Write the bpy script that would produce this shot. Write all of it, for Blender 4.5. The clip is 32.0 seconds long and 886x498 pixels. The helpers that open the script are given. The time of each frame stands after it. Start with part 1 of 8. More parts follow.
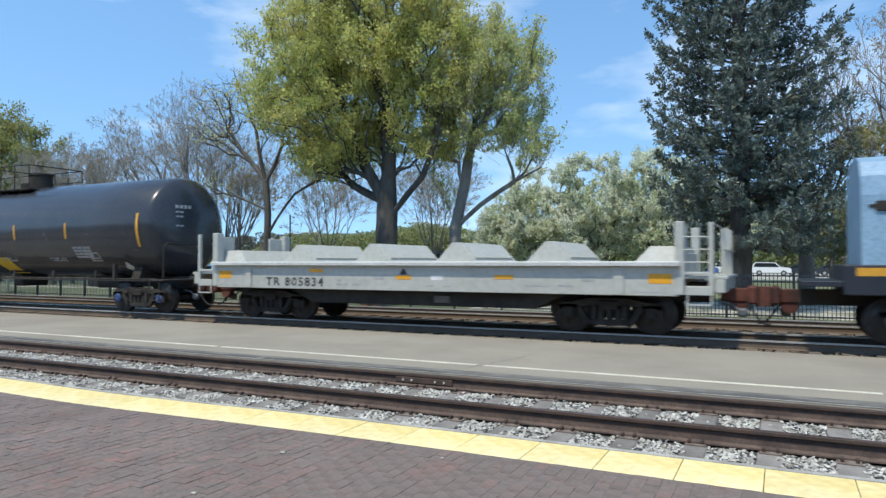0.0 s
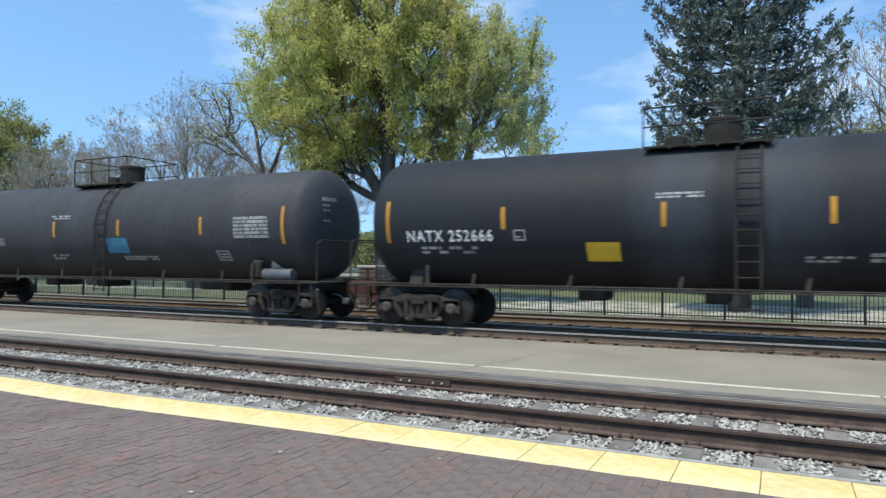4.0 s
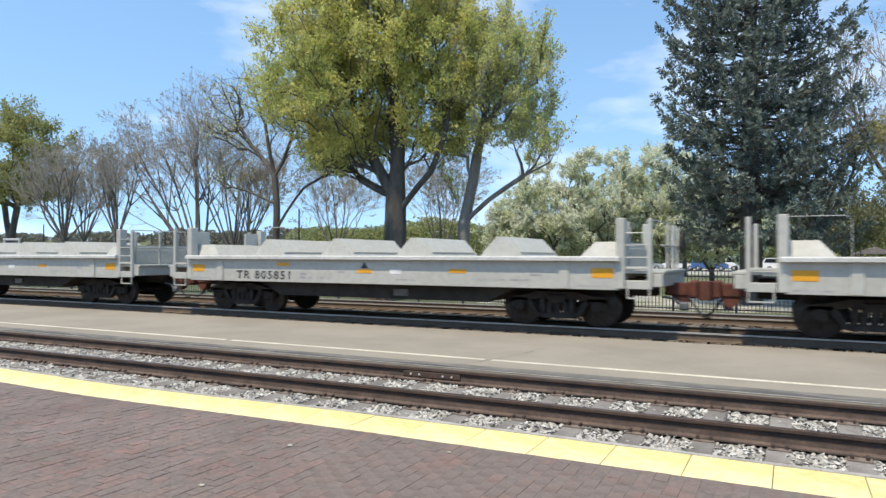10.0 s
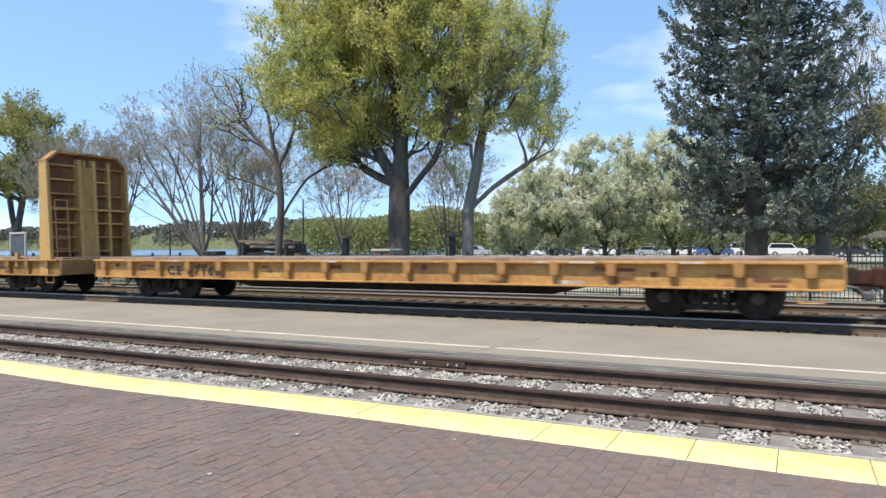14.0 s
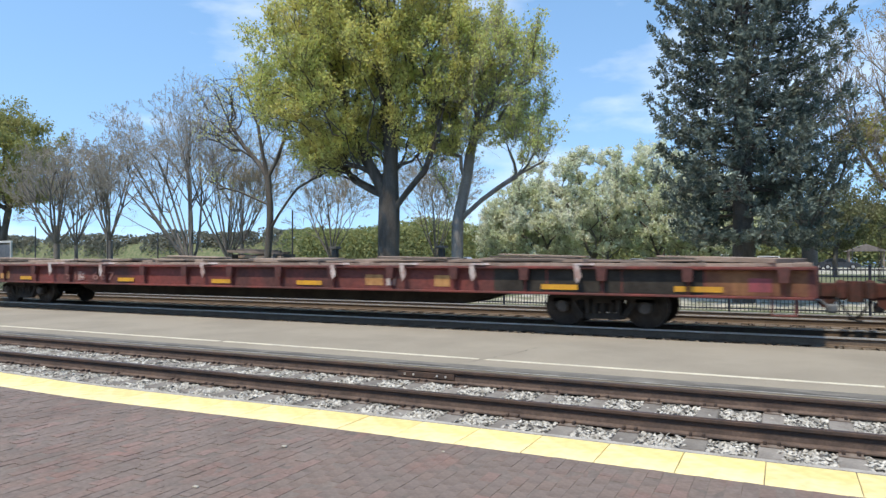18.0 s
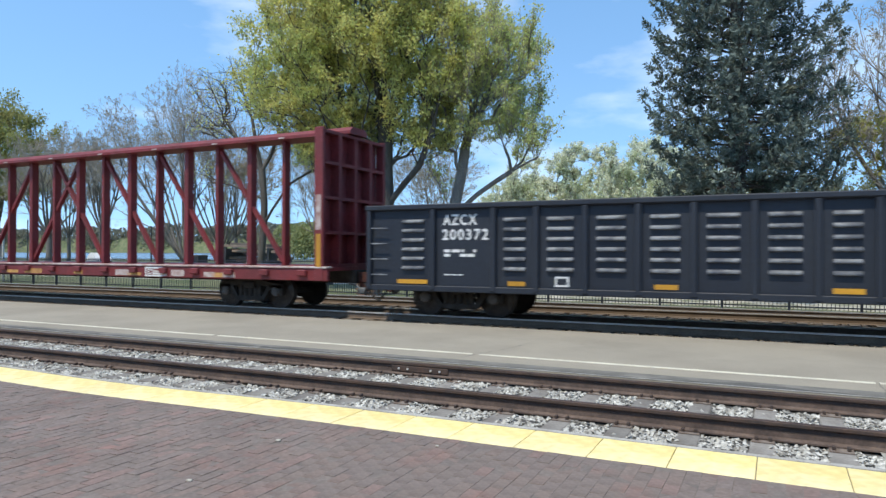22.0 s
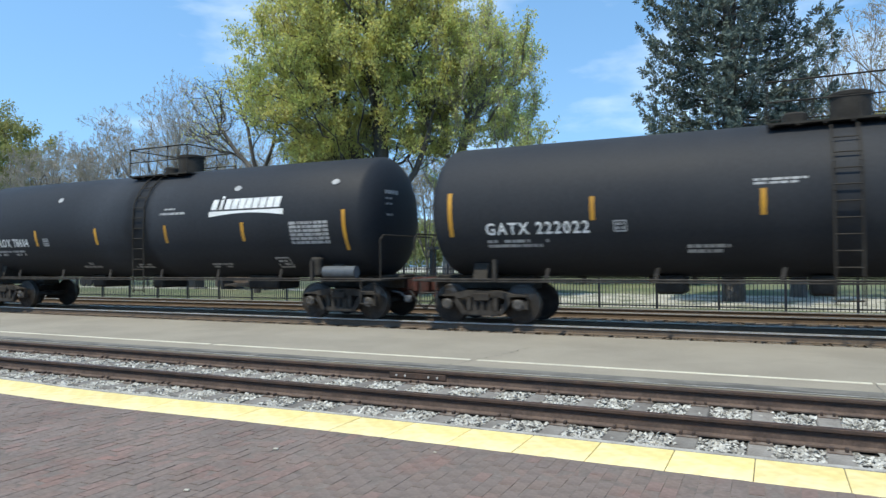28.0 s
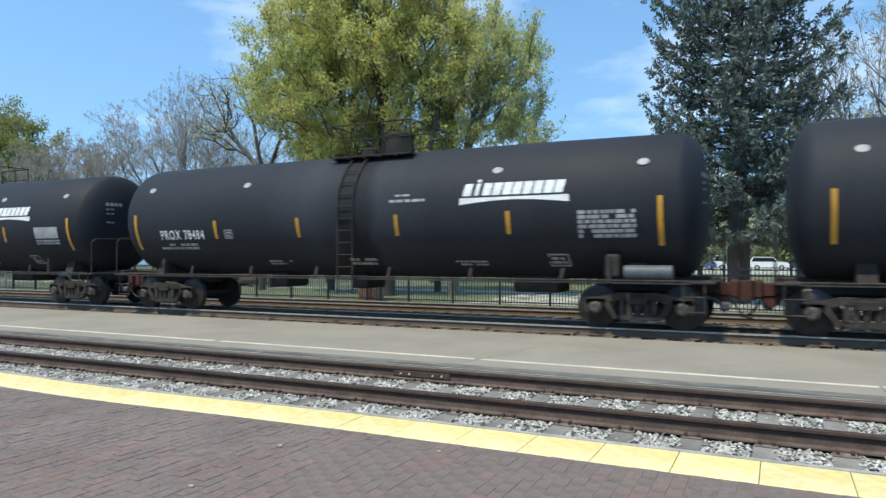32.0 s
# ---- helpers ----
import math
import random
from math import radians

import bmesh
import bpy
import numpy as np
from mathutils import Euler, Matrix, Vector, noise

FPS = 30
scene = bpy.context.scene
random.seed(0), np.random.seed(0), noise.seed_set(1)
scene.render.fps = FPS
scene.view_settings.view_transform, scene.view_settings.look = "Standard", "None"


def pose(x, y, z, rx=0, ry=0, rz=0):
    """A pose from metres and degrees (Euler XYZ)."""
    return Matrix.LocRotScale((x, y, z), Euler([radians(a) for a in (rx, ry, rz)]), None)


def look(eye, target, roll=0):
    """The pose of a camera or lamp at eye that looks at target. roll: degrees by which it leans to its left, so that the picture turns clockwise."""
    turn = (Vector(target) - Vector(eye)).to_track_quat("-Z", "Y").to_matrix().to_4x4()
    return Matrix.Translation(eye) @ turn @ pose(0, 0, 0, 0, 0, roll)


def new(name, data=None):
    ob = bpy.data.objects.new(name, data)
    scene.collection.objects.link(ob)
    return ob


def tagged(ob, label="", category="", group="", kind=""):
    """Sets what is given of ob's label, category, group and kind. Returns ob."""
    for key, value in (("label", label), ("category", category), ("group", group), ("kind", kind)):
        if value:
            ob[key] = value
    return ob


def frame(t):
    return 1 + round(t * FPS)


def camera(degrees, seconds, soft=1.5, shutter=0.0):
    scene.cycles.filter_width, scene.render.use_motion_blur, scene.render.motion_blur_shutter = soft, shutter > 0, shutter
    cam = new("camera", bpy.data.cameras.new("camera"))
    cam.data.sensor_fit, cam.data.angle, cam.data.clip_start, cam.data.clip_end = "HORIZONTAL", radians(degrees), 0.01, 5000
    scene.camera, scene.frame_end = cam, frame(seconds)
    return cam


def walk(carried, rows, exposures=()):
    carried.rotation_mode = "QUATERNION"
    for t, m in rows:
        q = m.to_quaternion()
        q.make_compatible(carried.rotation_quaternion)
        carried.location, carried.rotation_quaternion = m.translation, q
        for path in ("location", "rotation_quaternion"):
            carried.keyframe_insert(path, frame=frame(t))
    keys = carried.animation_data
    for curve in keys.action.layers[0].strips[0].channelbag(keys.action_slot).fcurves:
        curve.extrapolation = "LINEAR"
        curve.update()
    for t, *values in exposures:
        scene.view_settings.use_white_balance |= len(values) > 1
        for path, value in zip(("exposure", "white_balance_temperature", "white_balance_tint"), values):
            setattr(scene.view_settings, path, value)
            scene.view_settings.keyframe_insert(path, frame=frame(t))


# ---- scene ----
# ---------------------------------------------------------------- camera
cam = camera(65.6, 32.0, soft=1.45, shutter=0.12)
walk(cam, [
    (0, pose(-0.007, -0.012, 1.607, 91.117, 0.014, 26.207)),
    (0.5, pose(-0.005, -0.014, 1.603, 91.252, -0.141, 26.244)),
    (1, pose(-0.001, -0.014, 1.606, 91.295, -0.090, 25.909)),
    (1.5, pose(0.003, -0.006, 1.604, 91.311, -0.138, 25.963)),
    (2, pose(-0.004, -0.013, 1.608, 91.275, -0.176, 26.342)),
    (2.5, pose(-0.004, -0.011, 1.603, 91.342, -0.359, 26.218)),
    (3, pose(-0.010, -0.005, 1.601, 91.248, -0.347, 26.104)),
    (3.5, pose(-0.003, -0.013, 1.608, 91.148, -0.243, 26.052)),
    (5.5, pose(0.004, -0.021, 1.601, 91.256, -0.752, 26.387)),
    (6, pose(-0.004, 0.001, 1.599, 91.030, -0.654, 26.094)),
    (6.5, pose(-0.008, -0.002, 1.605, 90.726, -0.714, 25.719)),
    (7, pose(-0.000, -0.005, 1.607, 90.644, -0.626, 25.596)),
    (7.5, pose(-0.005, -0.001, 1.601, 90.685, -0.459, 25.822)),
    (8, pose(-0.002, -0.006, 1.604, 90.619, -0.355, 26.212)),
    (8.5, pose(-0.005, -0.010, 1.605, 91.075, -0.851, 26.372)),
    (9, pose(-0.001, -0.025, 1.611, 91.188, -0.212, 27.059)),
    (9.5, pose(-0.001, -0.011, 1.604, 91.076, -0.349, 27.063)),
    (10, pose(-0.006, 0.004, 1.602, 90.676, -0.188, 26.929)),
    (10.5, pose(-0.001, -0.011, 1.605, 90.559, -0.144, 26.775)),
    (11, pose(0.003, -0.007, 1.603, 90.397, -0.079, 26.618)),
    (11.5, pose(0.008, -0.008, 1.598, 90.534, 0.153, 26.427)),
    (12, pose(0.008, -0.005, 1.598, 90.482, 0.271, 26.641)),
    (12.5, pose(0.010, -0.011, 1.602, 90.283, 0.227, 26.707)),
    (13, pose(0.011, 0.004, 1.594, 90.192, 0.188, 27.192)),
    (13.5, pose(0.007, -0.001, 1.598, 90.029, 0.409, 27.252)),
    (14, pose(0.007, 0.002, 1.598, 89.750, 0.463, 27.309)),
    (14.5, pose(0.005, 0.008, 1.595, 89.938, 0.175, 27.121)),
    (16.5, pose(0.010, 0.002, 1.597, 90.750, -0.190, 26.569)),
    (17, pose(0.010, -0.005, 1.598, 90.603, -0.021, 26.395)),
    (17.5, pose(0.011, -0.004, 1.601, 90.704, 0.064, 26.440)),
    (18, pose(0.007, -0.002, 1.601, 90.671, 0.163, 26.428)),
    (18.5, pose(0.014, -0.008, 1.606, 90.646, 0.266, 26.202)),
    (19, pose(0.007, -0.011, 1.604, 90.640, 0.322, 26.191)),
    (19.5, pose(0.007, -0.007, 1.600, 90.514, 0.193, 26.063)),
    (20, pose(0.007, -0.003, 1.597, 90.496, -0.012, 26.044)),
    (20.5, pose(0.007, -0.012, 1.600, 90.442, -0.124, 26.061)),
    (21, pose(0.009, -0.014, 1.600, 90.452, -0.220, 26.088)),
    (21.5, pose(0.009, -0.013, 1.601, 90.221, -0.286, 26.140)),
    (22, pose(0.007, -0.009, 1.600, 90.266, -0.112, 25.949)),
    (22.5, pose(0.005, -0.005, 1.600, 90.363, -0.088, 26.177)),
    (23, pose(0.000, -0.000, 1.595, 90.359, -0.316, 26.256)),
    (23.5, pose(0.002, -0.006, 1.604, 90.226, -0.515, 26.088)),
    (24, pose(0.003, 0.006, 1.599, 90.748, -0.441, 26.046)),
    (24.5, pose(0.011, -0.013, 1.607, 90.882, -0.008, 26.159)),
    (25, pose(0.017, -0.004, 1.598, 91.166, 0.108, 26.018)),
    (25.5, pose(0.014, -0.002, 1.598, 91.134, 0.138, 25.905)),
    (27.5, pose(0.019, -0.006, 1.599, 90.713, 0.377, 25.733)),
    (28, pose(0.022, -0.009, 1.599, 90.766, 0.582, 25.716)),
    (28.5, pose(0.024, -0.010, 1.601, 90.640, 0.624, 25.729)),
    (29, pose(0.016, -0.000, 1.592, 90.679, 0.562, 25.825)),
    (29.5, pose(0.020, -0.014, 1.600, 90.540, 0.573, 25.889)),
    (30, pose(0.010, 0.001, 1.594, 90.452, 0.581, 25.901)),
    (30.5, pose(0.010, -0.001, 1.599, 90.343, 0.675, 26.009)),
    (31, pose(0.001, -0.004, 1.594, 90.558, 0.431, 25.920)),
    (31.5, pose(0.006, -0.000, 1.594, 90.607, -0.020, 26.133)),
    (32, pose(0.006, -0.009, 1.596, 90.686, 0.037, 26.085)),
], exposures=[(0, 0.4, 7500, 5), (3, 0.42, 7500, 5), (7, 0.44, 7850, 6.5), (11, 0.62, 8500, 10), (14, 0.64, 8500, 11), (17, 0.56, 8250, 9.5), (21, 0.54, 7750, 6.5), (23, 0.44, 7450, 5), (28, 0.5, 7600, 2.5), (32, 0.48, 7600, 2.5)])

# ---------------------------------------------------------------- world and sun
SUN_EL, SUN_AZ = 64.0, 192.0     # degrees; azimuth clockwise from +Y
world = bpy.data.worlds.new("sky")
scene.world = world
world.use_nodes = True
wn = world.node_tree
wn.nodes.clear()
w_out = wn.nodes.new("ShaderNodeOutputWorld")
w_bg = wn.nodes.new("ShaderNodeBackground")
w_sky = wn.nodes.new("ShaderNodeTexSky")
w_sky.sky_type = "NISHITA"
w_sky.sun_disc = False
w_sky.sun_elevation = radians(SUN_EL)
w_sky.sun_rotation = radians(SUN_AZ)
w_sky.air_density, w_sky.dust_density, w_sky.ozone_density = 1.0, 0.0, 1.0
w_co = wn.nodes.new("ShaderNodeTexCoord")
w_map = wn.nodes.new("ShaderNodeMapping")
w_map.inputs["Scale"].default_value = (1.0, 1.0, 3.2)
w_noise = wn.nodes.new("ShaderNodeTexNoise")
w_noise.inputs["Scale"].default_value = 2.3
w_noise.inputs["Detail"].default_value = 7.0
w_noise.inputs["Roughness"].default_value = 0.55
w_ramp = wn.nodes.new("ShaderNodeValToRGB")
w_ramp.color_ramp.elements[0].position, w_ramp.color_ramp.elements[0].color = 0.52, (0, 0, 0, 1)
w_ramp.color_ramp.elements[1].position, w_ramp.color_ramp.elements[1].color = 0.84, (0.5, 0.5, 0.5, 1)
w_sat = wn.nodes.new("ShaderNodeHueSaturation")
w_sat.inputs["Saturation"].default_value = 1.2
w_sat.inputs["Value"].default_value = 1.58
w_mix = wn.nodes.new("ShaderNodeMixRGB")
w_mix.inputs[2].default_value = (9.6, 10.0, 10.6, 1)
w_bg.inputs["Strength"].default_value = 0.15
w_lift = wn.nodes.new("ShaderNodeVectorMath")
w_lift.operation = "ADD"
w_lift.inputs[1].default_value = (0, 0, 0.24)
w_norm = wn.nodes.new("ShaderNodeVectorMath")
w_norm.operation = "NORMALIZE"
for a, b in ((w_co.outputs["Generated"], w_lift.inputs[0]), (w_lift.outputs[0], w_norm.inputs[0]), (w_norm.outputs[0], w_sky.inputs[0]), (w_co.outputs["Generated"], w_map.inputs[0]), (w_map.outputs[0], w_noise.inputs["Vector"]), (w_noise.outputs["Fac"], w_ramp.inputs[0]),
             (w_ramp.outputs[0], w_mix.inputs[0]), (w_sky.outputs[0], w_sat.inputs["Color"]), (w_sat.outputs[0], w_mix.inputs[1]), (w_mix.outputs[0], w_bg.inputs[0]), (w_bg.outputs[0], w_out.inputs[0])):
    wn.links.new(a, b)
sun_lamp = bpy.data.lights.new("sun", "SUN")
sun_lamp.energy, sun_lamp.angle, sun_lamp.color = 3.0, radians(0.53), (1.0, 0.97, 0.93)
sun = new("sun", sun_lamp)
sun_from = Vector((math.sin(radians(SUN_AZ)) * math.cos(radians(SUN_EL)), math.cos(radians(SUN_AZ)) * math.cos(radians(SUN_EL)), math.sin(radians(SUN_EL))))
sun.matrix_basis = look(sun_from * 100, (0, 0, 0))


# ---------------------------------------------------------------- materials
def mat(name, c1, c2=None, rough=0.6, metal=0.0, scale=2.0, fine=30.0, bump=0.15, bdist=0.004, mixpos=(0.4, 0.62), c3=None, streak=1.0, rnd=0.0, spec=0.5, coat=0.0, rvar=0.12):
    """Two-scale noise paint: c1 to c2 at 'scale' per metre, c3 specks at 'fine'; rnd varies brightness from piece to piece."""
    m = bpy.data.materials.new(name)
    m.use_nodes = True
    nt = m.node_tree
    N, K = nt.nodes, nt.links
    bs = N["Principled BSDF"]
    co = N.new("ShaderNodeTexCoord")
    mp = N.new("ShaderNodeMapping")
    mp.inputs["Scale"].default_value = (1, 1, 1.0 / streak)
    K.new(co.outputs["Object"], mp.inputs[0])
    n1 = N.new("ShaderNodeTexNoise")
    n1.inputs["Scale"].default_value, n1.inputs["Detail"].default_value, n1.inputs["Roughness"].default_value = scale, 6, 0.6
    n2 = N.new("ShaderNodeTexNoise")
    n2.inputs["Scale"].default_value, n2.inputs["Detail"].default_value = fine, 4
    K.new(mp.outputs[0], n1.inputs["Vector"])
    K.new(co.outputs["Object"], n2.inputs["Vector"])
    r1 = N.new("ShaderNodeValToRGB")
    r1.color_ramp.elements[0].position, r1.color_ramp.elements[1].position = mixpos
    r1.color_ramp.elements[0].color = (*c1, 1)
    r1.color_ramp.elements[1].color = (*(c2 or c1), 1)
    K.new(n1.outputs["Fac"], r1.inputs[0])
    out = r1.outputs[0]
    mx = N.new("ShaderNodeMixRGB")
    mx.blend_type = "MULTIPLY"
    mx.inputs[0].default_value = 1.0
    r2 = N.new("ShaderNodeValToRGB")
    r2.color_ramp.elements[0].position, r2.color_ramp.elements[1].position = 0.3, 0.7
    r2.color_ramp.elements[0].color = (*(c3 or (0.78, 0.78, 0.78)), 1)
    r2.color_ramp.elements[1].color = (1.12, 1.12, 1.12, 1)
    K.new(n2.outputs["Fac"], r2.inputs[0])
    K.new(out, mx.inputs[1])
    K.new(r2.outputs[0], mx.inputs[2])
    out = mx.outputs[0]
    if rnd:
        oi = N.new("ShaderNodeObjectInfo")
        ge = N.new("ShaderNodeNewGeometry")
        ad = N.new("ShaderNodeMath")
        ad.operation = "ADD"
        fr = N.new("ShaderNodeMath")
        fr.operation = "FRACT"
        mr = N.new("ShaderNodeMapRange")
        mr.inputs["To Min"].default_value, mr.inputs["To Max"].default_value = 1 - rnd, 1 + rnd
        K.new(oi.outputs["Random"], ad.inputs[0])
        K.new(ge.outputs["Random Per Island"], ad.inputs[1])
        K.new(ad.outputs[0], fr.inputs[0])
        K.new(fr.outputs[0], mr.inputs["Value"])
        m2 = N.new("ShaderNodeMixRGB")
        m2.blend_type = "MULTIPLY"
        m2.inputs[0].default_value = 1.0
        K.new(out, m2.inputs[1])
        K.new(mr.outputs[0], m2.inputs[2])
        out = m2.outputs[0]
    K.new(out, bs.inputs["Base Color"])
    rr = N.new("ShaderNodeMapRange")
    rr.inputs["To Min"].default_value, rr.inputs["To Max"].default_value = max(0.03, rough - rvar), min(1, rough + rvar)
    K.new(n1.outputs["Fac"], rr.inputs["Value"])
    K.new(rr.outputs[0], bs.inputs["Roughness"])
    bs.inputs["Metallic"].default_value = metal
    bs.inputs["Specular IOR Level"].default_value = spec
    bs.inputs["Coat Weight"].default_value = coat
    if bump:
        bp = N.new("ShaderNodeBump")
        bp.inputs["Strength"].default_value, bp.inputs["Distance"].default_value = bump, bdist
        K.new(n2.outputs["Fac"], bp.inputs["Height"])
        K.new(bp.outputs[0], bs.inputs["Normal"])
    return m


def leafmat(name, ca, cb, cc, trans=0.35, rough=0.6):
    """Leaf colours from clump to clump, partly translucent."""
    m = bpy.data.materials.new(name)
    m.use_nodes = True
    N, K = m.node_tree.nodes, m.node_tree.links
    bs = N["Principled BSDF"]
    ge = N.new("ShaderNodeNewGeometry")
    rp = N.new("ShaderNodeValToRGB")
    rp.color_ramp.elements[0].color, rp.color_ramp.elements[1].color = (*ca, 1), (*cc, 1)
    e = rp.color_ramp.elements.new(0.5)
    e.color = (*cb, 1)
    co = N.new("ShaderNodeTexCoord")
    nz = N.new("ShaderNodeTexNoise")
    nz.inputs["Scale"].default_value, nz.inputs["Detail"].default_value = 0.45, 3
    K.new(co.outputs["Object"], nz.inputs["Vector"])
    mr = N.new("ShaderNodeMapRange")
    mr.inputs["From Min"].default_value, mr.inputs["From Max"].default_value = 0.35, 0.65
    mr.inputs["To Max"].default_value = 0.5
    K.new(nz.outputs["Fac"], mr.inputs["Value"])
    ad = N.new("ShaderNodeMath")
    ad.operation = "MULTIPLY_ADD"
    ad.inputs[1].default_value = 0.5
    K.new(ge.outputs["Random Per Island"], ad.inputs[0])
    K.new(mr.outputs[0], ad.inputs[2])
    K.new(ad.outputs[0], rp.inputs[0])
    K.new(rp.outputs[0], bs.inputs["Base Color"])
    bs.inputs["Roughness"].default_value = rough
    bs.inputs["Specular IOR Level"].default_value = 0.25
    tr = N.new("ShaderNodeBsdfTranslucent")
    K.new(rp.outputs[0], tr.inputs["Color"])
    mx = N.new("ShaderNodeMixShader")
    mx.inputs[0].default_value = trans
    K.new(bs.outputs[0], mx.inputs[1])
    K.new(tr.outputs[0], mx.inputs[2])
    K.new(mx.outputs[0], N["Material Output"].inputs["Surface"])
    return m


def pickmat(name, cols, rough=0.7, fine=25.0, bump=0.2, scale=1.2, worn=(0.8, 0.8, 0.8), streak=1.0):
    """A piece-by-piece choice of colours, with grain."""
    m = mat(name, (1, 1, 1), worn, rough=rough, fine=fine, bump=bump, scale=scale, streak=streak)
    N, K = m.node_tree.nodes, m.node_tree.links
    bs = N["Principled BSDF"]
    src = bs.inputs["Base Color"].links[0].from_socket
    oi = N.new("ShaderNodeObjectInfo")
    ge = N.new("ShaderNodeNewGeometry")
    ad = N.new("ShaderNodeMath")
    ad.operation = "ADD"
    fr = N.new("ShaderNodeMath")
    fr.operation = "FRACT"
    rp = N.new("ShaderNodeValToRGB")
    rp.color_ramp.interpolation = "CONSTANT"
    el = rp.color_ramp.elements
    while len(el) < len(cols):
        el.new(0.5)
    for i, c in enumerate(cols):
        el[i].position = i / len(cols)
        el[i].color = (*c, 1)
    mx = N.new("ShaderNodeMixRGB")
    mx.blend_type = "MULTIPLY"
    mx.inputs[0].default_value = 1.0
    K.new(oi.outputs["Random"], ad.inputs[0])
    K.new(ge.outputs["Random Per Island"], ad.inputs[1])
    K.new(ad.outputs[0], fr.inputs[0])
    K.new(fr.outputs[0], rp.inputs[0])
    K.new(src, mx.inputs[1])
    K.new(rp.outputs[0], mx.inputs[2])
    K.new(mx.outputs[0], bs.inputs["Base Color"])
    return m


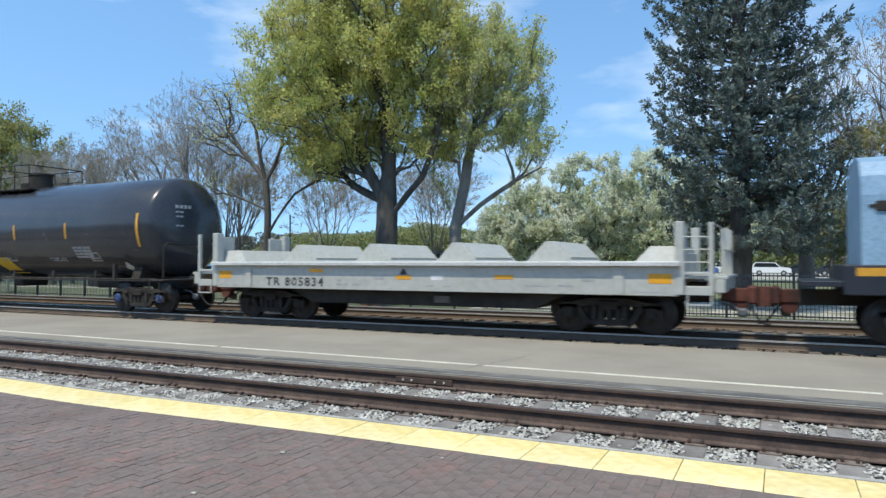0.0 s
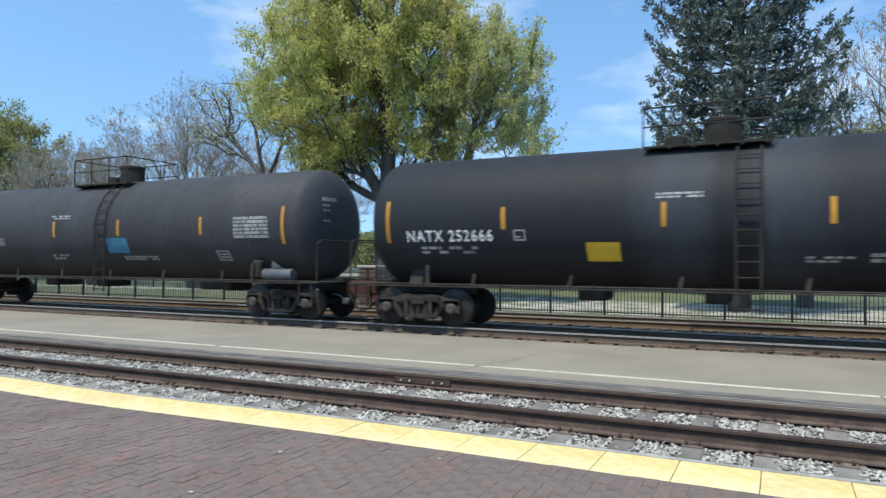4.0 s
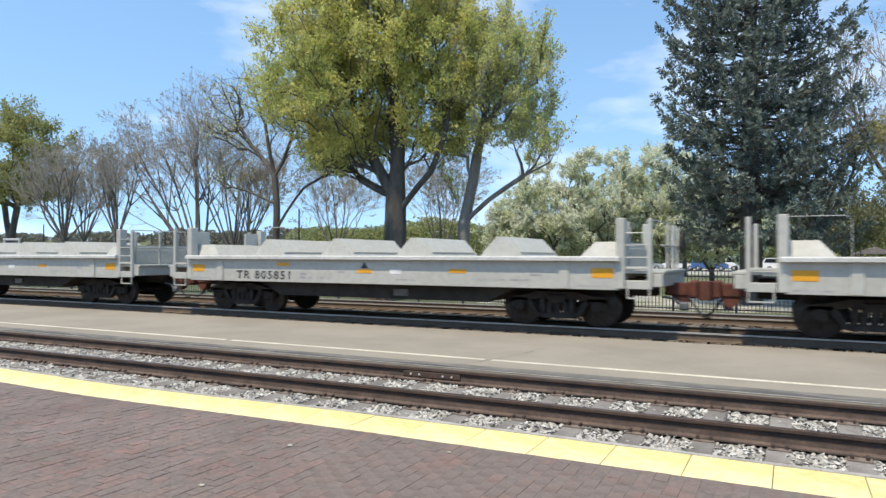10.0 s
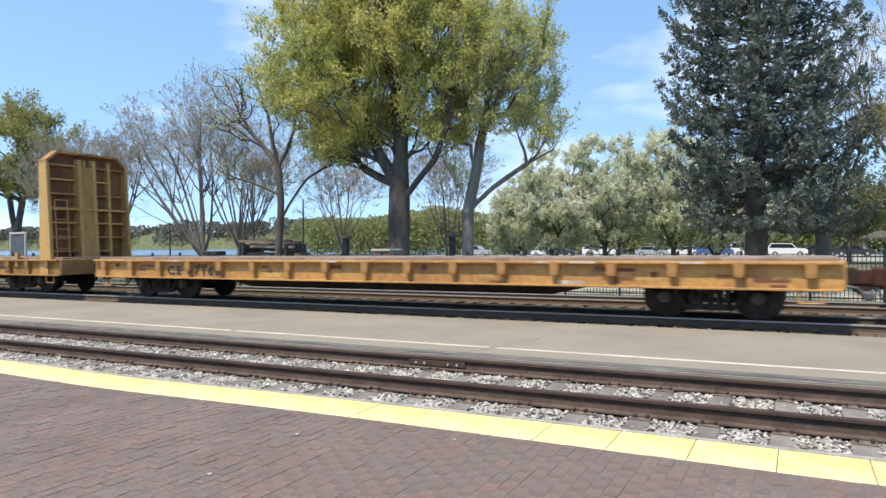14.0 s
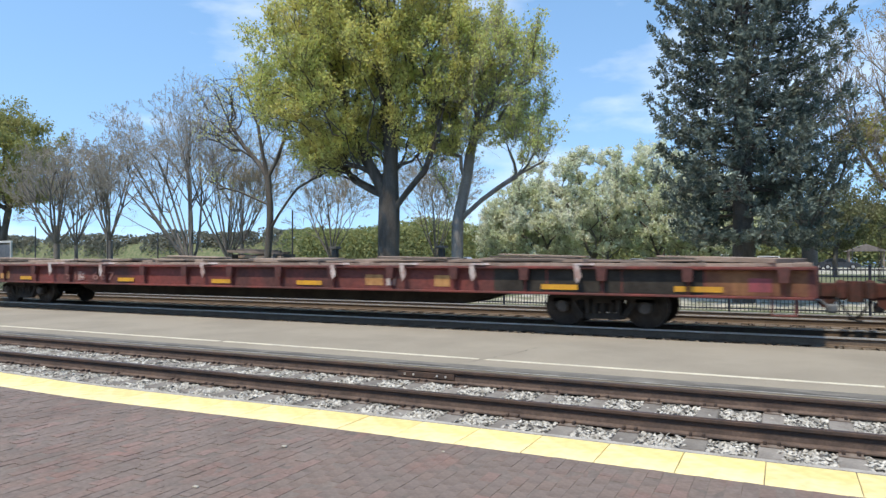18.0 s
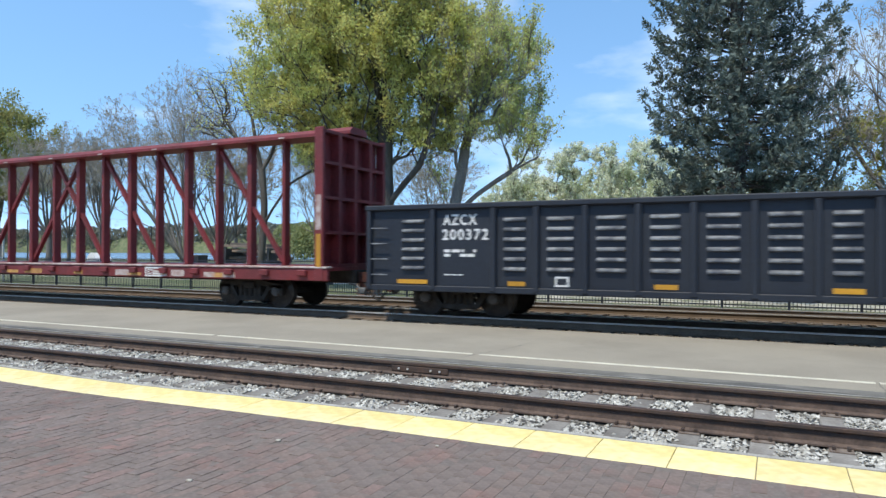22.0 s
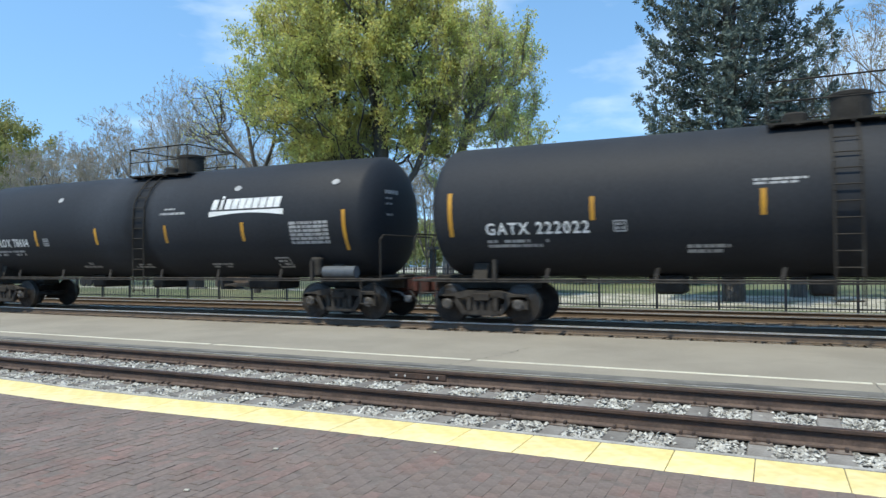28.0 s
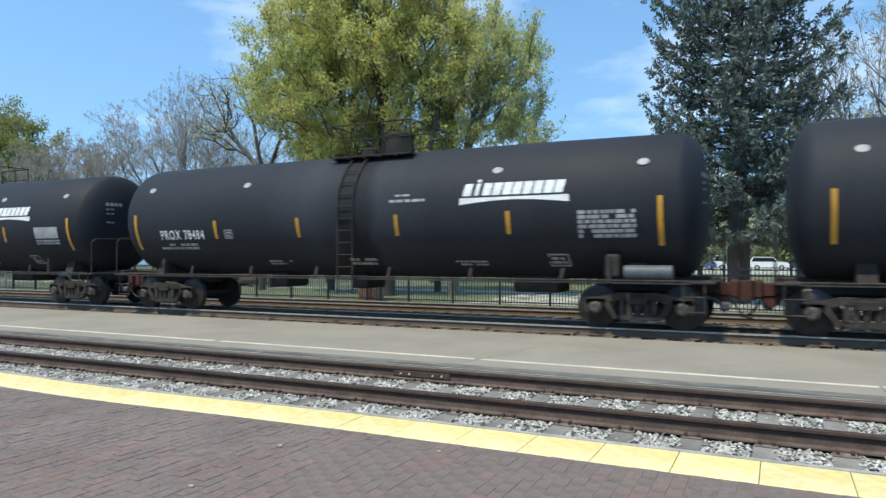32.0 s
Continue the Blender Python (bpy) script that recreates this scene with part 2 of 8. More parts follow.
MAT = dict(
    brick=pickmat("paver_clay", [(0.192, 0.148, 0.126), (0.198, 0.151, 0.128), (0.184, 0.143, 0.122), (0.192, 0.15, 0.13), (0.205, 0.148, 0.125), (0.186, 0.145, 0.125), (0.195, 0.153, 0.133), (0.202, 0.15, 0.126), (0.188, 0.147, 0.128), (0.222, 0.152, 0.13)], rough=0.85, bump=0.25),
    sand=mat("joint_sand", (0.14, 0.115, 0.1), (0.185, 0.152, 0.132), rough=0.95, scale=4),
    tactile=mat("tactile_yellow", (0.76, 0.6, 0.25), (0.79, 0.67, 0.38), rough=0.6, scale=1.1, fine=10, bump=0.25, c3=(0.9, 0.88, 0.8), rnd=0.06),
    kerb=mat("kerb_concrete", (0.42, 0.4, 0.36), (0.28, 0.265, 0.235), rough=0.9, scale=3, fine=60),
    asphalt=mat("asphalt_aged", (0.3, 0.265, 0.21), (0.25, 0.22, 0.175), rough=0.92, scale=0.45, fine=90, bump=0.3, c3=(0.8, 0.8, 0.78)),
    stain=mat("asphalt_dark_edge", (0.12, 0.113, 0.098), (0.2, 0.188, 0.163), rough=0.9, scale=1.8, fine=50, bump=0.3, streak=1),
    crack=mat("crack_tar", (0.07, 0.065, 0.06), (0.1, 0.095, 0.085), rough=0.9),
    white_line=mat("white_line_paint", (0.66, 0.62, 0.49), (0.52, 0.485, 0.39), rough=0.8, scale=2.5, fine=40),
    ground=mat("ground_dark_cinder", (0.075, 0.07, 0.064), (0.13, 0.122, 0.11), rough=0.95, scale=0.7, fine=25, bump=0.6, bdist=0.03),
    bed=mat("dark_ballast_bed", (0.115, 0.09, 0.066), (0.175, 0.138, 0.102), rough=0.95, scale=1.5, fine=22, bump=0.8, bdist=0.04),
    grass=mat("grass_ground", (0.085, 0.115, 0.045), (0.17, 0.175, 0.095), rough=0.95, scale=0.25, fine=9, bump=0.6, bdist=0.05),
    path=mat("light_paving", (0.44, 0.415, 0.35), (0.15, 0.16, 0.095), rough=0.9, scale=0.9, fine=9, mixpos=(0.46, 0.6), bump=0.5, bdist=0.03),
    stone=mat("ballast_stone", (0.5, 0.485, 0.44), (0.3, 0.282, 0.245), rough=0.9, scale=6, fine=60, rnd=0.42),
    gravel=mat("brown_gravel", (0.24, 0.19, 0.14), (0.14, 0.11, 0.08), rough=0.95, scale=5, fine=40, rnd=0.3),
    stone_dark=mat("ballast_bed_grey", (0.23, 0.22, 0.2), (0.14, 0.132, 0.12), rough=0.95, scale=5, fine=40, bump=0.6, bdist=0.02),
    tie=mat("weathered_tie", (0.24, 0.222, 0.198), (0.15, 0.132, 0.115), rough=0.9, scale=2.5, fine=30, bump=0.5, rnd=0.2, streak=1),
    rail=mat("rail_rust", (0.085, 0.05, 0.036), (0.052, 0.036, 0.03), rough=0.75, scale=3, fine=30, bump=0.2),
    railhead=mat("rail_head_brown", (0.14, 0.085, 0.07), (0.08, 0.055, 0.048), rough=0.42, metal=0.5, scale=2, fine=20, bump=0.05),
    rail_dark=mat("rail_oily_steel", (0.12, 0.085, 0.06), (0.155, 0.112, 0.08), rough=0.85, scale=3, fine=30, bump=0.2),
    railshine=mat("rail_head_polished", (0.6, 0.58, 0.55), (0.5, 0.48, 0.45), rough=0.45, metal=0.55, scale=2, fine=20, bump=0.02),
    plate=mat("tie_plate_rust", (0.12, 0.08, 0.062), (0.2, 0.165, 0.14), rough=0.85, scale=5),
    bolt=mat("bolt_bright", (0.62, 0.6, 0.56), rough=0.5, metal=0.3),
    fence=mat("fence_black_paint", (0.016, 0.018, 0.026), (0.03, 0.033, 0.045), rough=0.45, fine=40),
    pier=pickmat("pier_brick", [(0.3, 0.17, 0.115), (0.26, 0.14, 0.1), (0.34, 0.2, 0.14), (0.3, 0.19, 0.14)], rough=0.9),
    stationwall=mat("station_wall_brown", (0.12, 0.085, 0.065), (0.16, 0.11, 0.085), rough=0.85, scale=1.5),
    stonecap=mat("pier_cap_stone", (0.48, 0.45, 0.38), (0.38, 0.35, 0.3), rough=0.9, scale=4),
    bark=mat("bark_grey_brown", (0.12, 0.105, 0.09), (0.07, 0.06, 0.052), rough=0.95, scale=3, fine=22, bump=0.9, bdist=0.03, streak=4),
    bark_pale=mat("bark_grey", (0.18, 0.165, 0.148), (0.115, 0.104, 0.093), rough=0.95, scale=3, fine=22, bump=0.7, bdist=0.02, streak=4),
    bark_light=mat("bark_pale_grey", (0.27, 0.243, 0.218), (0.17, 0.152, 0.136), rough=0.95, scale=3, fine=22, bump=0.9, bdist=0.03, streak=4),
    twig=mat("twig_grey_pink", (0.28, 0.245, 0.21), (0.37, 0.325, 0.28), rough=0.9, scale=2),
    water=mat("lake_water", (0.09, 0.13, 0.17), (0.12, 0.16, 0.2), rough=0.22, scale=0.05, fine=0.8, bump=0.3, bdist=0.05),
    white_car=mat("grey_white_paint", (0.42, 0.42, 0.385), (0.385, 0.385, 0.352), rough=0.5, scale=0.5, fine=8, bump=0.04, streak=4, c3=(0.95, 0.95, 0.93)),
    white_trim=mat("white_top_paint", (0.56, 0.56, 0.53), (0.47, 0.47, 0.44), rough=0.45, scale=1.2, fine=20, bump=0.05),
    cream=mat("hump_cream_paint", (0.46, 0.455, 0.41), (0.42, 0.415, 0.372), rough=0.55, scale=0.6, fine=9, bump=0.04, c3=(0.95, 0.95, 0.93)),
    orange=mat("reflective_orange", (0.78, 0.36, 0.025), (0.7, 0.32, 0.03), rough=0.45, fine=60, bump=0.1),
    amber=mat("reflective_amber", (0.6, 0.3, 0.03), (0.48, 0.235, 0.03), rough=0.45, fine=60, bump=0.1, rnd=0.15),
    ink=mat("stencil_black", (0.035, 0.035, 0.037), rough=0.6, bump=0),
    inkgrey=mat("stencil_grey", (0.3, 0.3, 0.3), (0.42, 0.42, 0.41), rough=0.6, bump=0),
    paintwhite=mat("stencil_white", (0.78, 0.78, 0.76), (0.66, 0.66, 0.64), rough=0.55, bump=0),
    paintdim=mat("stencil_dull_white", (0.42, 0.42, 0.41), (0.3, 0.3, 0.3), rough=0.6, bump=0),
    decal=mat("decal_yellow", (0.72, 0.47, 0.03), (0.6, 0.4, 0.03), rough=0.45, bump=0),
    faded_mark=mat("faded_stencil", (0.26, 0.13, 0.11), (0.2, 0.07, 0.06), rough=0.75, bump=0, scale=6),
    decal_dull=mat("decal_grimy_yellow", (0.3, 0.2, 0.03), (0.22, 0.15, 0.03), rough=0.5, bump=0, scale=4),
    red_mark=mat("placard_red", (0.55, 0.06, 0.05), rough=0.45, bump=0),
    blue_mark=mat("graffiti_blue", (0.025, 0.17, 0.3), (0.05, 0.27, 0.37), rough=0.5, bump=0, scale=5),
    red_graf=mat("graffiti_red", (0.28, 0.06, 0.07), (0.2, 0.05, 0.06), rough=0.5, bump=0, scale=5),
    steel_dark=mat("underframe_black", (0.03, 0.0265, 0.023), (0.052, 0.046, 0.039), rough=0.85, scale=2, fine=25, spec=0.2),
    truck=mat("truck_grimy_steel", (0.04, 0.0355, 0.032), (0.07, 0.062, 0.054), rough=0.88, scale=4, fine=30, bump=0.3, spec=0.2),
    truck_black=mat("truck_black_steel", (0.032, 0.0285, 0.0255), (0.056, 0.05, 0.043), rough=0.88, scale=4, fine=30, bump=0.3, spec=0.25),
    wheel=mat("wheel_steel", (0.05, 0.043, 0.038), (0.032, 0.028, 0.025), rough=0.7, metal=0.2, scale=5, fine=40),
    tread=mat("wheel_tread", (0.1, 0.095, 0.09), (0.07, 0.066, 0.062), rough=0.4, metal=0.8, scale=5),
    hub_blue=mat("hub_cap_blue", (0.05, 0.11, 0.28), (0.04, 0.08, 0.2), rough=0.5),
    hub_grey=mat("hub_cap_grey", (0.12, 0.11, 0.1), (0.07, 0.065, 0.06), rough=0.6),
    coupler=mat("coupler_rust", (0.1, 0.04, 0.032), (0.055, 0.032, 0.027), rough=0.9, scale=5, fine=30, bump=0.3, spec=0.2),
    reservoir=mat("reservoir_blue_grey", (0.12, 0.135, 0.15), (0.08, 0.092, 0.105), rough=0.55, scale=3),
    coupler_red=mat("coupler_red_rust", (0.15, 0.057, 0.042), (0.09, 0.042, 0.034), rough=0.9, scale=5, fine=30, bump=0.3, spec=0.2),
    hose=mat("rubber_hose", (0.02, 0.02, 0.02), rough=0.7),
    yellow=mat("weathered_yellow_paint", (0.54, 0.295, 0.1), (0.27, 0.13, 0.055), rough=0.7, scale=0.8, fine=9, bump=0.12, mixpos=(0.45, 0.78), c3=(0.8, 0.74, 0.66), streak=2),
    yellow_hi=mat("clean_yellow_paint", (0.55, 0.35, 0.12), (0.46, 0.28, 0.09), rough=0.6, scale=0.8, fine=9, bump=0.08, c3=(0.88, 0.84, 0.78), streak=3),
    rustbrown=mat("rusted_panel", (0.14, 0.055, 0.03), (0.27, 0.125, 0.055), rough=0.8, scale=1.2, fine=12, bump=0.2, streak=3, c3=(0.75, 0.7, 0.65)),
    yellow_dull=mat("dull_rusty_yellow_paint", (0.4, 0.22, 0.07), (0.2, 0.1, 0.045), rough=0.75, scale=0.8, fine=9, bump=0.12, mixpos=(0.42, 0.72), c3=(0.8, 0.74, 0.66), streak=2),
    rail_foot=mat("rail_foot_rust_dust", (0.14, 0.098, 0.078), (0.085, 0.06, 0.05), rough=0.9, scale=4, fine=30, bump=0.2),
    rusttan=mat("rust_stained_yellow_rib", (0.5, 0.27, 0.1), (0.31, 0.15, 0.06), rough=0.75, scale=1.4, fine=12, bump=0.15, streak=3, c3=(0.8, 0.75, 0.7)),
    deckwood=mat("deck_timber", (0.33, 0.25, 0.2), (0.22, 0.165, 0.13), rough=0.9, scale=2, fine=25, bump=0.4, rnd=0.2),
    bulkwood=mat("bulkhead_timber", (0.13, 0.105, 0.088), (0.08, 0.066, 0.056), rough=0.9, scale=2, fine=25, bump=0.4, rnd=0.3),
    redcar=mat("faded_red_paint", (0.2, 0.042, 0.034), (0.09, 0.032, 0.028), rough=0.75, scale=0.9, fine=12, bump=0.15, c3=(0.7, 0.66, 0.64), streak=2),
    centrebeam=mat("centrebeam_red", (0.2, 0.026, 0.028), (0.14, 0.024, 0.026), rough=0.6, scale=1.0, fine=20, bump=0.1, c3=(0.8, 0.75, 0.75)),
    scrape=mat("scraped_pale_paint", (0.52, 0.45, 0.42), (0.34, 0.2, 0.17), rough=0.7, scale=5, fine=40),
    navy=mat("navy_paint", (0.011, 0.0155, 0.0255), (0.0165, 0.0218, 0.032), rough=0.58, scale=1.0, fine=18, bump=0.1, streak=3),
    # lightened copy of the navy: sunlight on corrugations and grab irons as colour
    navy_lit=mat("navy_sunlit_tone", (0.21, 0.222, 0.235), (0.06, 0.068, 0.083), rough=0.6, scale=3, fine=20),
    hop_maroon=mat("hopper_maroon_rust", (0.23, 0.08, 0.05), (0.37, 0.16, 0.068), rough=0.75, scale=1.2, fine=7, bump=0.08, streak=3, mixpos=(0.47, 0.68), c3=(0.8, 0.72, 0.68), rnd=0.12),
    hop_tan=mat("hopper_tan_primer", (0.36, 0.155, 0.066), (0.52, 0.295, 0.115), rough=0.75, scale=1.2, fine=7, bump=0.08, streak=3, mixpos=(0.38, 0.55), c3=(0.86, 0.8, 0.74), rnd=0.1),
    hop_orange=mat("hopper_orange_rust", (0.26, 0.095, 0.052), (0.46, 0.225, 0.085), rough=0.75, scale=1.2, fine=7, bump=0.08, streak=3, mixpos=(0.4, 0.6), c3=(0.84, 0.78, 0.72), rnd=0.14),
    hop_purple=mat("hopper_dark_rust", (0.19, 0.085, 0.065), (0.3, 0.14, 0.07), rough=0.75, scale=0.9, fine=7, bump=0.08, streak=3, mixpos=(0.42, 0.75), c3=(0.8, 0.74, 0.7), rnd=0.14),
    hopper_post=mat("hopper_post_rusty_white", (0.56, 0.52, 0.44), (0.38, 0.22, 0.12), rough=0.7, scale=2.4, fine=14, mixpos=(0.46, 0.66), streak=2),
    hopper_dark=mat("hopper_bay_dark", (0.115, 0.085, 0.066), (0.07, 0.053, 0.043), rough=0.8, scale=1.2, fine=14),
    hood_blue=mat("coil_hood_pale_blue", (0.25, 0.4, 0.52), (0.2, 0.33, 0.45), rough=0.45, scale=1, fine=16, bump=0.05),
    car_white=mat("car_paint_white", (0.75, 0.75, 0.74), rough=0.3, bump=0, coat=0.5),
    car_dark=mat("car_paint_dark", (0.03, 0.035, 0.045), rough=0.3, bump=0, coat=0.5),
    car_silver=mat("car_paint_silver", (0.45, 0.46, 0.47), rough=0.3, metal=0.4, bump=0, coat=0.5),
    car_blue=mat("car_paint_blue", (0.05, 0.12, 0.3), rough=0.3, bump=0, coat=0.5),
    glass=mat("dark_glass", (0.02, 0.025, 0.03), rough=0.08, bump=0, rvar=0.02),
    tyre=mat("tyre_rubber", (0.02, 0.02, 0.02), rough=0.85),
    roof=mat("shingle_roof", (0.14, 0.12, 0.11), (0.2, 0.17, 0.15), rough=0.9, scale=3, fine=30),
    pole=mat("dark_pole_paint", (0.03, 0.03, 0.032), (0.05, 0.05, 0.05), rough=0.6),
    leaf_maple=leafmat("maple_spring_leaves", (0.47, 0.55, 0.195), (0.61, 0.605, 0.215), (0.65, 0.57, 0.215), 0.62),
    leaf_three=leafmat("pale_spring_leaves", (0.48, 0.56, 0.21), (0.58, 0.61, 0.24), (0.6, 0.56, 0.23), 0.58),
    leaf_left=leafmat("olive_spring_leaves", (0.26, 0.29, 0.1), (0.33, 0.33, 0.12), (0.31, 0.28, 0.11), 0.46),
    leaf_rust=leafmat("red_brown_spring_leaves", (0.3, 0.22, 0.1), (0.26, 0.25, 0.1), (0.34, 0.2, 0.11), 0.4),
    leaf_blossom=leafmat("blossom_and_leaf", (0.42, 0.5, 0.24), (0.72, 0.75, 0.58), (0.9, 0.9, 0.82), 0.45),
    leaf_park=leafmat("dark_olive_leaves", (0.15, 0.175, 0.085), (0.2, 0.21, 0.11), (0.19, 0.18, 0.11), 0.4),
    leaf_bud=leafmat("tan_buds", (0.3, 0.26, 0.205), (0.29, 0.275, 0.18), (0.38, 0.33, 0.27), 0.3),
    leaf_spruce=leafmat("blue_spruce_needles", (0.085, 0.112, 0.09), (0.135, 0.17, 0.142), (0.205, 0.24, 0.208), 0.1),
    leaf_wood=leafmat("far_wood_leaves", (0.25, 0.285, 0.115), (0.275, 0.295, 0.125), (0.285, 0.28, 0.13), 0.4, 0.9),
    leaf_hill=leafmat("far_hill_leaves", (0.17, 0.182, 0.135), (0.2, 0.198, 0.15), (0.185, 0.178, 0.145), 0.3, 0.9),
)


def red_drifts(m):
    """Patches of redder clay that run over several pavers."""
    N, K = m.node_tree.nodes, m.node_tree.links
    bs = N["Principled BSDF"]
    src = bs.inputs["Base Color"].links[0].from_socket
    ge = N.new("ShaderNodeNewGeometry")
    no = N.new("ShaderNodeTexNoise")
    no.inputs["Scale"].default_value = 1.7
    no.inputs["Detail"].default_value = 4.0
    rp = N.new("ShaderNodeValToRGB")
    rp.color_ramp.elements[0].position, rp.color_ramp.elements[0].color = 0.57, (1, 1, 1, 1)
    rp.color_ramp.elements[1].position, rp.color_ramp.elements[1].color = 0.7, (1.16, 0.97, 0.95, 1)
    mx = N.new("ShaderNodeMixRGB")
    mx.blend_type = "MULTIPLY"
    mx.inputs[0].default_value = 1.0
    K.new(ge.outputs["Position"], no.inputs["Vector"])
    K.new(no.outputs[0], rp.inputs[0])
    K.new(src, mx.inputs[1])
    K.new(rp.outputs[0], mx.inputs[2])
    K.new(mx.outputs[0], bs.inputs["Base Color"])


red_drifts(MAT["brick"])
TANKS = dict(
    gloss=mat("tank_gloss_black", (0.03, 0.034, 0.042), (0.035, 0.039, 0.047), rough=0.2, scale=0.7, fine=14, bump=0.015, rvar=0.05, c3=(0.9, 0.9, 0.9), spec=0.3, coat=0.3),
    gloss_grey=mat("tank_gloss_grey_black", (0.035, 0.038, 0.044), (0.041, 0.044, 0.05), rough=0.26, scale=0.7, fine=14, bump=0.015, rvar=0.05, c3=(0.9, 0.9, 0.9), spec=0.35, coat=0.3),
    satin=mat("tank_satin_black", (0.02, 0.0222, 0.0265), (0.026, 0.028, 0.032), rough=0.66, scale=0.7, fine=14, bump=0.03, streak=3, c3=(0.88, 0.88, 0.88), spec=0.25),
    slate=mat("tank_slate_black", (0.03, 0.0355, 0.044), (0.037, 0.0425, 0.051), rough=0.62, scale=0.7, fine=14, bump=0.03, streak=3, c3=(0.9, 0.9, 0.9), spec=0.5),
    dusty=mat("tank_dusty_black", (0.06, 0.061, 0.065), (0.046, 0.047, 0.05), rough=0.66, scale=0.6, fine=12, bump=0.05, streak=3, spec=0.25),
    blue=mat("tank_gloss_blue_black", (0.014, 0.018, 0.026), (0.018, 0.022, 0.03), rough=0.3, scale=0.7, fine=14, bump=0.02, rvar=0.05, c3=(0.9, 0.9, 0.9)),
)


def spilled(name, base, stops, rough=0.66):
    """Tank paint with a grimy spill round the manway: stops are (metres along the tank, brightness)."""
    m = mat(name, base, tuple(c * 1.25 for c in base), rough=rough, spec=0.25, scale=0.7, fine=14, bump=0.03, streak=3, c3=(0.88, 0.88, 0.88))
    N, K = m.node_tree.nodes, m.node_tree.links
    bs = N["Principled BSDF"]
    src = bs.inputs["Base Color"].links[0].from_socket
    co = N.new("ShaderNodeTexCoord")
    sp = N.new("ShaderNodeSeparateXYZ")
    K.new(co.outputs["Object"], sp.inputs[0])
    nz = N.new("ShaderNodeTexNoise")
    nz.inputs["Scale"].default_value, nz.inputs["Detail"].default_value = 1.3, 5
    K.new(co.outputs["Object"], nz.inputs["Vector"])
    ad = N.new("ShaderNodeMath")
    ad.operation = "MULTIPLY_ADD"
    ad.inputs[1].default_value = 0.7
    K.new(nz.outputs["Fac"], ad.inputs[0])
    K.new(sp.outputs["X"], ad.inputs[2])
    mr = N.new("ShaderNodeMapRange")
    mr.inputs["From Min"].default_value, mr.inputs["From Max"].default_value = -3.65, 4.35
    K.new(ad.outputs[0], mr.inputs["Value"])
    rp = N.new("ShaderNodeValToRGB")
    el = rp.color_ramp.elements
    while len(el) < len(stops):
        el.new(0.5)
    for i, (x, v) in enumerate(stops):
        el[i].position = (x + 4) / 8
        el[i].color = (v, v * 0.98, v * 0.95, 1)
    K.new(mr.outputs[0], rp.inputs[0])
    mx = N.new("ShaderNodeMixRGB")
    mx.blend_type = "MULTIPLY"
    mx.inputs[0].default_value = 1.0
    K.new(src, mx.inputs[1])
    K.new(rp.outputs[0], mx.inputs[2])
    K.new(mx.outputs[0], bs.inputs["Base Color"])
    return m


BASE = (0.0185, 0.0212, 0.0262)
TANKS["rich"] = spilled("tank_black_spill", BASE, [(-2.6, 1.0), (-1.2, 1.5), (-0.4, 1.15), (-0.1, 0.55), (0.5, 0.6), (0.8, 1.4), (2.2, 1.0)])
TANKS["spill_grey"] = spilled("tank_grey_spill", BASE, [(-2.2, 1.0), (-1.6, 1.9), (-0.7, 1.8), (-0.4, 0.9), (0.2, 1.0), (0.5, 2.1), (1.2, 1.6), (1.8, 1.0)])
TANKS["spill_dark"] = spilled("tank_dark_spill", BASE, [(-1.4, 1.0), (-0.6, 1.6), (-0.2, 1.5), (0.1, 0.6), (1.4, 0.5), (1.8, 1.4), (3.0, 1.0)])


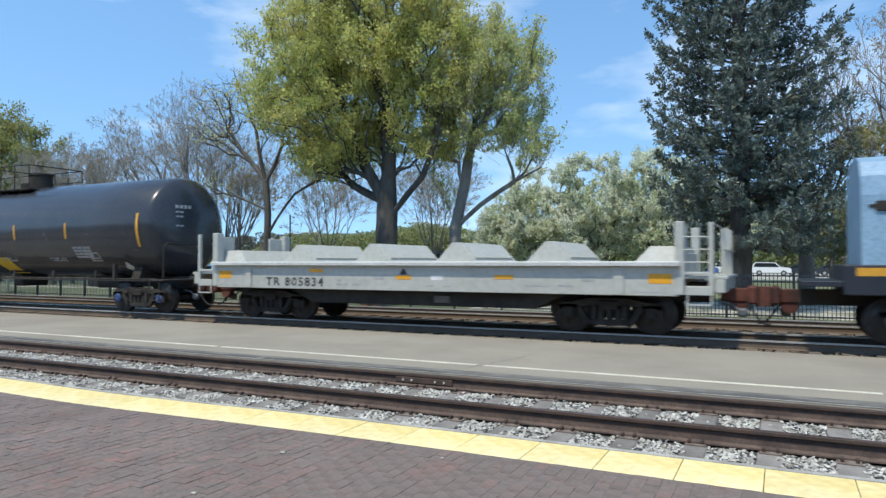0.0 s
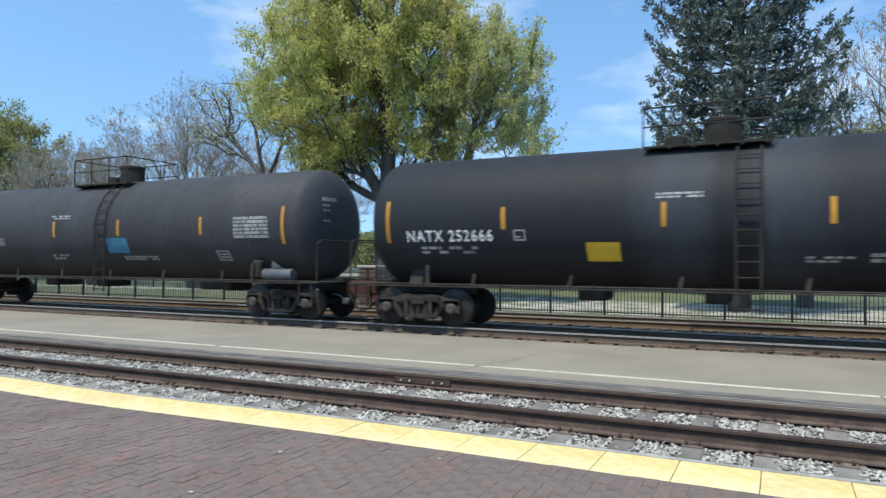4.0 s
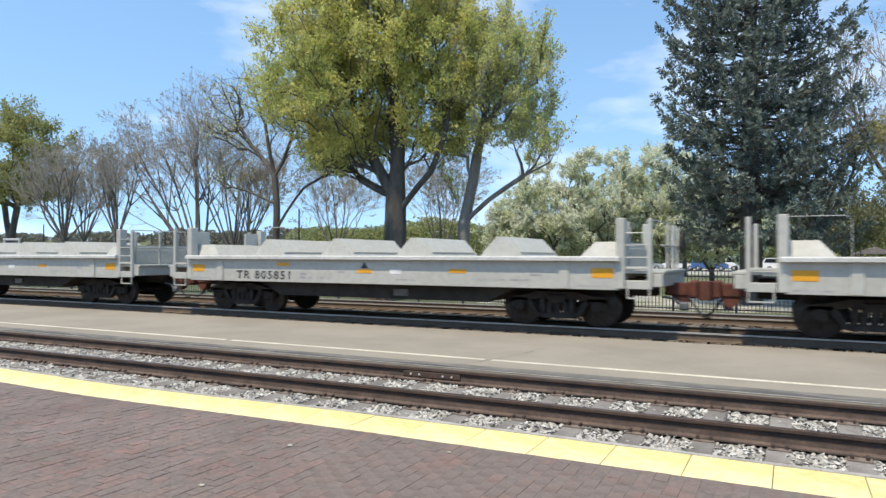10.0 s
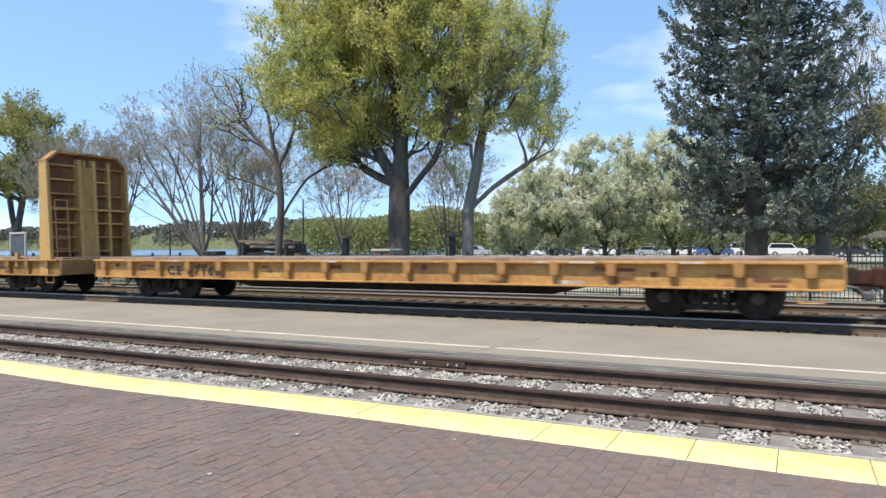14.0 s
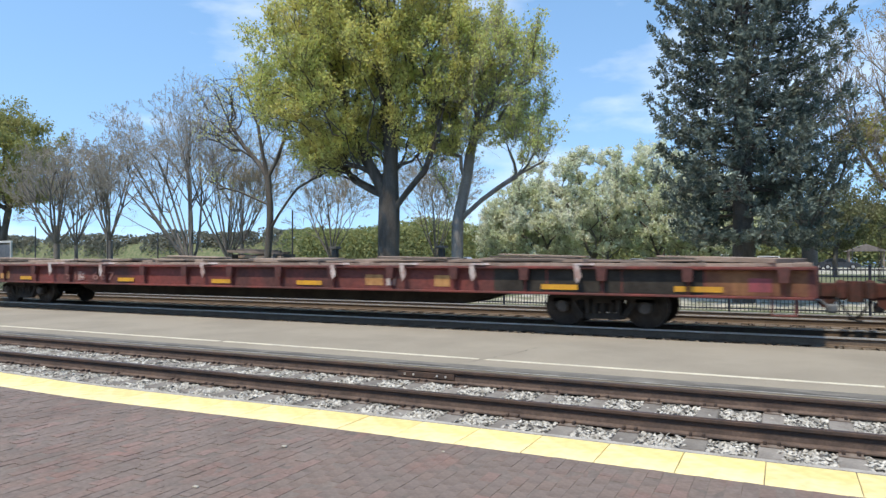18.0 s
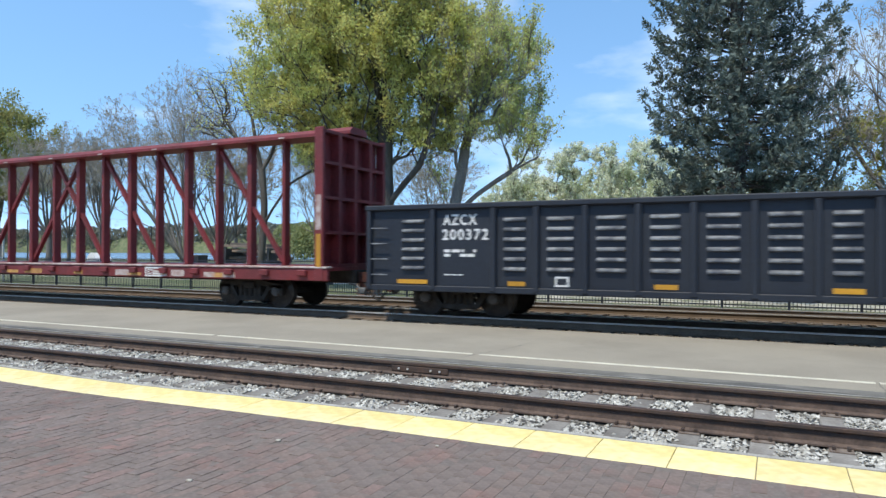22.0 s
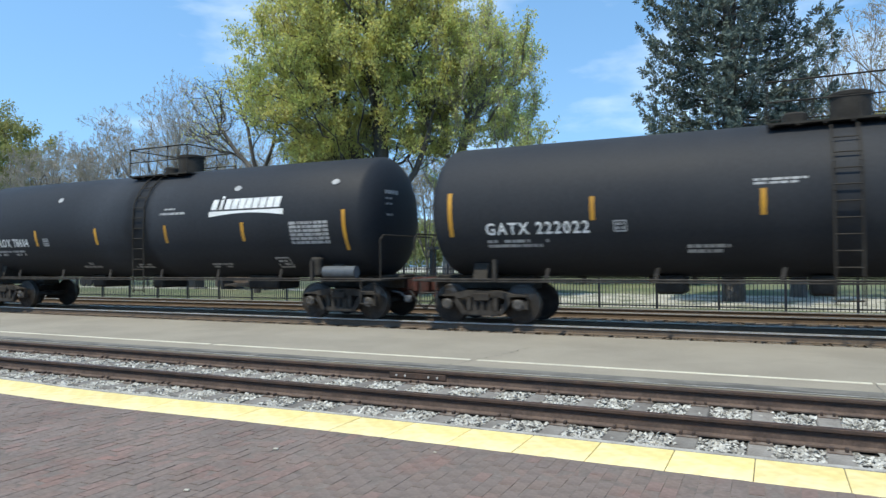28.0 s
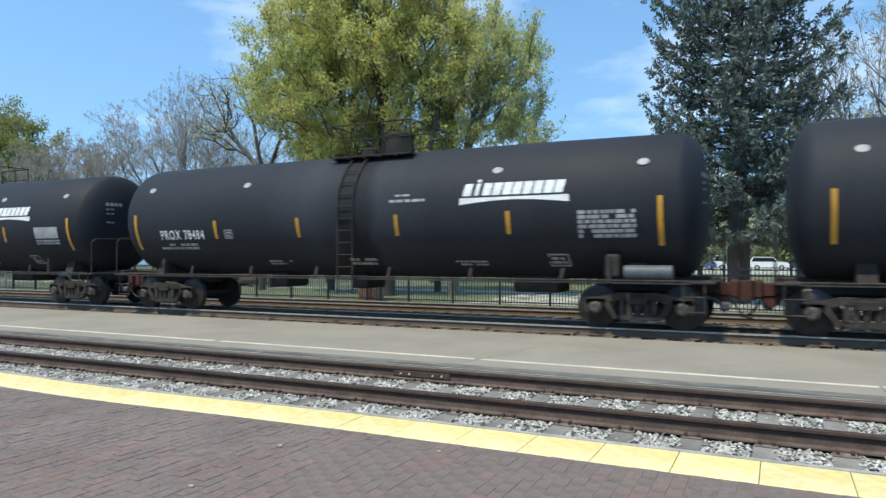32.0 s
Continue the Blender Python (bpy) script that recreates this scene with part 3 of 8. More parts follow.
# ---------------------------------------------------------------- mesh builder
class M:
    """Collects faces for one mesh."""

    def __init__(self):
        self.v, self.f, self.k = [], [], []
        self.mi = 0

    def add(self, vs, fs):
        o = len(self.v)
        self.v.extend(tuple(p) for p in vs)
        for q in fs:
            self.f.append([o + i for i in q])
            self.k.append(self.mi)
        return self

    def box(self, x0, x1, y0, y1, z0, z1, c=0.0):
        if c <= 0:
            return self.add([(x, y, z) for x in (x0, x1) for y in (y0, y1) for z in (z0, z1)],
                            [(0, 1, 3, 2), (4, 6, 7, 5), (0, 4, 5, 1), (2, 3, 7, 6), (0, 2, 6, 4), (1, 5, 7, 3)])
        vs = []
        for sx in (0, 1):
            for sy in (0, 1):
                for sz in (0, 1):
                    x, y, z = (x0, x1)[sx], (y0, y1)[sy], (z0, z1)[sz]
                    ax, ay, az = x + c * (1 - 2 * sx), y + c * (1 - 2 * sy), z + c * (1 - 2 * sz)
                    vs += [(x, ay, az), (ax, y, az), (ax, ay, z)]
        i = lambda a, b, d, n: (a * 4 + b * 2 + d) * 3 + n
        fs = [(i(0, 0, 0, 0), i(0, 0, 1, 0), i(0, 1, 1, 0), i(0, 1, 0, 0)), (i(1, 0, 0, 0), i(1, 1, 0, 0), i(1, 1, 1, 0), i(1, 0, 1, 0)),
              (i(0, 0, 0, 1), i(1, 0, 0, 1), i(1, 0, 1, 1), i(0, 0, 1, 1)), (i(0, 1, 0, 1), i(0, 1, 1, 1), i(1, 1, 1, 1), i(1, 1, 0, 1)),
              (i(0, 0, 0, 2), i(0, 1, 0, 2), i(1, 1, 0, 2), i(1, 0, 0, 2)), (i(0, 0, 1, 2), i(1, 0, 1, 2), i(1, 1, 1, 2), i(0, 1, 1, 2))]
        for a in (0, 1):
            for b in (0, 1):
                fs.append((i(a, b, 0, 0), i(a, b, 1, 0), i(a, b, 1, 1), i(a, b, 0, 1)))
                fs.append((i(a, 0, b, 0), i(a, 1, b, 0), i(a, 1, b, 2), i(a, 0, b, 2)))
                fs.append((i(0, a, b, 1), i(1, a, b, 1), i(1, a, b, 2), i(0, a, b, 2)))
                for d in (0, 1):
                    fs.append((i(a, b, d, 0), i(a, b, d, 1), i(a, b, d, 2)))
        return self.add(vs, fs)

    def prism(self, poly, a, b, axis="y"):
        """Extrudes a closed outline: along y the outline is (x, z), along x (y, z), along z (x, y)."""
        put = {"y": lambda p, t: (p[0], t, p[1]), "x": lambda p, t: (t, p[0], p[1]), "z": lambda p, t: (p[0], p[1], t)}[axis]
        n = len(poly)
        vs = [put(p, a) for p in poly] + [put(p, b) for p in poly]
        fs = [list(range(n)), list(range(2 * n - 1, n - 1, -1))] + [(i, (i + 1) % n, n + (i + 1) % n, n + i) for i in range(n)]
        return self.add(vs, fs)

    def cyl(self, p, q, r, n=12, r2=None, caps=True):
        p, q = Vector(p), Vector(q)
        d = (q - p).normalized()
        u = d.orthogonal().normalized()
        w = d.cross(u)
        r2 = r if r2 is None else r2
        vs = []
        for c, rr in ((p, r), (q, r2)):
            for i in range(n):
                a = 2 * math.pi * i / n
                vs.append(c + (u * math.cos(a) + w * math.sin(a)) * rr)
        fs = [(i, (i + 1) % n, n + (i + 1) % n, n + i) for i in range(n)]
        if caps:
            fs += [list(range(n))[::-1], list(range(n, 2 * n))]
        return self.add(vs, fs)

    def tube(self, pts, r, n=6):
        for a, b in zip(pts, pts[1:]):
            self.cyl(a, b, r, n)
        return self

    def spin(self, prof, n=32, cz=0.0, cy=0.0, axis="x"):
        """Turns the outline (along, radius) round an axis."""
        vs, m = [], len(prof)
        for a, r in prof:
            for i in range(n):
                t = 2 * math.pi * i / n
                c, s = r * math.cos(t), r * math.sin(t)
                vs.append((a, cy + s, cz + c) if axis == "x" else (c, a, cz + s) if axis == "y" else (c, s, a))
        fs = [(j * n + i, j * n + (i + 1) % n, (j + 1) * n + (i + 1) % n, (j + 1) * n + i) for j in range(m - 1) for i in range(n)]
        fs += [list(range(n))[::-1], list(range((m - 1) * n, m * n))]
        return self.add(vs, fs)

    def mesh(self, name, mats, smooth=False, angle=40):
        me = bpy.data.meshes.new(name)
        me.from_pydata(self.v, [], self.f)
        for m in (mats if isinstance(mats, (list, tuple)) else [mats]):
            me.materials.append(m)
        if any(self.k):
            me.polygons.foreach_set("material_index", self.k)
        bm = bmesh.new()
        bm.from_mesh(me)
        bmesh.ops.recalc_face_normals(bm, faces=bm.faces)
        bm.to_mesh(me)
        bm.free()
        if smooth:
            me.shade_smooth()
            me.set_sharp_from_angle(angle=radians(angle))
        return me


def part(name, m, material, parent, label="", smooth=False, at=None):
    """Links one mesh (an M, or mesh data to share) under a thing or part."""
    me = m if isinstance(m, bpy.types.Mesh) else m.mesh(name, material, smooth)
    ob = new(name, me)
    ob.parent = parent
    if at is not None:
        ob.matrix_basis = at
    if label:
        ob["label"] = label
    return ob


def thing(name, label, category, at=None, group="", kind=""):
    ob = new(name)
    ob.empty_display_size = 0.2
    if at is not None:
        ob.matrix_basis = at
    return tagged(ob, label, category, group, kind)


def solid(name, m, material, label, category, at=None, group="", kind="", smooth=False):
    me = m if isinstance(m, bpy.types.Mesh) else m.mesh(name, material, smooth)
    ob = new(name, me)
    if at is not None:
        ob.matrix_basis = at
    return tagged(ob, label, category, group, kind)


def raw(name, verts, faces, material, smooth=False):
    """Mesh from arrays: verts (n, 3), faces (m, 3 or 4), with no shared checks."""
    verts, faces = np.asarray(verts, np.float32), np.asarray(faces, np.int32)
    me = bpy.data.meshes.new(name)
    k = faces.shape[1]
    me.vertices.add(len(verts))
    me.vertices.foreach_set("co", verts.ravel())
    me.loops.add(faces.size)
    me.loops.foreach_set("vertex_index", faces.ravel())
    me.polygons.add(len(faces))
    me.polygons.foreach_set("loop_start", np.arange(0, faces.size, k, dtype=np.int32))
    me.materials.append(material)
    me.update(calc_edges=True)
    if smooth:
        me.shade_smooth()
    else:
        me.shade_flat()
    return me


LETTERS = {}


def letters(text, size):
    """Flat lettering (x along, y up, from the left foot) as vertex and face lists."""
    if (text, size) not in LETTERS:
        cu = bpy.data.curves.new("letters", "FONT")
        cu.body, cu.size, cu.resolution_u, cu.offset, cu.space_character = text, size, 3, size * 0.022, 1.22
        ob = bpy.data.objects.new("letters", cu)
        scene.collection.objects.link(ob)
        bpy.context.view_layer.update()
        me = bpy.data.meshes.new_from_object(ob.evaluated_get(bpy.context.evaluated_depsgraph_get()))
        LETTERS[text, size] = ([tuple(v.co) for v in me.vertices], [list(p.vertices) for p in me.polygons])
        bpy.data.objects.remove(ob)
        bpy.data.meshes.remove(me)
        bpy.data.curves.remove(cu)
    return LETTERS[text, size]


for word in ("TR 805834", "TR 805885", "TR 805883", "TR 805872", "TR 805847", "TR 805821", "TR 805801", "TR 805851", "TR 805814", "TR 805855", "TR 805794", "TR 805873", "TR 805854"):
    letters(word, 0.3)
for word in ("GATX 228376", "GATX 222022", "CITX 221108", "252620", "270655", "NATX 252620", "CBTX 725812", "NATX 252666", "CITX 221108", "CTCX 730026", "TILX 270655", "TILX 270706", "222022", "PROX 78604", "PROX 78715", "PROX 78733", "PROX 78522", "PROX 78484"):
    letters(word, 0.36)
for word in ("AZCX", "200372", "CE 67166", "915 667", "775"):
    letters(word, 0.34)


# ---------------------------------------------------------------- the setting
ground = solid("ground", M().box(-3000, 3000, -400, 5000, -0.5, -0.2), MAT["ground"], "dark cinder ground round the tracks", "ground", kind="structure")

# brick platform with the yellow edge, which swings a little towards the building further along
PZ = -0.047


def swing(x):
    """How far the platform edge lies back from its straight line at x."""
    return -0.125 * math.exp(-((x + 7.5) / 2.3) ** 2)


def edge_band(y0, y1, z0, z1):
    """A band along the platform that follows its edge; y0 None: back to the building."""
    xs = [-90, -16] + [-14 + 0.4 * k for k in range(31)] + [0, 40]
    m, n = M(), 4
    vs = [(x, yy, zz) for x in xs for yy, zz in ((y0 + swing(x) if y0 is not None else -9.0, z0), (y1 + swing(x), z0), (y1 + swing(x), z1), (y0 + swing(x) if y0 is not None else -9.0, z1))]
    fs = [(i * n + k, i * n + (k + 1) % n, (i + 1) * n + (k + 1) % n, (i + 1) * n + k) for i in range(len(xs) - 1) for k in range(n)]
    return m.add(vs, fs + [(0, 1, 2, 3), tuple(len(vs) - 4 + k for k in (3, 2, 1, 0))])


platform = solid("platform", edge_band(None, 5.484, -0.45, PZ - 0.0025), MAT["sand"], "station platform of red-brown clay pavers", "platform", kind="structure")
kerb = solid("platform_kerb", edge_band(6.13, 6.2, -0.45, PZ - 0.004), MAT["kerb"], "grey concrete kerb along the platform edge", "kerb", kind="structure")
strip = solid("tactile_strip", edge_band(5.484, 6.13, -0.45, PZ - 0.014), MAT["sand"], "yellow tactile warning strip along the platform edge", "tactile strip", kind="structure")
tile = M().box(-0.308, 0.308, -0.305, 0.305, -0.02, 0.0, 0.004)
tile_mesh = tile.mesh("tile", MAT["tactile"])
for i in range(-86, 13):
    x = -3.56 + 0.622 * i
    turn = math.degrees(math.atan2(swing(x + 0.3) - swing(x - 0.3), 0.6))
    part("tile", tile_mesh, None, strip, at=pose(x, 5.795 + swing(x), PZ + random.uniform(-0.002, 0.002), 0, 0, turn + random.uniform(-0.15, 0.15)))
# out of view behind the camera: added so the tanks reflect something dark
station = solid("wall_station", M().box(-60, 45, -9.6, -9.0, -0.45, 5.2), MAT["stationwall"], "plain brown station wall, unseen, added behind the platform to darken reflections", "wall", kind="structure")

# ballast and the empty track in front
bed = solid("ballast_bed", M().box(-90, 40, 5.9, 9.16, -0.46, -0.205), MAT["stone_dark"], "pale grey crushed stone bed under the empty track", "ballast", kind="structure")
RAIL = [(-0.07, -0.172), (0.07, -0.172), (0.07, -0.16), (0.012, -0.145), (0.009, -0.05), (0.036, -0.034), (0.036, -0.006), (0.03, 0.0), (-0.03, 0.0), (-0.036, -0.006),
        (-0.036, -0.034), (-0.009, -0.05), (-0.012, -0.145), (-0.07, -0.16)]


def rail(name, y, z, parent, head, body="rail", x0=-90, x1=40):
    m = M()
    m.prism([(y + a, z + b) for a, b in RAIL], x0, x1, "x")
    ob = part(name, m, MAT[body], parent)
    m2 = M().box(x0, x1, y - 0.03, y + 0.03, z - 0.002, z + 0.0015) if body == "rail" else M().box(x0, x1, y - 0.0375, y + 0.0375, z - 0.028, z + 0.0015)
    part("rail_head", m2, head, ob)
    if body == "rail":
        for sg in (-1, 1):
            f = M().prism([(y + sg * 0.072, z - 0.173), (y + sg * 0.072, z - 0.158), (y + sg * 0.0145, z - 0.143), (y + sg * 0.0135, z - 0.1), (y + sg * 0.01, z - 0.1), (y + sg * 0.01, z - 0.173)], -90, 40, "x")
            part("rail_foot", f, MAT["rail_foot"], ob, "dusty rust-tan rail foot")
    return ob


track = thing("railway_track", "empty railway track with rusty rails on grey ties", "railway track", kind="structure")
near_rail = rail("rail", 7.25, 0.0, track, MAT["railhead"])
far_rail = rail("rail", 8.757, 0.0, track, MAT["railhead"])
TC = (7.25 + 8.757) / 2
tie_mesh = M().box(-0.115, 0.115, -1.3, 1.3, -0.18, 0.0, 0.012).mesh("tie", MAT["tie"])
plate_mesh = M().box(-0.1, 0.1, -0.16, 0.16, 0.0, 0.014, 0.004).mesh("tie_plate", MAT["plate"])
clip = M()
for sx in (-0.06, 0.06):
    for sy in (-0.095, 0.095):
        clip.box(sx - 0.016, sx + 0.016, sy - 0.03, sy + 0.03, 0.014, 0.05, 0.006)
clip_mesh = clip.mesh("rail_clip", MAT["rail"])
for i in range(-62, 9):
    x = -1.42 + 0.645 * i + random.uniform(-0.02, 0.02)
    t_ob = part("tie", tie_mesh, None, track, at=pose(x, TC + random.uniform(-0.05, 0.05), -0.19 + random.uniform(-0.006, 0.004), 0, 0, random.uniform(-0.8, 0.8)))
    for y in (7.25, 8.757):
        part("tie_plate", plate_mesh, None, t_ob, at=pose(0, y - TC, 0))
        part("rail_clip", clip_mesh, None, t_ob, at=pose(0, y - TC, 0))
jb = M().box(-0.46, 0.46, 8.757 - 0.034, 8.757 - 0.012, -0.135, -0.048, 0.008)
joint = part("joint_bar", jb, MAT["rail"], far_rail, at=pose(-4.62, 0, 0))
for dx in (-0.33, -0.19, 0.19, 0.33):
    part("bolt", M().cyl((dx, 8.722, -0.092), (dx, 8.708, -0.092), 0.017, 6), MAT["bolt"], joint)


def stones(name, x0, x1, y0, y1, z, n, size, seed, material, label, skip=None):
    """Loose broken stones as one heap of small rocks."""
    rg = np.random.default_rng(seed)
    x, y = rg.uniform(x0, x1, n), rg.uniform(y0, y1, n)
    if skip is not None:
        keep = skip(x, y)
        x, y = x[keep], y[keep]
    n = len(x)
    base = np.array([(1, 0, 0), (-1, 0, 0), (0, 1, 0), (0, -1, 0), (0, 0, 0.62), (0, 0, -0.5)], float)
    tri = np.array([(0, 2, 4), (2, 1, 4), (1, 3, 4), (3, 0, 4), (2, 0, 5), (1, 2, 5), (3, 1, 5), (0, 3, 5)])
    s = rg.uniform(0.6, 1.3, (n, 1, 1)) * size * rg.uniform(0.65, 1.25, (n, 6, 1))
    a = rg.uniform(0, 2 * np.pi, n)
    tl = rg.normal(0, 0.38, (n, 2))
    v = base[None] * s
    c, sn = np.cos(a)[:, None], np.sin(a)[:, None]
    vx, vy, vz = v[..., 0] * c - v[..., 1] * sn, v[..., 0] * sn + v[..., 1] * c, v[..., 2] + v[..., 0] * tl[:, :1] + v[..., 1] * tl[:, 1:]
    v = np.stack([vx + x[:, None], vy + y[:, None], vz + z + rg.uniform(-0.3, 0.6, n)[:, None] * size], -1).reshape(-1, 3)
    f = (tri[None] + (np.arange(n) * 6)[:, None, None]).reshape(-1, 3)
    return solid(name, raw(name, v, f, material), None, label, "gravel", kind="stuff")


def off_ties(x, y):
    k = np.abs(((x + 1.42) / 0.645 + 0.5) % 1.0 - 0.5) * 0.645
    rail_gap = np.minimum(np.abs(y - 7.25), np.abs(y - 8.757)) > 0.085
    return (y > 6.2 + np.interp(x, [-10.5, -7.5, -4.5], [0.0, -0.12, 0.0])) & ((k > 0.12) | (y < 6.62) | (np.random.default_rng(5).random(len(x)) < 0.03)) & rail_gap


stones("ballast_stones", -20, 4.5, 6.08, 9.1, -0.2, 62000, 0.027, 3, MAT["stone"], "loose pale grey crushed stones between the ties", off_ties)
stones("ballast_stones", -48, -20, 6.22, 9.1, -0.185, 12000, 0.045, 4, MAT["stone"], "loose pale grey crushed stones between the ties", off_ties)

# asphalt platform between the tracks
MZ = -0.043
mid = solid("middle_platform", M().box(-90, 40, 9.16, 14.05, -0.45, MZ, 0.015), MAT["asphalt"], "worn grey asphalt platform between two tracks", "pavement", kind="structure")
edge = solid("asphalt_edge_strip", M().box(-90, 40, 9.165, 9.55, MZ, MZ + 0.004), MAT["stain"], "dark stained asphalt edge beside the rail", "pavement", kind="structure")
solid("asphalt_lip", M().box(-90, 40, 9.161, 9.19, MZ, MZ + 0.007), MAT["kerb"], "pale worn lip of the asphalt platform", "pavement", kind="structure")
rgt = random.Random(21)
tar = M()
xq, w0 = -45.0, 0.1
while xq < 10:
    w1 = max(0.03, min(0.2, w0 + rgt.uniform(-0.06, 0.06)))
    if rgt.random() < 0.86:
        tar.add([(xq, 9.2, MZ + 0.0062), (xq + 0.16, 9.2, MZ + 0.0062), (xq + 0.16, 9.2 + w1, MZ + 0.0062), (xq, 9.2 + w0, MZ + 0.0062)], [(0, 1, 2, 3)])
    xq, w0 = xq + 0.16, w1
solid("tar_edge", tar, MAT["crack"], "ragged black tar along the asphalt edge", "pavement", kind="structure")
for x0, x1 in ((-90, -9.98), (-9.85, -4.42), (-4.3, 1.12), (1.16, 40)):
    solid("white_line", M().box(x0, x1, 10.13, 10.235, MZ, MZ + 0.005), MAT["white_line"], "worn white edge line painted on asphalt", "road marking", kind="structure")


def crack(pts, w, seed):
    rg = random.Random(seed)
    m, q = M(), []
    for (xa, ya), (xb, yb) in zip(pts, pts[1:]):
        for k in range(8):
            q.append((xa + (xb - xa) * k / 8 + rg.uniform(-0.02, 0.02), ya + (yb - ya) * k / 8 + rg.uniform(-0.02, 0.02)))
    q.append(pts[-1])
    for a, b in zip(q, q[1:]):
        ww = w * rg.uniform(0.4, 1.2)
        m.add([(a[0], a[1] - ww, MZ + 0.0065), (a[0] + ww, a[1] + ww, MZ + 0.0065), (b[0] + ww, b[1] + ww, MZ + 0.0065), (b[0], b[1] - ww, MZ + 0.0065)], [(0, 1, 2, 3)])
    return solid("asphalt_crack", m, MAT["crack"], "thin dark crack across the asphalt", "crack", kind="structure")


crack([(-4.62, 9.2), (-4.35, 10.1), (-4.15, 10.9), (-4.02, 11.9)], 0.02, 1)
crack([(-9.95, 9.2), (-9.9, 10.2), (-9.88, 10.7)], 0.008, 2)
crack([(-3.2, 11.8), (-2.9, 12.6)], 0.008, 3)
crack([(1.14, 9.2), (1.16, 10.2)], 0.008, 4)
crack([(-12.3, 11.5), (-11.8, 12.6)], 0.007, 5)

# the line the train runs on, and a further track behind it
bed_2 = solid("dark_ballast_bed", M().box(-730, 730, 14.05, 21.4, -0.45, -0.16), MAT["bed"], "dark oily ballast under the main tracks", "ballast", kind="structure")
stones("gravel_edge", -40, 6, 13.95, 14.5, -0.1, 5200, 0.03, 8, MAT["gravel"], "ragged gravel along the asphalt edge")
stones("dark_ballast_stones", -45, 8, 14.4, 21.2, -0.15, 11000, 0.05, 9, MAT["bed"], "dark crushed stones between the main tracks")
TY, TZ = 15.8, 0.06
for yc, head in ((TY, "railshine"), (19.9, "railshine")):
    tr = thing("railway_track", "main railway track with polished rails on dark ballast", "railway track", kind="structure")
    rail("rail", yc - 0.7535, TZ, tr, MAT[head], "rail_dark", -730, 730)
    rail("rail", yc + 0.7535, TZ, tr, MAT[head], "rail_dark", -730, 730)
    m = M()
    for i in range(-1300, 1300):
        m.box(i * 0.55 - 0.11, i * 0.55 + 0.11, yc - 1.3, yc + 1.3, -0.17, TZ - 0.168)
    o = part("ties", m, MAT["bed"], tr)
    o["kind"] = "stuff"

# lawn, paths and lake beyond the fence
lawn = solid("lawn", M().box(-730, 730, 21.4, 110, -0.45, -0.1), MAT["grass"], "spring lawn of the lakeside park", "grass", kind="structure")
path_1 = solid("paved_path", M().box(-10.5, 70, 23.4, 31.5, -0.1, -0.094), MAT["path"], "pale concrete path behind the fence", "pavement", kind="structure")
lot = solid("parking_lot", M().box(-60, 120, 74, 116, -0.1, -0.092), MAT["path"], "pale paved parking lot beside the park", "parking lot", kind="structure")
path_2 = solid("paved_path", M().box(-75, -9.5, 30.5, 32.6, -0.1, -0.094), MAT["path"], "pale concrete park path across the lawn", "pavement", kind="structure")
water = solid("lake", M().box(-2600, 2500, 118, 3500, -0.45, -0.19), MAT["water"], "calm lake with pale reflections", "water", kind="structure")

# fence
FY = 22.35
fence = thing("fence", "black iron picket fence along the railway", "fence", pose(0, FY, -0.1), kind="structure")
post_m = M().box(-0.035, 0.035, -0.035, 0.035, 0, 1.42, 0.006)
post_m.prism([(-0.05, 1.42), (0.05, 1.42), (0, 1.5)], -0.05, 0.05, "y")
post_mesh = post_m.mesh("post", MAT["fence"])
FS = 1.81
pan = M()
for zz in (0.14, 1.13, 1.31):
    pan.box(0.035, FS - 0.035, -0.02, 0.02, zz - 0.02, zz + 0.02)
for k in range(1, 17):
    xx = k * FS / 17
    pan.box(xx - 0.009, xx + 0.009, -0.009, 0.009, 0.06, 1.4)
panel_mesh = pan.mesh("fence_panel", MAT["fence"])
for i in range(-36, 16):
    x = -1.5 + i * FS
    part("post", post_mesh, None, fence, at=pose(x, 0, 0))
    part("fence_panel", panel_mesh, None, fence, at=pose(x, 0, 0))


def pier(x, y, w=0.75, h=1.5):
    root = thing("brick_pier", "square brick pier with pale stone cap by the fence", "pier", pose(x, y, -0.1), "brick piers")
    part("core", M().box(-w / 2 + 0.02, w / 2 - 0.02, -w / 2 + 0.02, w / 2 - 0.02, 0, h - 0.01), MAT["kerb"], root)
    bl = w / 4
    long_m = M().box(-bl / 2 + 0.006, bl / 2 - 0.006, -0.05, 0.0, 0.006, 0.07, 0.004).mesh("brick", MAT["pier"])
    for r in range(int(h / 0.0755)):
        off = 0 if r % 2 else bl / 2
        for k in range(4):
            u = -w / 2 + bl * (k + 0.5) + (off - bl / 4)
            part("brick", long_m, None, root, at=pose(u, -w / 2 + 0.03, r * 0.0755))
            if k % 2 == 0:
                part("brick", long_m, None, root, at=pose(w / 2 - 0.03, u, r * 0.0755, 0, 0, 90))
    part("cap", M().box(-w / 2 - 0.07, w / 2 + 0.07, -w / 2 - 0.07, w / 2 + 0.07, h, h + 0.1, 0.02), MAT["stonecap"], root, "pale stone cap")
    return root


pier(-14.35, 22.95)


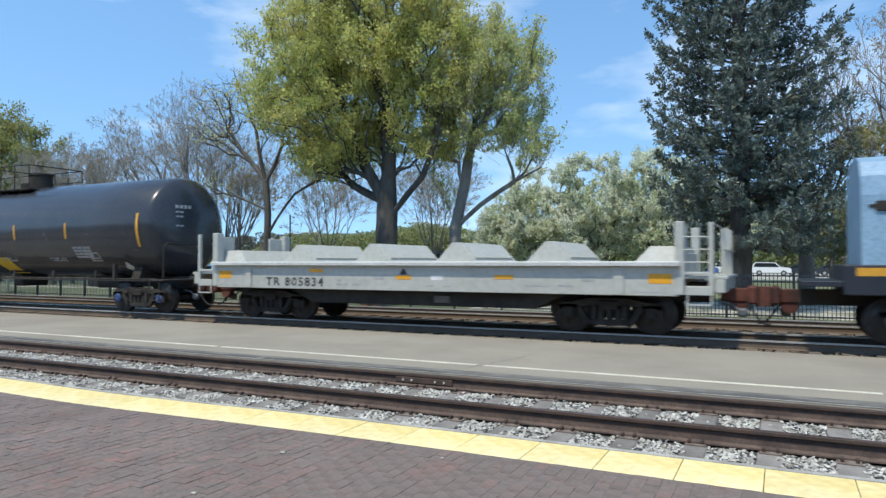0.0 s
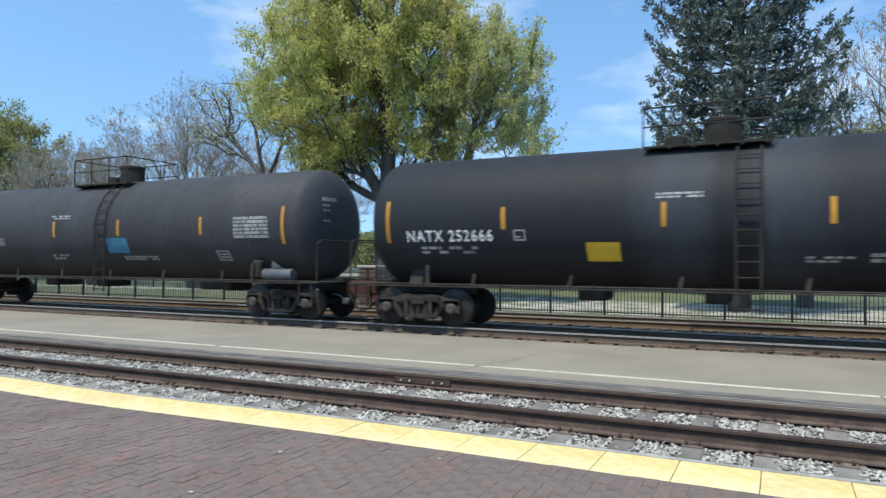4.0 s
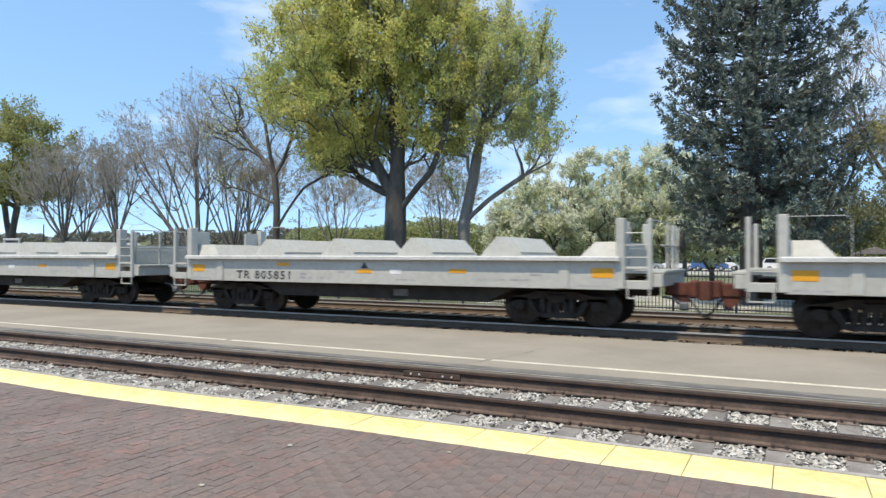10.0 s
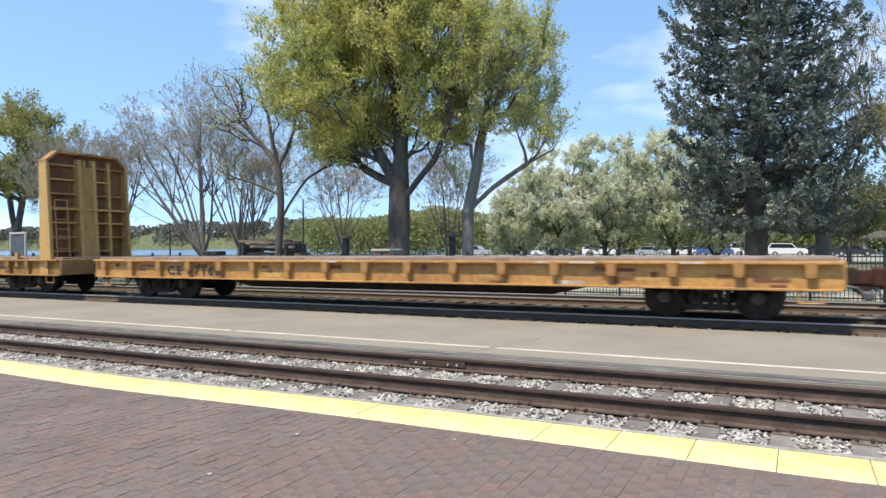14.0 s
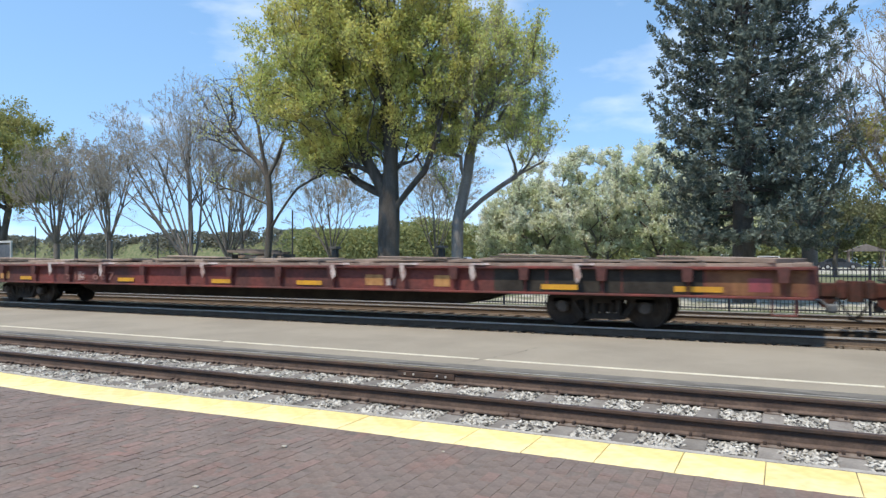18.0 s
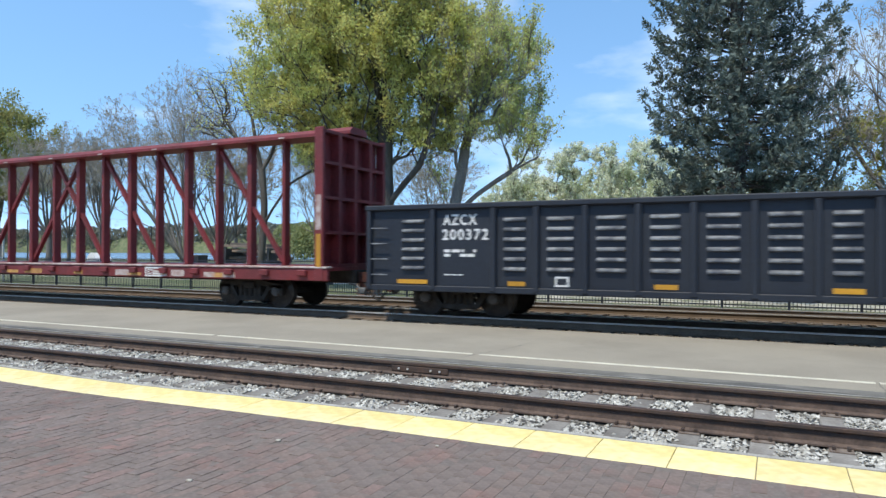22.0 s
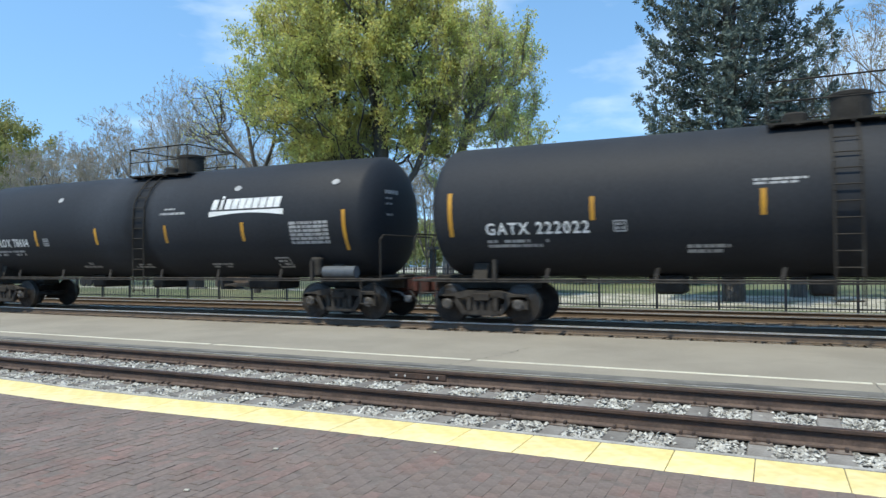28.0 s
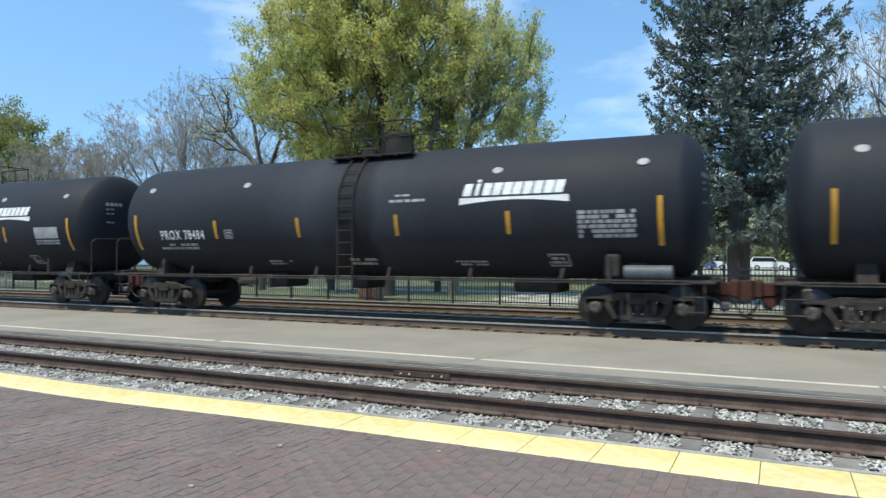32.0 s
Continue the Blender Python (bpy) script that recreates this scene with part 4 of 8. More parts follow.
# ---------------------------------------------------------------- trees
def tubes(nodes, par, rad, rmin_sides=((0.06, 9), (0.02, 6), (0.0, 4))):
    """Tapered pieces from each node to its parent."""
    P = np.asarray(nodes)
    par = np.asarray(par)
    idx = np.where(par >= 0)[0]
    vs, fs, o = [], [], 0
    lo = 1e9
    for thr, n in rmin_sides:
        sel = idx[(rad[idx] >= thr) & (rad[idx] < lo)]
        lo = thr
        if not len(sel):
            continue
        a, b = P[par[sel]], P[sel]
        ra, rb = np.minimum(rad[par[sel]], rad[sel] * 1.35) * 0.975, rad[sel]
        d = b - a
        L = np.linalg.norm(d, axis=1, keepdims=True) + 1e-9
        d = d / L
        a = a - d * (ra[:, None] * 0.3)
        up = np.where(np.abs(d[:, 2:3]) > 0.9, np.array([[1.0, 0, 0]]), np.array([[0, 0, 1.0]]))
        u = np.cross(d, up)
        u /= np.linalg.norm(u, axis=1, keepdims=True) + 1e-9
        w = np.cross(d, u)
        ang = np.arange(n) * 2 * np.pi / n
        ring = u[:, None] * np.cos(ang)[None, :, None] + w[:, None] * np.sin(ang)[None, :, None]
        v = np.concatenate([a[:, None] + ring * ra[:, None, None], b[:, None] + ring * rb[:, None, None]], 1)
        k = np.arange(n)
        q = np.stack([k, (k + 1) % n, n + (k + 1) % n, n + k], 1)
        f = q[None] + (np.arange(len(sel)) * 2 * n + o)[:, None, None]
        vs.append(v.reshape(-1, 3))
        fs.append(f.reshape(-1, 4))
        o += len(sel) * 2 * n
    return np.concatenate(vs), np.concatenate(fs)


def leaves(centres, per, spread, size, rg, aspect=0.6, flat=0.0):
    """Small four-cornered leaf tufts scattered round the centres."""
    c = np.repeat(np.asarray(centres), per, 0)
    n = len(c)
    c = c + rg.normal(0, 1, (n, 3)) * np.asarray(spread)
    d = rg.normal(0, 1, (n, 3))
    d[:, 2] *= 1 - flat
    d /= np.linalg.norm(d, axis=1, keepdims=True)
    e = np.cross(d, rg.normal(0, 1, (n, 3)))
    e /= np.linalg.norm(e, axis=1, keepdims=True) + 1e-9
    s = size * rg.uniform(0.55, 1.35, (n, 1))
    v = np.stack([c - d * s, c + e * s * aspect, c + d * s, c - e * s * aspect], 1).reshape(-1, 3)
    return v, np.arange(n * 4).reshape(-1, 4)


def grow(stems, targets, rg, step=0.45, rise=0.35, e=2.2, base=0.4, tip=0.008, wob=0.16, bend=0.28):
    """Stems are given limb lines; every target is joined to the nearest limb by a curved branch. Returns nodes, parents, radii, target nodes."""
    nodes, par = [], []
    for line, root in stems:
        last = root
        for p in line:
            nodes.append(np.array(p, float))
            par.append(last)
            last = len(nodes) - 1
    order = np.argsort([min(np.linalg.norm(np.asarray(t) - n) for n in nodes) for t in targets])
    arr = np.array(nodes)
    run = np.zeros(len(nodes))
    for i in range(len(nodes)):
        if par[i] >= 0:
            run[i] = run[par[i]] + np.linalg.norm(arr[i] - arr[par[i]])
    ends = []
    for oi in order:
        t = np.asarray(targets[oi], float)
        d = np.linalg.norm(arr - t, axis=1) + np.maximum(0, arr[:, 2] - t[2] + 0.2) * 1.5 - arr[:, 2] * 0.0
        j = int(np.argmin(d + 0.4 * run))
        a = arr[j]
        L = np.linalg.norm(t - a)
        k = max(1, int(L / step))
        pd = a - arr[par[j]] if par[j] >= 0 else np.array([0, 0, 1.0])
        pd = pd / (np.linalg.norm(pd) + 1e-9)
        last = j
        add = []
        for i in range(1, k + 1):
            s = i / k
            p = a + (t - a) * s + pd * (L * bend * s * (1 - s)) + np.array([0, 0, rise * L * 0.5 * s * (1 - s)])
            if i < k:
                p = p + rg.normal(0, wob * step, 3)
            add.append(p)
            nodes.append(p)
            par.append(last)
            last = len(nodes) - 1
        ends.append(last)
        run = np.concatenate([run, run[j] + L * np.arange(1, k + 1) / k])
        arr = np.vstack([arr, add])
    rad = np.zeros(len(nodes))
    acc = np.zeros(len(nodes))
    for i in range(len(nodes) - 1, -1, -1):
        acc[i] = acc[i] if acc[i] > 0 else tip ** e
        if par[i] >= 0:
            acc[par[i]] += acc[i]
    rad = acc ** (1 / e)
    rad = tip + (rad - tip) * (base - tip) / max(rad.max() - tip, 1e-6)
    return nodes, par, rad, ends


def blob(rg, n, centre, half, hollow=0.35):
    """Points inside an ellipsoid, more of them towards its skin."""
    d = rg.normal(0, 1, (n, 3))
    d /= np.linalg.norm(d, axis=1, keepdims=True)
    r = rg.uniform(hollow, 1.0, (n, 1)) ** 0.6
    return np.asarray(centre) + d * r * np.asarray(half)


def tree(name, label, at, stems, targets, seed, bark, base, leaf=None, per=4, spread=0.12, size=0.08, tip=0.012, rise=0.35, aspect=0.6, step=0.45, twigs=1500, twig_len=0.8, up=0.35, sub=0, twig_r=0.006, along=3, far_twigs=True, bend=0.28, turn=0.5, from_q=0.15):
    """Limbs grown to the targets, fine twigs on the thin wood, smaller twigs on those, leaves strung along the last."""
    rg = np.random.default_rng(seed)
    nodes, par, rad, ends = grow(stems, targets, rg, base=base, tip=tip, rise=rise, step=step, bend=bend)
    root = thing(name, label, "tree", pose(*at))
    P, par = np.array(nodes), np.array(par)
    v, f = tubes(P, par, rad)
    trunk = part("trunk", raw("trunk", v, f, bark, True), None, root)

    def shoots(p, d, n, length, wander):
        k = rg.integers(0, len(p), n)
        dd = d[k] + rg.normal(0, wander, (n, 3))
        dd[:, 2] += up
        dd /= np.linalg.norm(dd, axis=1, keepdims=True)
        a = p[k]
        return a, a + dd * (rg.uniform(0.4, 1.0, (n, 1)) * length), dd

    thin = np.where((rad < tip * 4.5) & (par >= 0))[0]
    d0 = P[thin] - P[par[thin]]
    d0 /= np.linalg.norm(d0, axis=1, keepdims=True) + 1e-9
    A, B, D = shoots(P[thin], d0, twigs, twig_len, turn)
    As, Bs = [A], [B]
    if sub:
        q = rg.uniform(0.2, 1.0, (len(A), 1))
        A2, B2, D2 = shoots(A + (B - A) * q, D, sub, twig_len * 0.6, turn * 0.84)
        As.append(A2)
        Bs.append(B2)
    A, B = np.vstack(As), np.vstack(Bs)
    n = len(A)
    tv, tf = tubes(np.vstack([A, B]), np.concatenate([np.full(n, -1), np.arange(n)]), np.concatenate([np.full(n, twig_r * 1.3), np.full(n, twig_r * 0.7)]), ((0.0, 3),))
    part("twig_spray", raw("twig_spray", tv, tf, MAT["twig"] if leaf is None or far_twigs else bark), None, root)["kind"] = "stuff"
    if leaf is not None:
        a, b = As[-1], Bs[-1]
        c = np.vstack([a + (b - a) * rg.uniform(from_q, 1.05, (len(a), 1)) for i in range(along)])
        lv, lf = leaves(c, per, spread, size, rg, aspect)
        part("crown", raw("crown", lv, lf, leaf), None, root)
    return root


rg0 = np.random.default_rng(11)
# the great maple
mt = np.vstack([blob(rg0, 820, (-1.9, 0, 10.4), (5.6, 4.4, 5.0), 0.05), blob(rg0, 420, (-1.1, 0, 15.0), (4.9, 4.0, 4.0), 0.05), blob(rg0, 70, (-5.6, 0, 9.8), (2.5, 2.2, 2.8)), blob(rg0, 50, (1.9, 0, 6.9), (1.9, 2.0, 1.3)), blob(rg0, 90, (-4.2, 0, 11.4), (2.2, 2.2, 2.6), 0.05),
                blob(rg0, 90, (-2.9, 0, 6.3), (2.0, 1.8, 1.1), 0.05), blob(rg0, 50, (-1.2, -0.6, 6.9), (1.3, 1.8, 0.9), 0.05), blob(rg0, 40, (-2.0, -1.2, 5.9), (1.5, 1.0, 0.5), 0.05), blob(rg0, 90, (2.3, 0, 10.4), (2.1, 2.2, 3.0))])
mt = mt[(mt[:, 2] > 5.0) & (mt[:, 0] > -6.7 + np.maximum(0, mt[:, 2] - 9.8) * 0.69)]
m_st = [([(0, 0, -0.2), (0.0, 0, 0.8), (0.0, 0, 2.0), (0.02, 0, 3.3), (0.05, 0, 4.3)], -1),
        ([(0.1, 0, 5.3), (0.12, 0, 6.5), (0.0, 0, 8.2), (-0.2, 0, 10.2), (-0.3, 0, 12.4)], 4),
        ([(-0.5, 0.2, 4.55), (-1.3, 0.3, 4.9), (-2.1, 0.4, 5.3), (-3.2, 0.5, 6.4), (-4.3, 0.6, 7.9)], 4),
        ([(-0.4, -0.1, 5.0), (-1.0, -0.2, 6.0), (-1.6, -0.3, 7.4), (-2.3, -0.3, 9.3)], 4),
        ([(0.5, -0.1, 4.0), (1.2, -0.2, 4.7), (1.9, -0.2, 5.4), (2.5, -0.3, 6.6), (2.9, -0.3, 8.1)], 3),
        ([(0.5, 0.2, 5.8), (1.2, 0.3, 6.35), (2.3, 0.4, 6.6), (3.3, 0.4, 7.2)], 5)]
tree("maple_tree", "large maple with yellow-green spring leaves and dark trunk", (-15.75, 26.3, -0.1), m_st, mt, 21, MAT["bark"], 0.5, MAT["leaf_maple"], per=3, spread=0.12, size=0.062, tip=0.0062, twigs=6500, twig_len=0.95, sub=21000, along=3, twig_r=0.0045, far_twigs=False, up=0.75, turn=0.62, from_q=0.35)

# the three-stemmed tree beside it
t3 = np.vstack([blob(rg0, 230, (1.6, 0, 9.0), (2.7, 2.4, 3.1), 0.1), blob(rg0, 16, (-0.3, 0, 7.2), (1.2, 1.4, 1.5)), blob(rg0, 22, (3.5, 0, 6.4), (1.3, 1.2, 0.9))])
t3s = [([(0, 0, -0.2), (0, 0, 0.9), (0, 0, 2.0), (0.02, 0, 3.2)], -1), ([(-0.25, 0, 4.0), (-0.6, 0, 4.7), (-1.1, 0, 5.4), (-1.5, 0, 6.6)], 3), ([(0.2, 0.1, 4.2), (0.4, 0.1, 5.0), (0.6, 0.1, 6.2), (0.9, 0.1, 7.6), (1.3, 0.1, 9.0)], 3),
       ([(0.45, 0, 3.6), (1.2, 0, 4.2), (2.0, 0, 4.7), (2.8, 0, 5.15), (4.0, 0, 5.7)], 3)]
tree("maple_tree", "slender three-stemmed tree with thin pale-green spring leaves", (-13.0, 27.6, -0.1), t3s, t3, 22, MAT["bark_light"], 0.27, MAT["leaf_three"], per=2, spread=0.1, size=0.06, tip=0.008, twigs=2600, twig_len=1.05, sub=5600, along=3, twig_r=0.006, up=0.8)

# the forked tree with few leaves
t2 = np.vstack([blob(rg0, 26, (-3.2, 0, 9.9), (1.5, 1.4, 1.7)), blob(rg0, 22, (-1.6, 0, 10.4), (1.3, 1.2, 1.7)), blob(rg0, 30, (0.9, 0, 8.6), (1.3, 1.3, 2.0)), blob(rg0, 8, (-3.8, 0, 5.9), (0.9, 0.8, 0.6)), blob(rg0, 10, (3.9, 0, 6.2), (1.2, 1.0, 0.7)), blob(rg0, 16, (-2.6, 0, 8.0), (1.4, 1.2, 1.0))])
t2s = [([(0, 0, -0.2), (0.05, 0, 1.2), (0.15, 0, 2.3), (0.22, 0, 3.1)], -1), ([(0.25, 0, 3.8), (0.25, 0, 4.4), (0.16, 0, 5.2), (0.1, 0, 5.9)], 3), ([(0.8, 0, 3.9), (1.4, 0, 4.6), (2.0, 0, 5.2), (3.0, 0, 5.65), (4.1, 0, 6.0)], 3),
       ([(-0.6, 0, 4.75), (-1.8, 0, 5.2), (-2.8, 0, 5.45), (-3.7, 0, 5.8)], 5), ([(-0.7, 0.2, 6.7), (-1.8, 0.3, 7.7), (-2.8, 0.3, 9.0), (-3.7, 0.3, 10.6)], 7), ([(-0.1, -0.2, 7.2), (-0.3, -0.3, 8.6), (-1.0, -0.3, 10.2), (-1.7, -0.3, 11.5)], 7),
       ([(0.5, 0.2, 6.7), (1.0, 0.2, 7.8), (1.2, 0.2, 9.2)], 7)]
tree("bare_tree", "forked park tree, almost bare with a few small leaves", (-24.2, 28.0, -0.1), t2s, t2, 23, MAT["bark"], 0.19, MAT["leaf_three"], per=1, spread=0.2, size=0.06, tip=0.021, twigs=600, twig_len=0.9, sub=700, along=2, twig_r=0.008, far_twigs=False, bend=0.12)


def bare(x, y, h, w, seed, leaf="leaf_bud", buds=5000, bud=0.042, label="bare park tree with tan buds on fine twigs", trunk=2.6, base=0.2, lean=0.0, limbs=9, bark="bark_pale"):
    """A vase of straight rising limbs that branch again and again; lean shifts the crown along the railway."""
    rg = np.random.default_rng(seed)
    nodes, par, rad, tips = [], [], [], []

    def put(p, q, r):
        nodes.append(np.array(p, float))
        par.append(q)
        rad.append(r)
        return len(nodes) - 1

    def limb(root, d, length, r, level):
        n = (6, 4, 3, 2, 1)[level]
        last, p = root, nodes[root].copy()
        stops = []
        for i in range(n):
            d = d + rg.normal(0, 0.07, 3) + np.array([lean * 0.012, 0, 0.09])
            d = d / np.linalg.norm(d)
            p = p + d * (length / n)
            last = put(p, last, max(0.0085, r * (1 - 0.62 * (i + 1) / n)))
            stops.append(((i + 1) / n, last, d))
        if level == 4:
            tips.append(last)
            return
        for c in range((8, 5, 4, 3)[level]):
            f, k, dd = stops[min(n - 1, int(rg.uniform(0.22, 1.0) ** 0.8 * n))]
            side = np.cross(dd, rg.normal(0, 1, 3))
            side = side / (np.linalg.norm(side) + 1e-9)
            a = rg.uniform(0.4, 0.85)
            limb(k, dd * math.cos(a) + side * math.sin(a), length * rg.uniform(0.38, 0.62) * (1.15 - 0.45 * f), max(0.009, rad[k] * 0.62), level + 1)

    b0 = put((0, 0, -0.2), -1, base * 1.12)
    b1 = put((lean * 0.03, 0, trunk * 0.5), b0, base)
    b2 = put((lean * 0.08, 0, trunk), b1, base * 0.92)
    a0 = rg.uniform(0, 6.28)
    for k in range(limbs):
        a = a0 + 2 * np.pi * k / limbs + rg.uniform(-0.35, 0.35)
        spread = (w / (h - trunk)) * rg.uniform(0.5, 2.0)
        d = np.array([math.cos(a) * spread + lean * 0.1, math.sin(a) * spread * 0.85, 1.0])
        limb(b2, d / np.linalg.norm(d), (h - trunk) * rg.uniform(0.58, 0.76) * (1.12 - 0.12 * spread), base * rg.uniform(0.3, 0.48), 0)
    limb(b2, np.array([lean * 0.06, 0, 1.0]), (h - trunk) * 0.76, base * 0.5, 0)
    P, par_a, R = np.array(nodes), np.array(par), np.array(rad)
    root = thing("bare_tree", label, "tree", pose(x, y, -0.1))
    thick = R > 0.02
    kids = np.where(thick, par_a, -1)
    v, f = tubes(P, kids, R)
    part("trunk", raw("trunk", v, f, MAT[bark], True), None, root)
    kids = np.where(thick, -1, par_a)
    v, f = tubes(P, kids, R, ((0.0, 3),))
    part("twig_spray", raw("twig_spray", v, f, MAT["twig"]), None, root)["kind"] = "stuff"
    c = P[rg.choice(tips, buds)]
    v, f = leaves(c, 1, 0.05, bud, rg, 0.6)
    part("bud_spray", raw("bud_spray", v, f, MAT[leaf]), None, root)["kind"] = "stuff"
    return root


# the park trees behind the railway
bare(-50.7, 34.5, 10.8, 4.4, 31, base=0.24, trunk=2.8, buds=7000)
bare(-52.6, 37.5, 9.5, 3.2, 38, base=0.16, trunk=2.8)
bare(-44.6, 34.5, 10.4, 3.4, 32, base=0.23, lean=-0.6, trunk=3.0, buds=6000)
bare(-35.2, 33.5, 12.6, 5.2, 33, base=0.25, lean=-2.4, trunk=1.0, buds=7000, label="bare park tree with pinkish twigs and leaning limbs")
bare(-33.6, 35.0, 11.6, 3.6, 34, base=0.17, lean=0.3, trunk=1.6)
bare(-31.8, 34.4, 8.4, 2.5, 39, base=0.13, leaf="leaf_rust", buds=2600, bud=0.05, lean=0.5, label="small tree with red-brown spring leaves")
bare(-27.3, 38.0, 8.4, 3.4, 35, base=0.12, trunk=1.6, label="small bare tree with fine grey twigs")
bare(-20.4, 40.0, 8.0, 2.6, 36, base=0.11, trunk=1.6, label="small bare tree with fine grey twigs")
ol = np.vstack([blob(rg0, 130, (-0.4, 0, 11.0), (6.6, 5.0, 4.4)), blob(rg0, 50, (0.5, 0, 8.0), (5.2, 4.0, 2.0))])
tree("leafy_tree", "broad park tree with olive-green spring leaves", (-63.6, 38.0, -0.1), [([(0, 0, -0.2), (0, 0, 1.6), (0.1, 0, 3.2)], -1), ([(0.5, 0, 4.4), (1.0, 0, 6.0)], 2), ([(-0.5, 0, 4.6), (-0.9, 0, 6.4)], 2)], ol, 37,
     MAT["bark"], 0.38, MAT["leaf_left"], per=4, spread=0.22, size=0.11, tip=0.015, twigs=1400, twig_len=1.2, sub=3200, along=3, up=0.0, far_twigs=False)

# blossoming pears
for x, y, h, w, sd in ((-14.6, 44.0, 7.9, 3.3, 41), (-10.8, 43.0, 8.9, 3.2, 42), (-6.9, 44.5, 8.8, 3.2, 43), (-17.2, 46.0, 6.0, 2.7, 44), (-4.2, 43.0, 6.9, 2.9, 45)):
    rg = np.random.default_rng(sd)
    tg = blob(rg, 120, (0, 0, h * 0.55), (w, w, h * 0.4), 0.3)
    tree("blossom_tree", "rounded ornamental tree in white-green blossom", (x, y, -0.1), [([(0, 0, -0.2), (0, 0, 0.8), (0.05, 0, 1.5)], -1), ([(0.4, 0, 2.2), (0.8, 0.2, 3.2)], 2), ([(-0.4, 0, 2.3), (-0.7, -0.2, 3.4)], 2)],
         tg, sd, MAT["bark"], 0.16, MAT["leaf_blossom"], per=3, spread=0.07, size=0.07, tip=0.012, twigs=1100, twig_len=0.9, sub=3400, along=4, up=0.3, far_twigs=False)


def spruce(x, y, h, w, seed, label):
    """Tiers of boughs that sag and turn up at the tip, with brushes of needles along their side shoots."""
    rg = np.random.default_rng(seed)
    nodes, par, rad = [], [], []
    axis_p, axis_d, axis_l = [], [], []
    k = 26
    for i in range(k + 1):
        nodes.append(np.array([0.0, 0, h * i / k]))
        par.append(i - 1)
        rad.append(0.4 * (1 - i / k) ** 0.9 + 0.02)
    def brush(p, d, length):
        axis_p.append(p)
        axis_d.append(d / np.linalg.norm(d))
        axis_l.append(length)

    z = 2.7
    while z < h - 0.2:
        u = z / h
        reach = (w * (1 - u) ** 0.5) * min(1.0, 0.84 + 0.05 * (z - 3)) if u < 0.8 else w * 2.24 * (1 - u) + 0.1
        nb = int(7 + 5 * (1 - u))
        a0 = rg.uniform(0, 2 * np.pi)
        for b in range(nb):
            a = a0 + 2 * np.pi * b / nb + rg.normal(0, 0.2)
            c, s = math.cos(a), math.sin(a)
            L = reach * rg.uniform(0.74, 1.0) * (1 + (0.1 * c if z < 9 else 0.0))
            last = int(min(k, z / h * k))
            m = max(3, int(L / 0.3))
            zz = z + rg.uniform(-0.28, 0.28)
            slope = 0.42 - 0.75 * (1 - u)
            for j in range(1, m + 1):
                q = j / m
                p = np.array([c * L * q, s * L * q, zz + L * (slope * q + 0.34 * q ** 3)]) + rg.normal(0, 0.02, 3)
                nodes.append(p)
                par.append(last)
                last = trunk_side = len(nodes) - 1
                rad.append(0.045 * (1 - q) + 0.009)
                if q < 0.28:
                    continue
                for side in (-1, 1):
                    if rg.random() < 0.1:
                        continue
                    sl = min(1.1, 0.34 * L * (1 - q) + 0.2) * rg.uniform(0.7, 1.15)
                    d = np.array([c * 0.6 - s * side * 0.8, s * 0.6 + c * side * 0.8, rg.normal(-0.08, 0.12)])
                    n2 = max(1, int(sl / 0.21))
                    for i in range(1, n2 + 1):
                        p2 = p + d * (sl * i / n2) + np.array([0, 0, -0.1 * (i / n2)])
                        brush(p2, d * 0.7 + rg.normal(0, 0.35, 3) + np.array([0, 0, 0.35]), rg.uniform(0.18, 0.3))
                    nodes.append(p + d * sl + np.array([0, 0, -0.1]))
                    par.append(trunk_side)
                    rad.append(0.008)
                brush(p, np.array([c, s, 0.5]) + rg.normal(0, 0.4, 3), 0.26)
            brush(nodes[trunk_side], np.array([c, s, 0.6]), 0.34)
            brush(nodes[trunk_side], np.array([c, s, 0.1]) + rg.normal(0, 0.3, 3), 0.28)
        z += 0.56 + 0.28 * (1 - u)
    A, D, Ls = np.array(axis_p), np.array(axis_d), np.array(axis_l)
    per = 18
    n = len(A) * per
    base, dd, ll = np.repeat(A, per, 0), np.repeat(D, per, 0), np.repeat(Ls, per)
    q = np.tile(np.linspace(0.0, 1.0, per), len(A))
    curve = np.zeros((n, 3))
    curve[:, 2] = 0.35 * ll * q * q
    p0 = base + dd * (ll * q)[:, None] + curve
    out = np.cross(dd, rg.normal(0, 1, (n, 3)))
    out /= np.linalg.norm(out, axis=1, keepdims=True) + 1e-9
    ax = dd * 0.7 + out
    ax[:, 2] += 0.2
    ax /= np.linalg.norm(ax, axis=1, keepdims=True)
    e = np.cross(ax, rg.normal(0, 1, (n, 3)))
    e /= np.linalg.norm(e, axis=1, keepdims=True)
    s = rg.uniform(0.13, 0.21, (n, 1))
    v = np.stack([p0, p0 + ax * s * 0.5 + e * s * 0.17, p0 + ax * s, p0 + ax * s * 0.5 - e * s * 0.17], 1).reshape(-1, 3)
    root = thing("spruce_tree", label, "tree", pose(x, y, -0.1))
    tv, tf = tubes(nodes, par, np.array(rad))
    part("trunk", raw("trunk", tv, tf, MAT["bark"], True), None, root)
    part("crown", raw("crown", v, np.arange(n * 4).reshape(-1, 4), MAT["leaf_spruce"]), None, root)
    return root


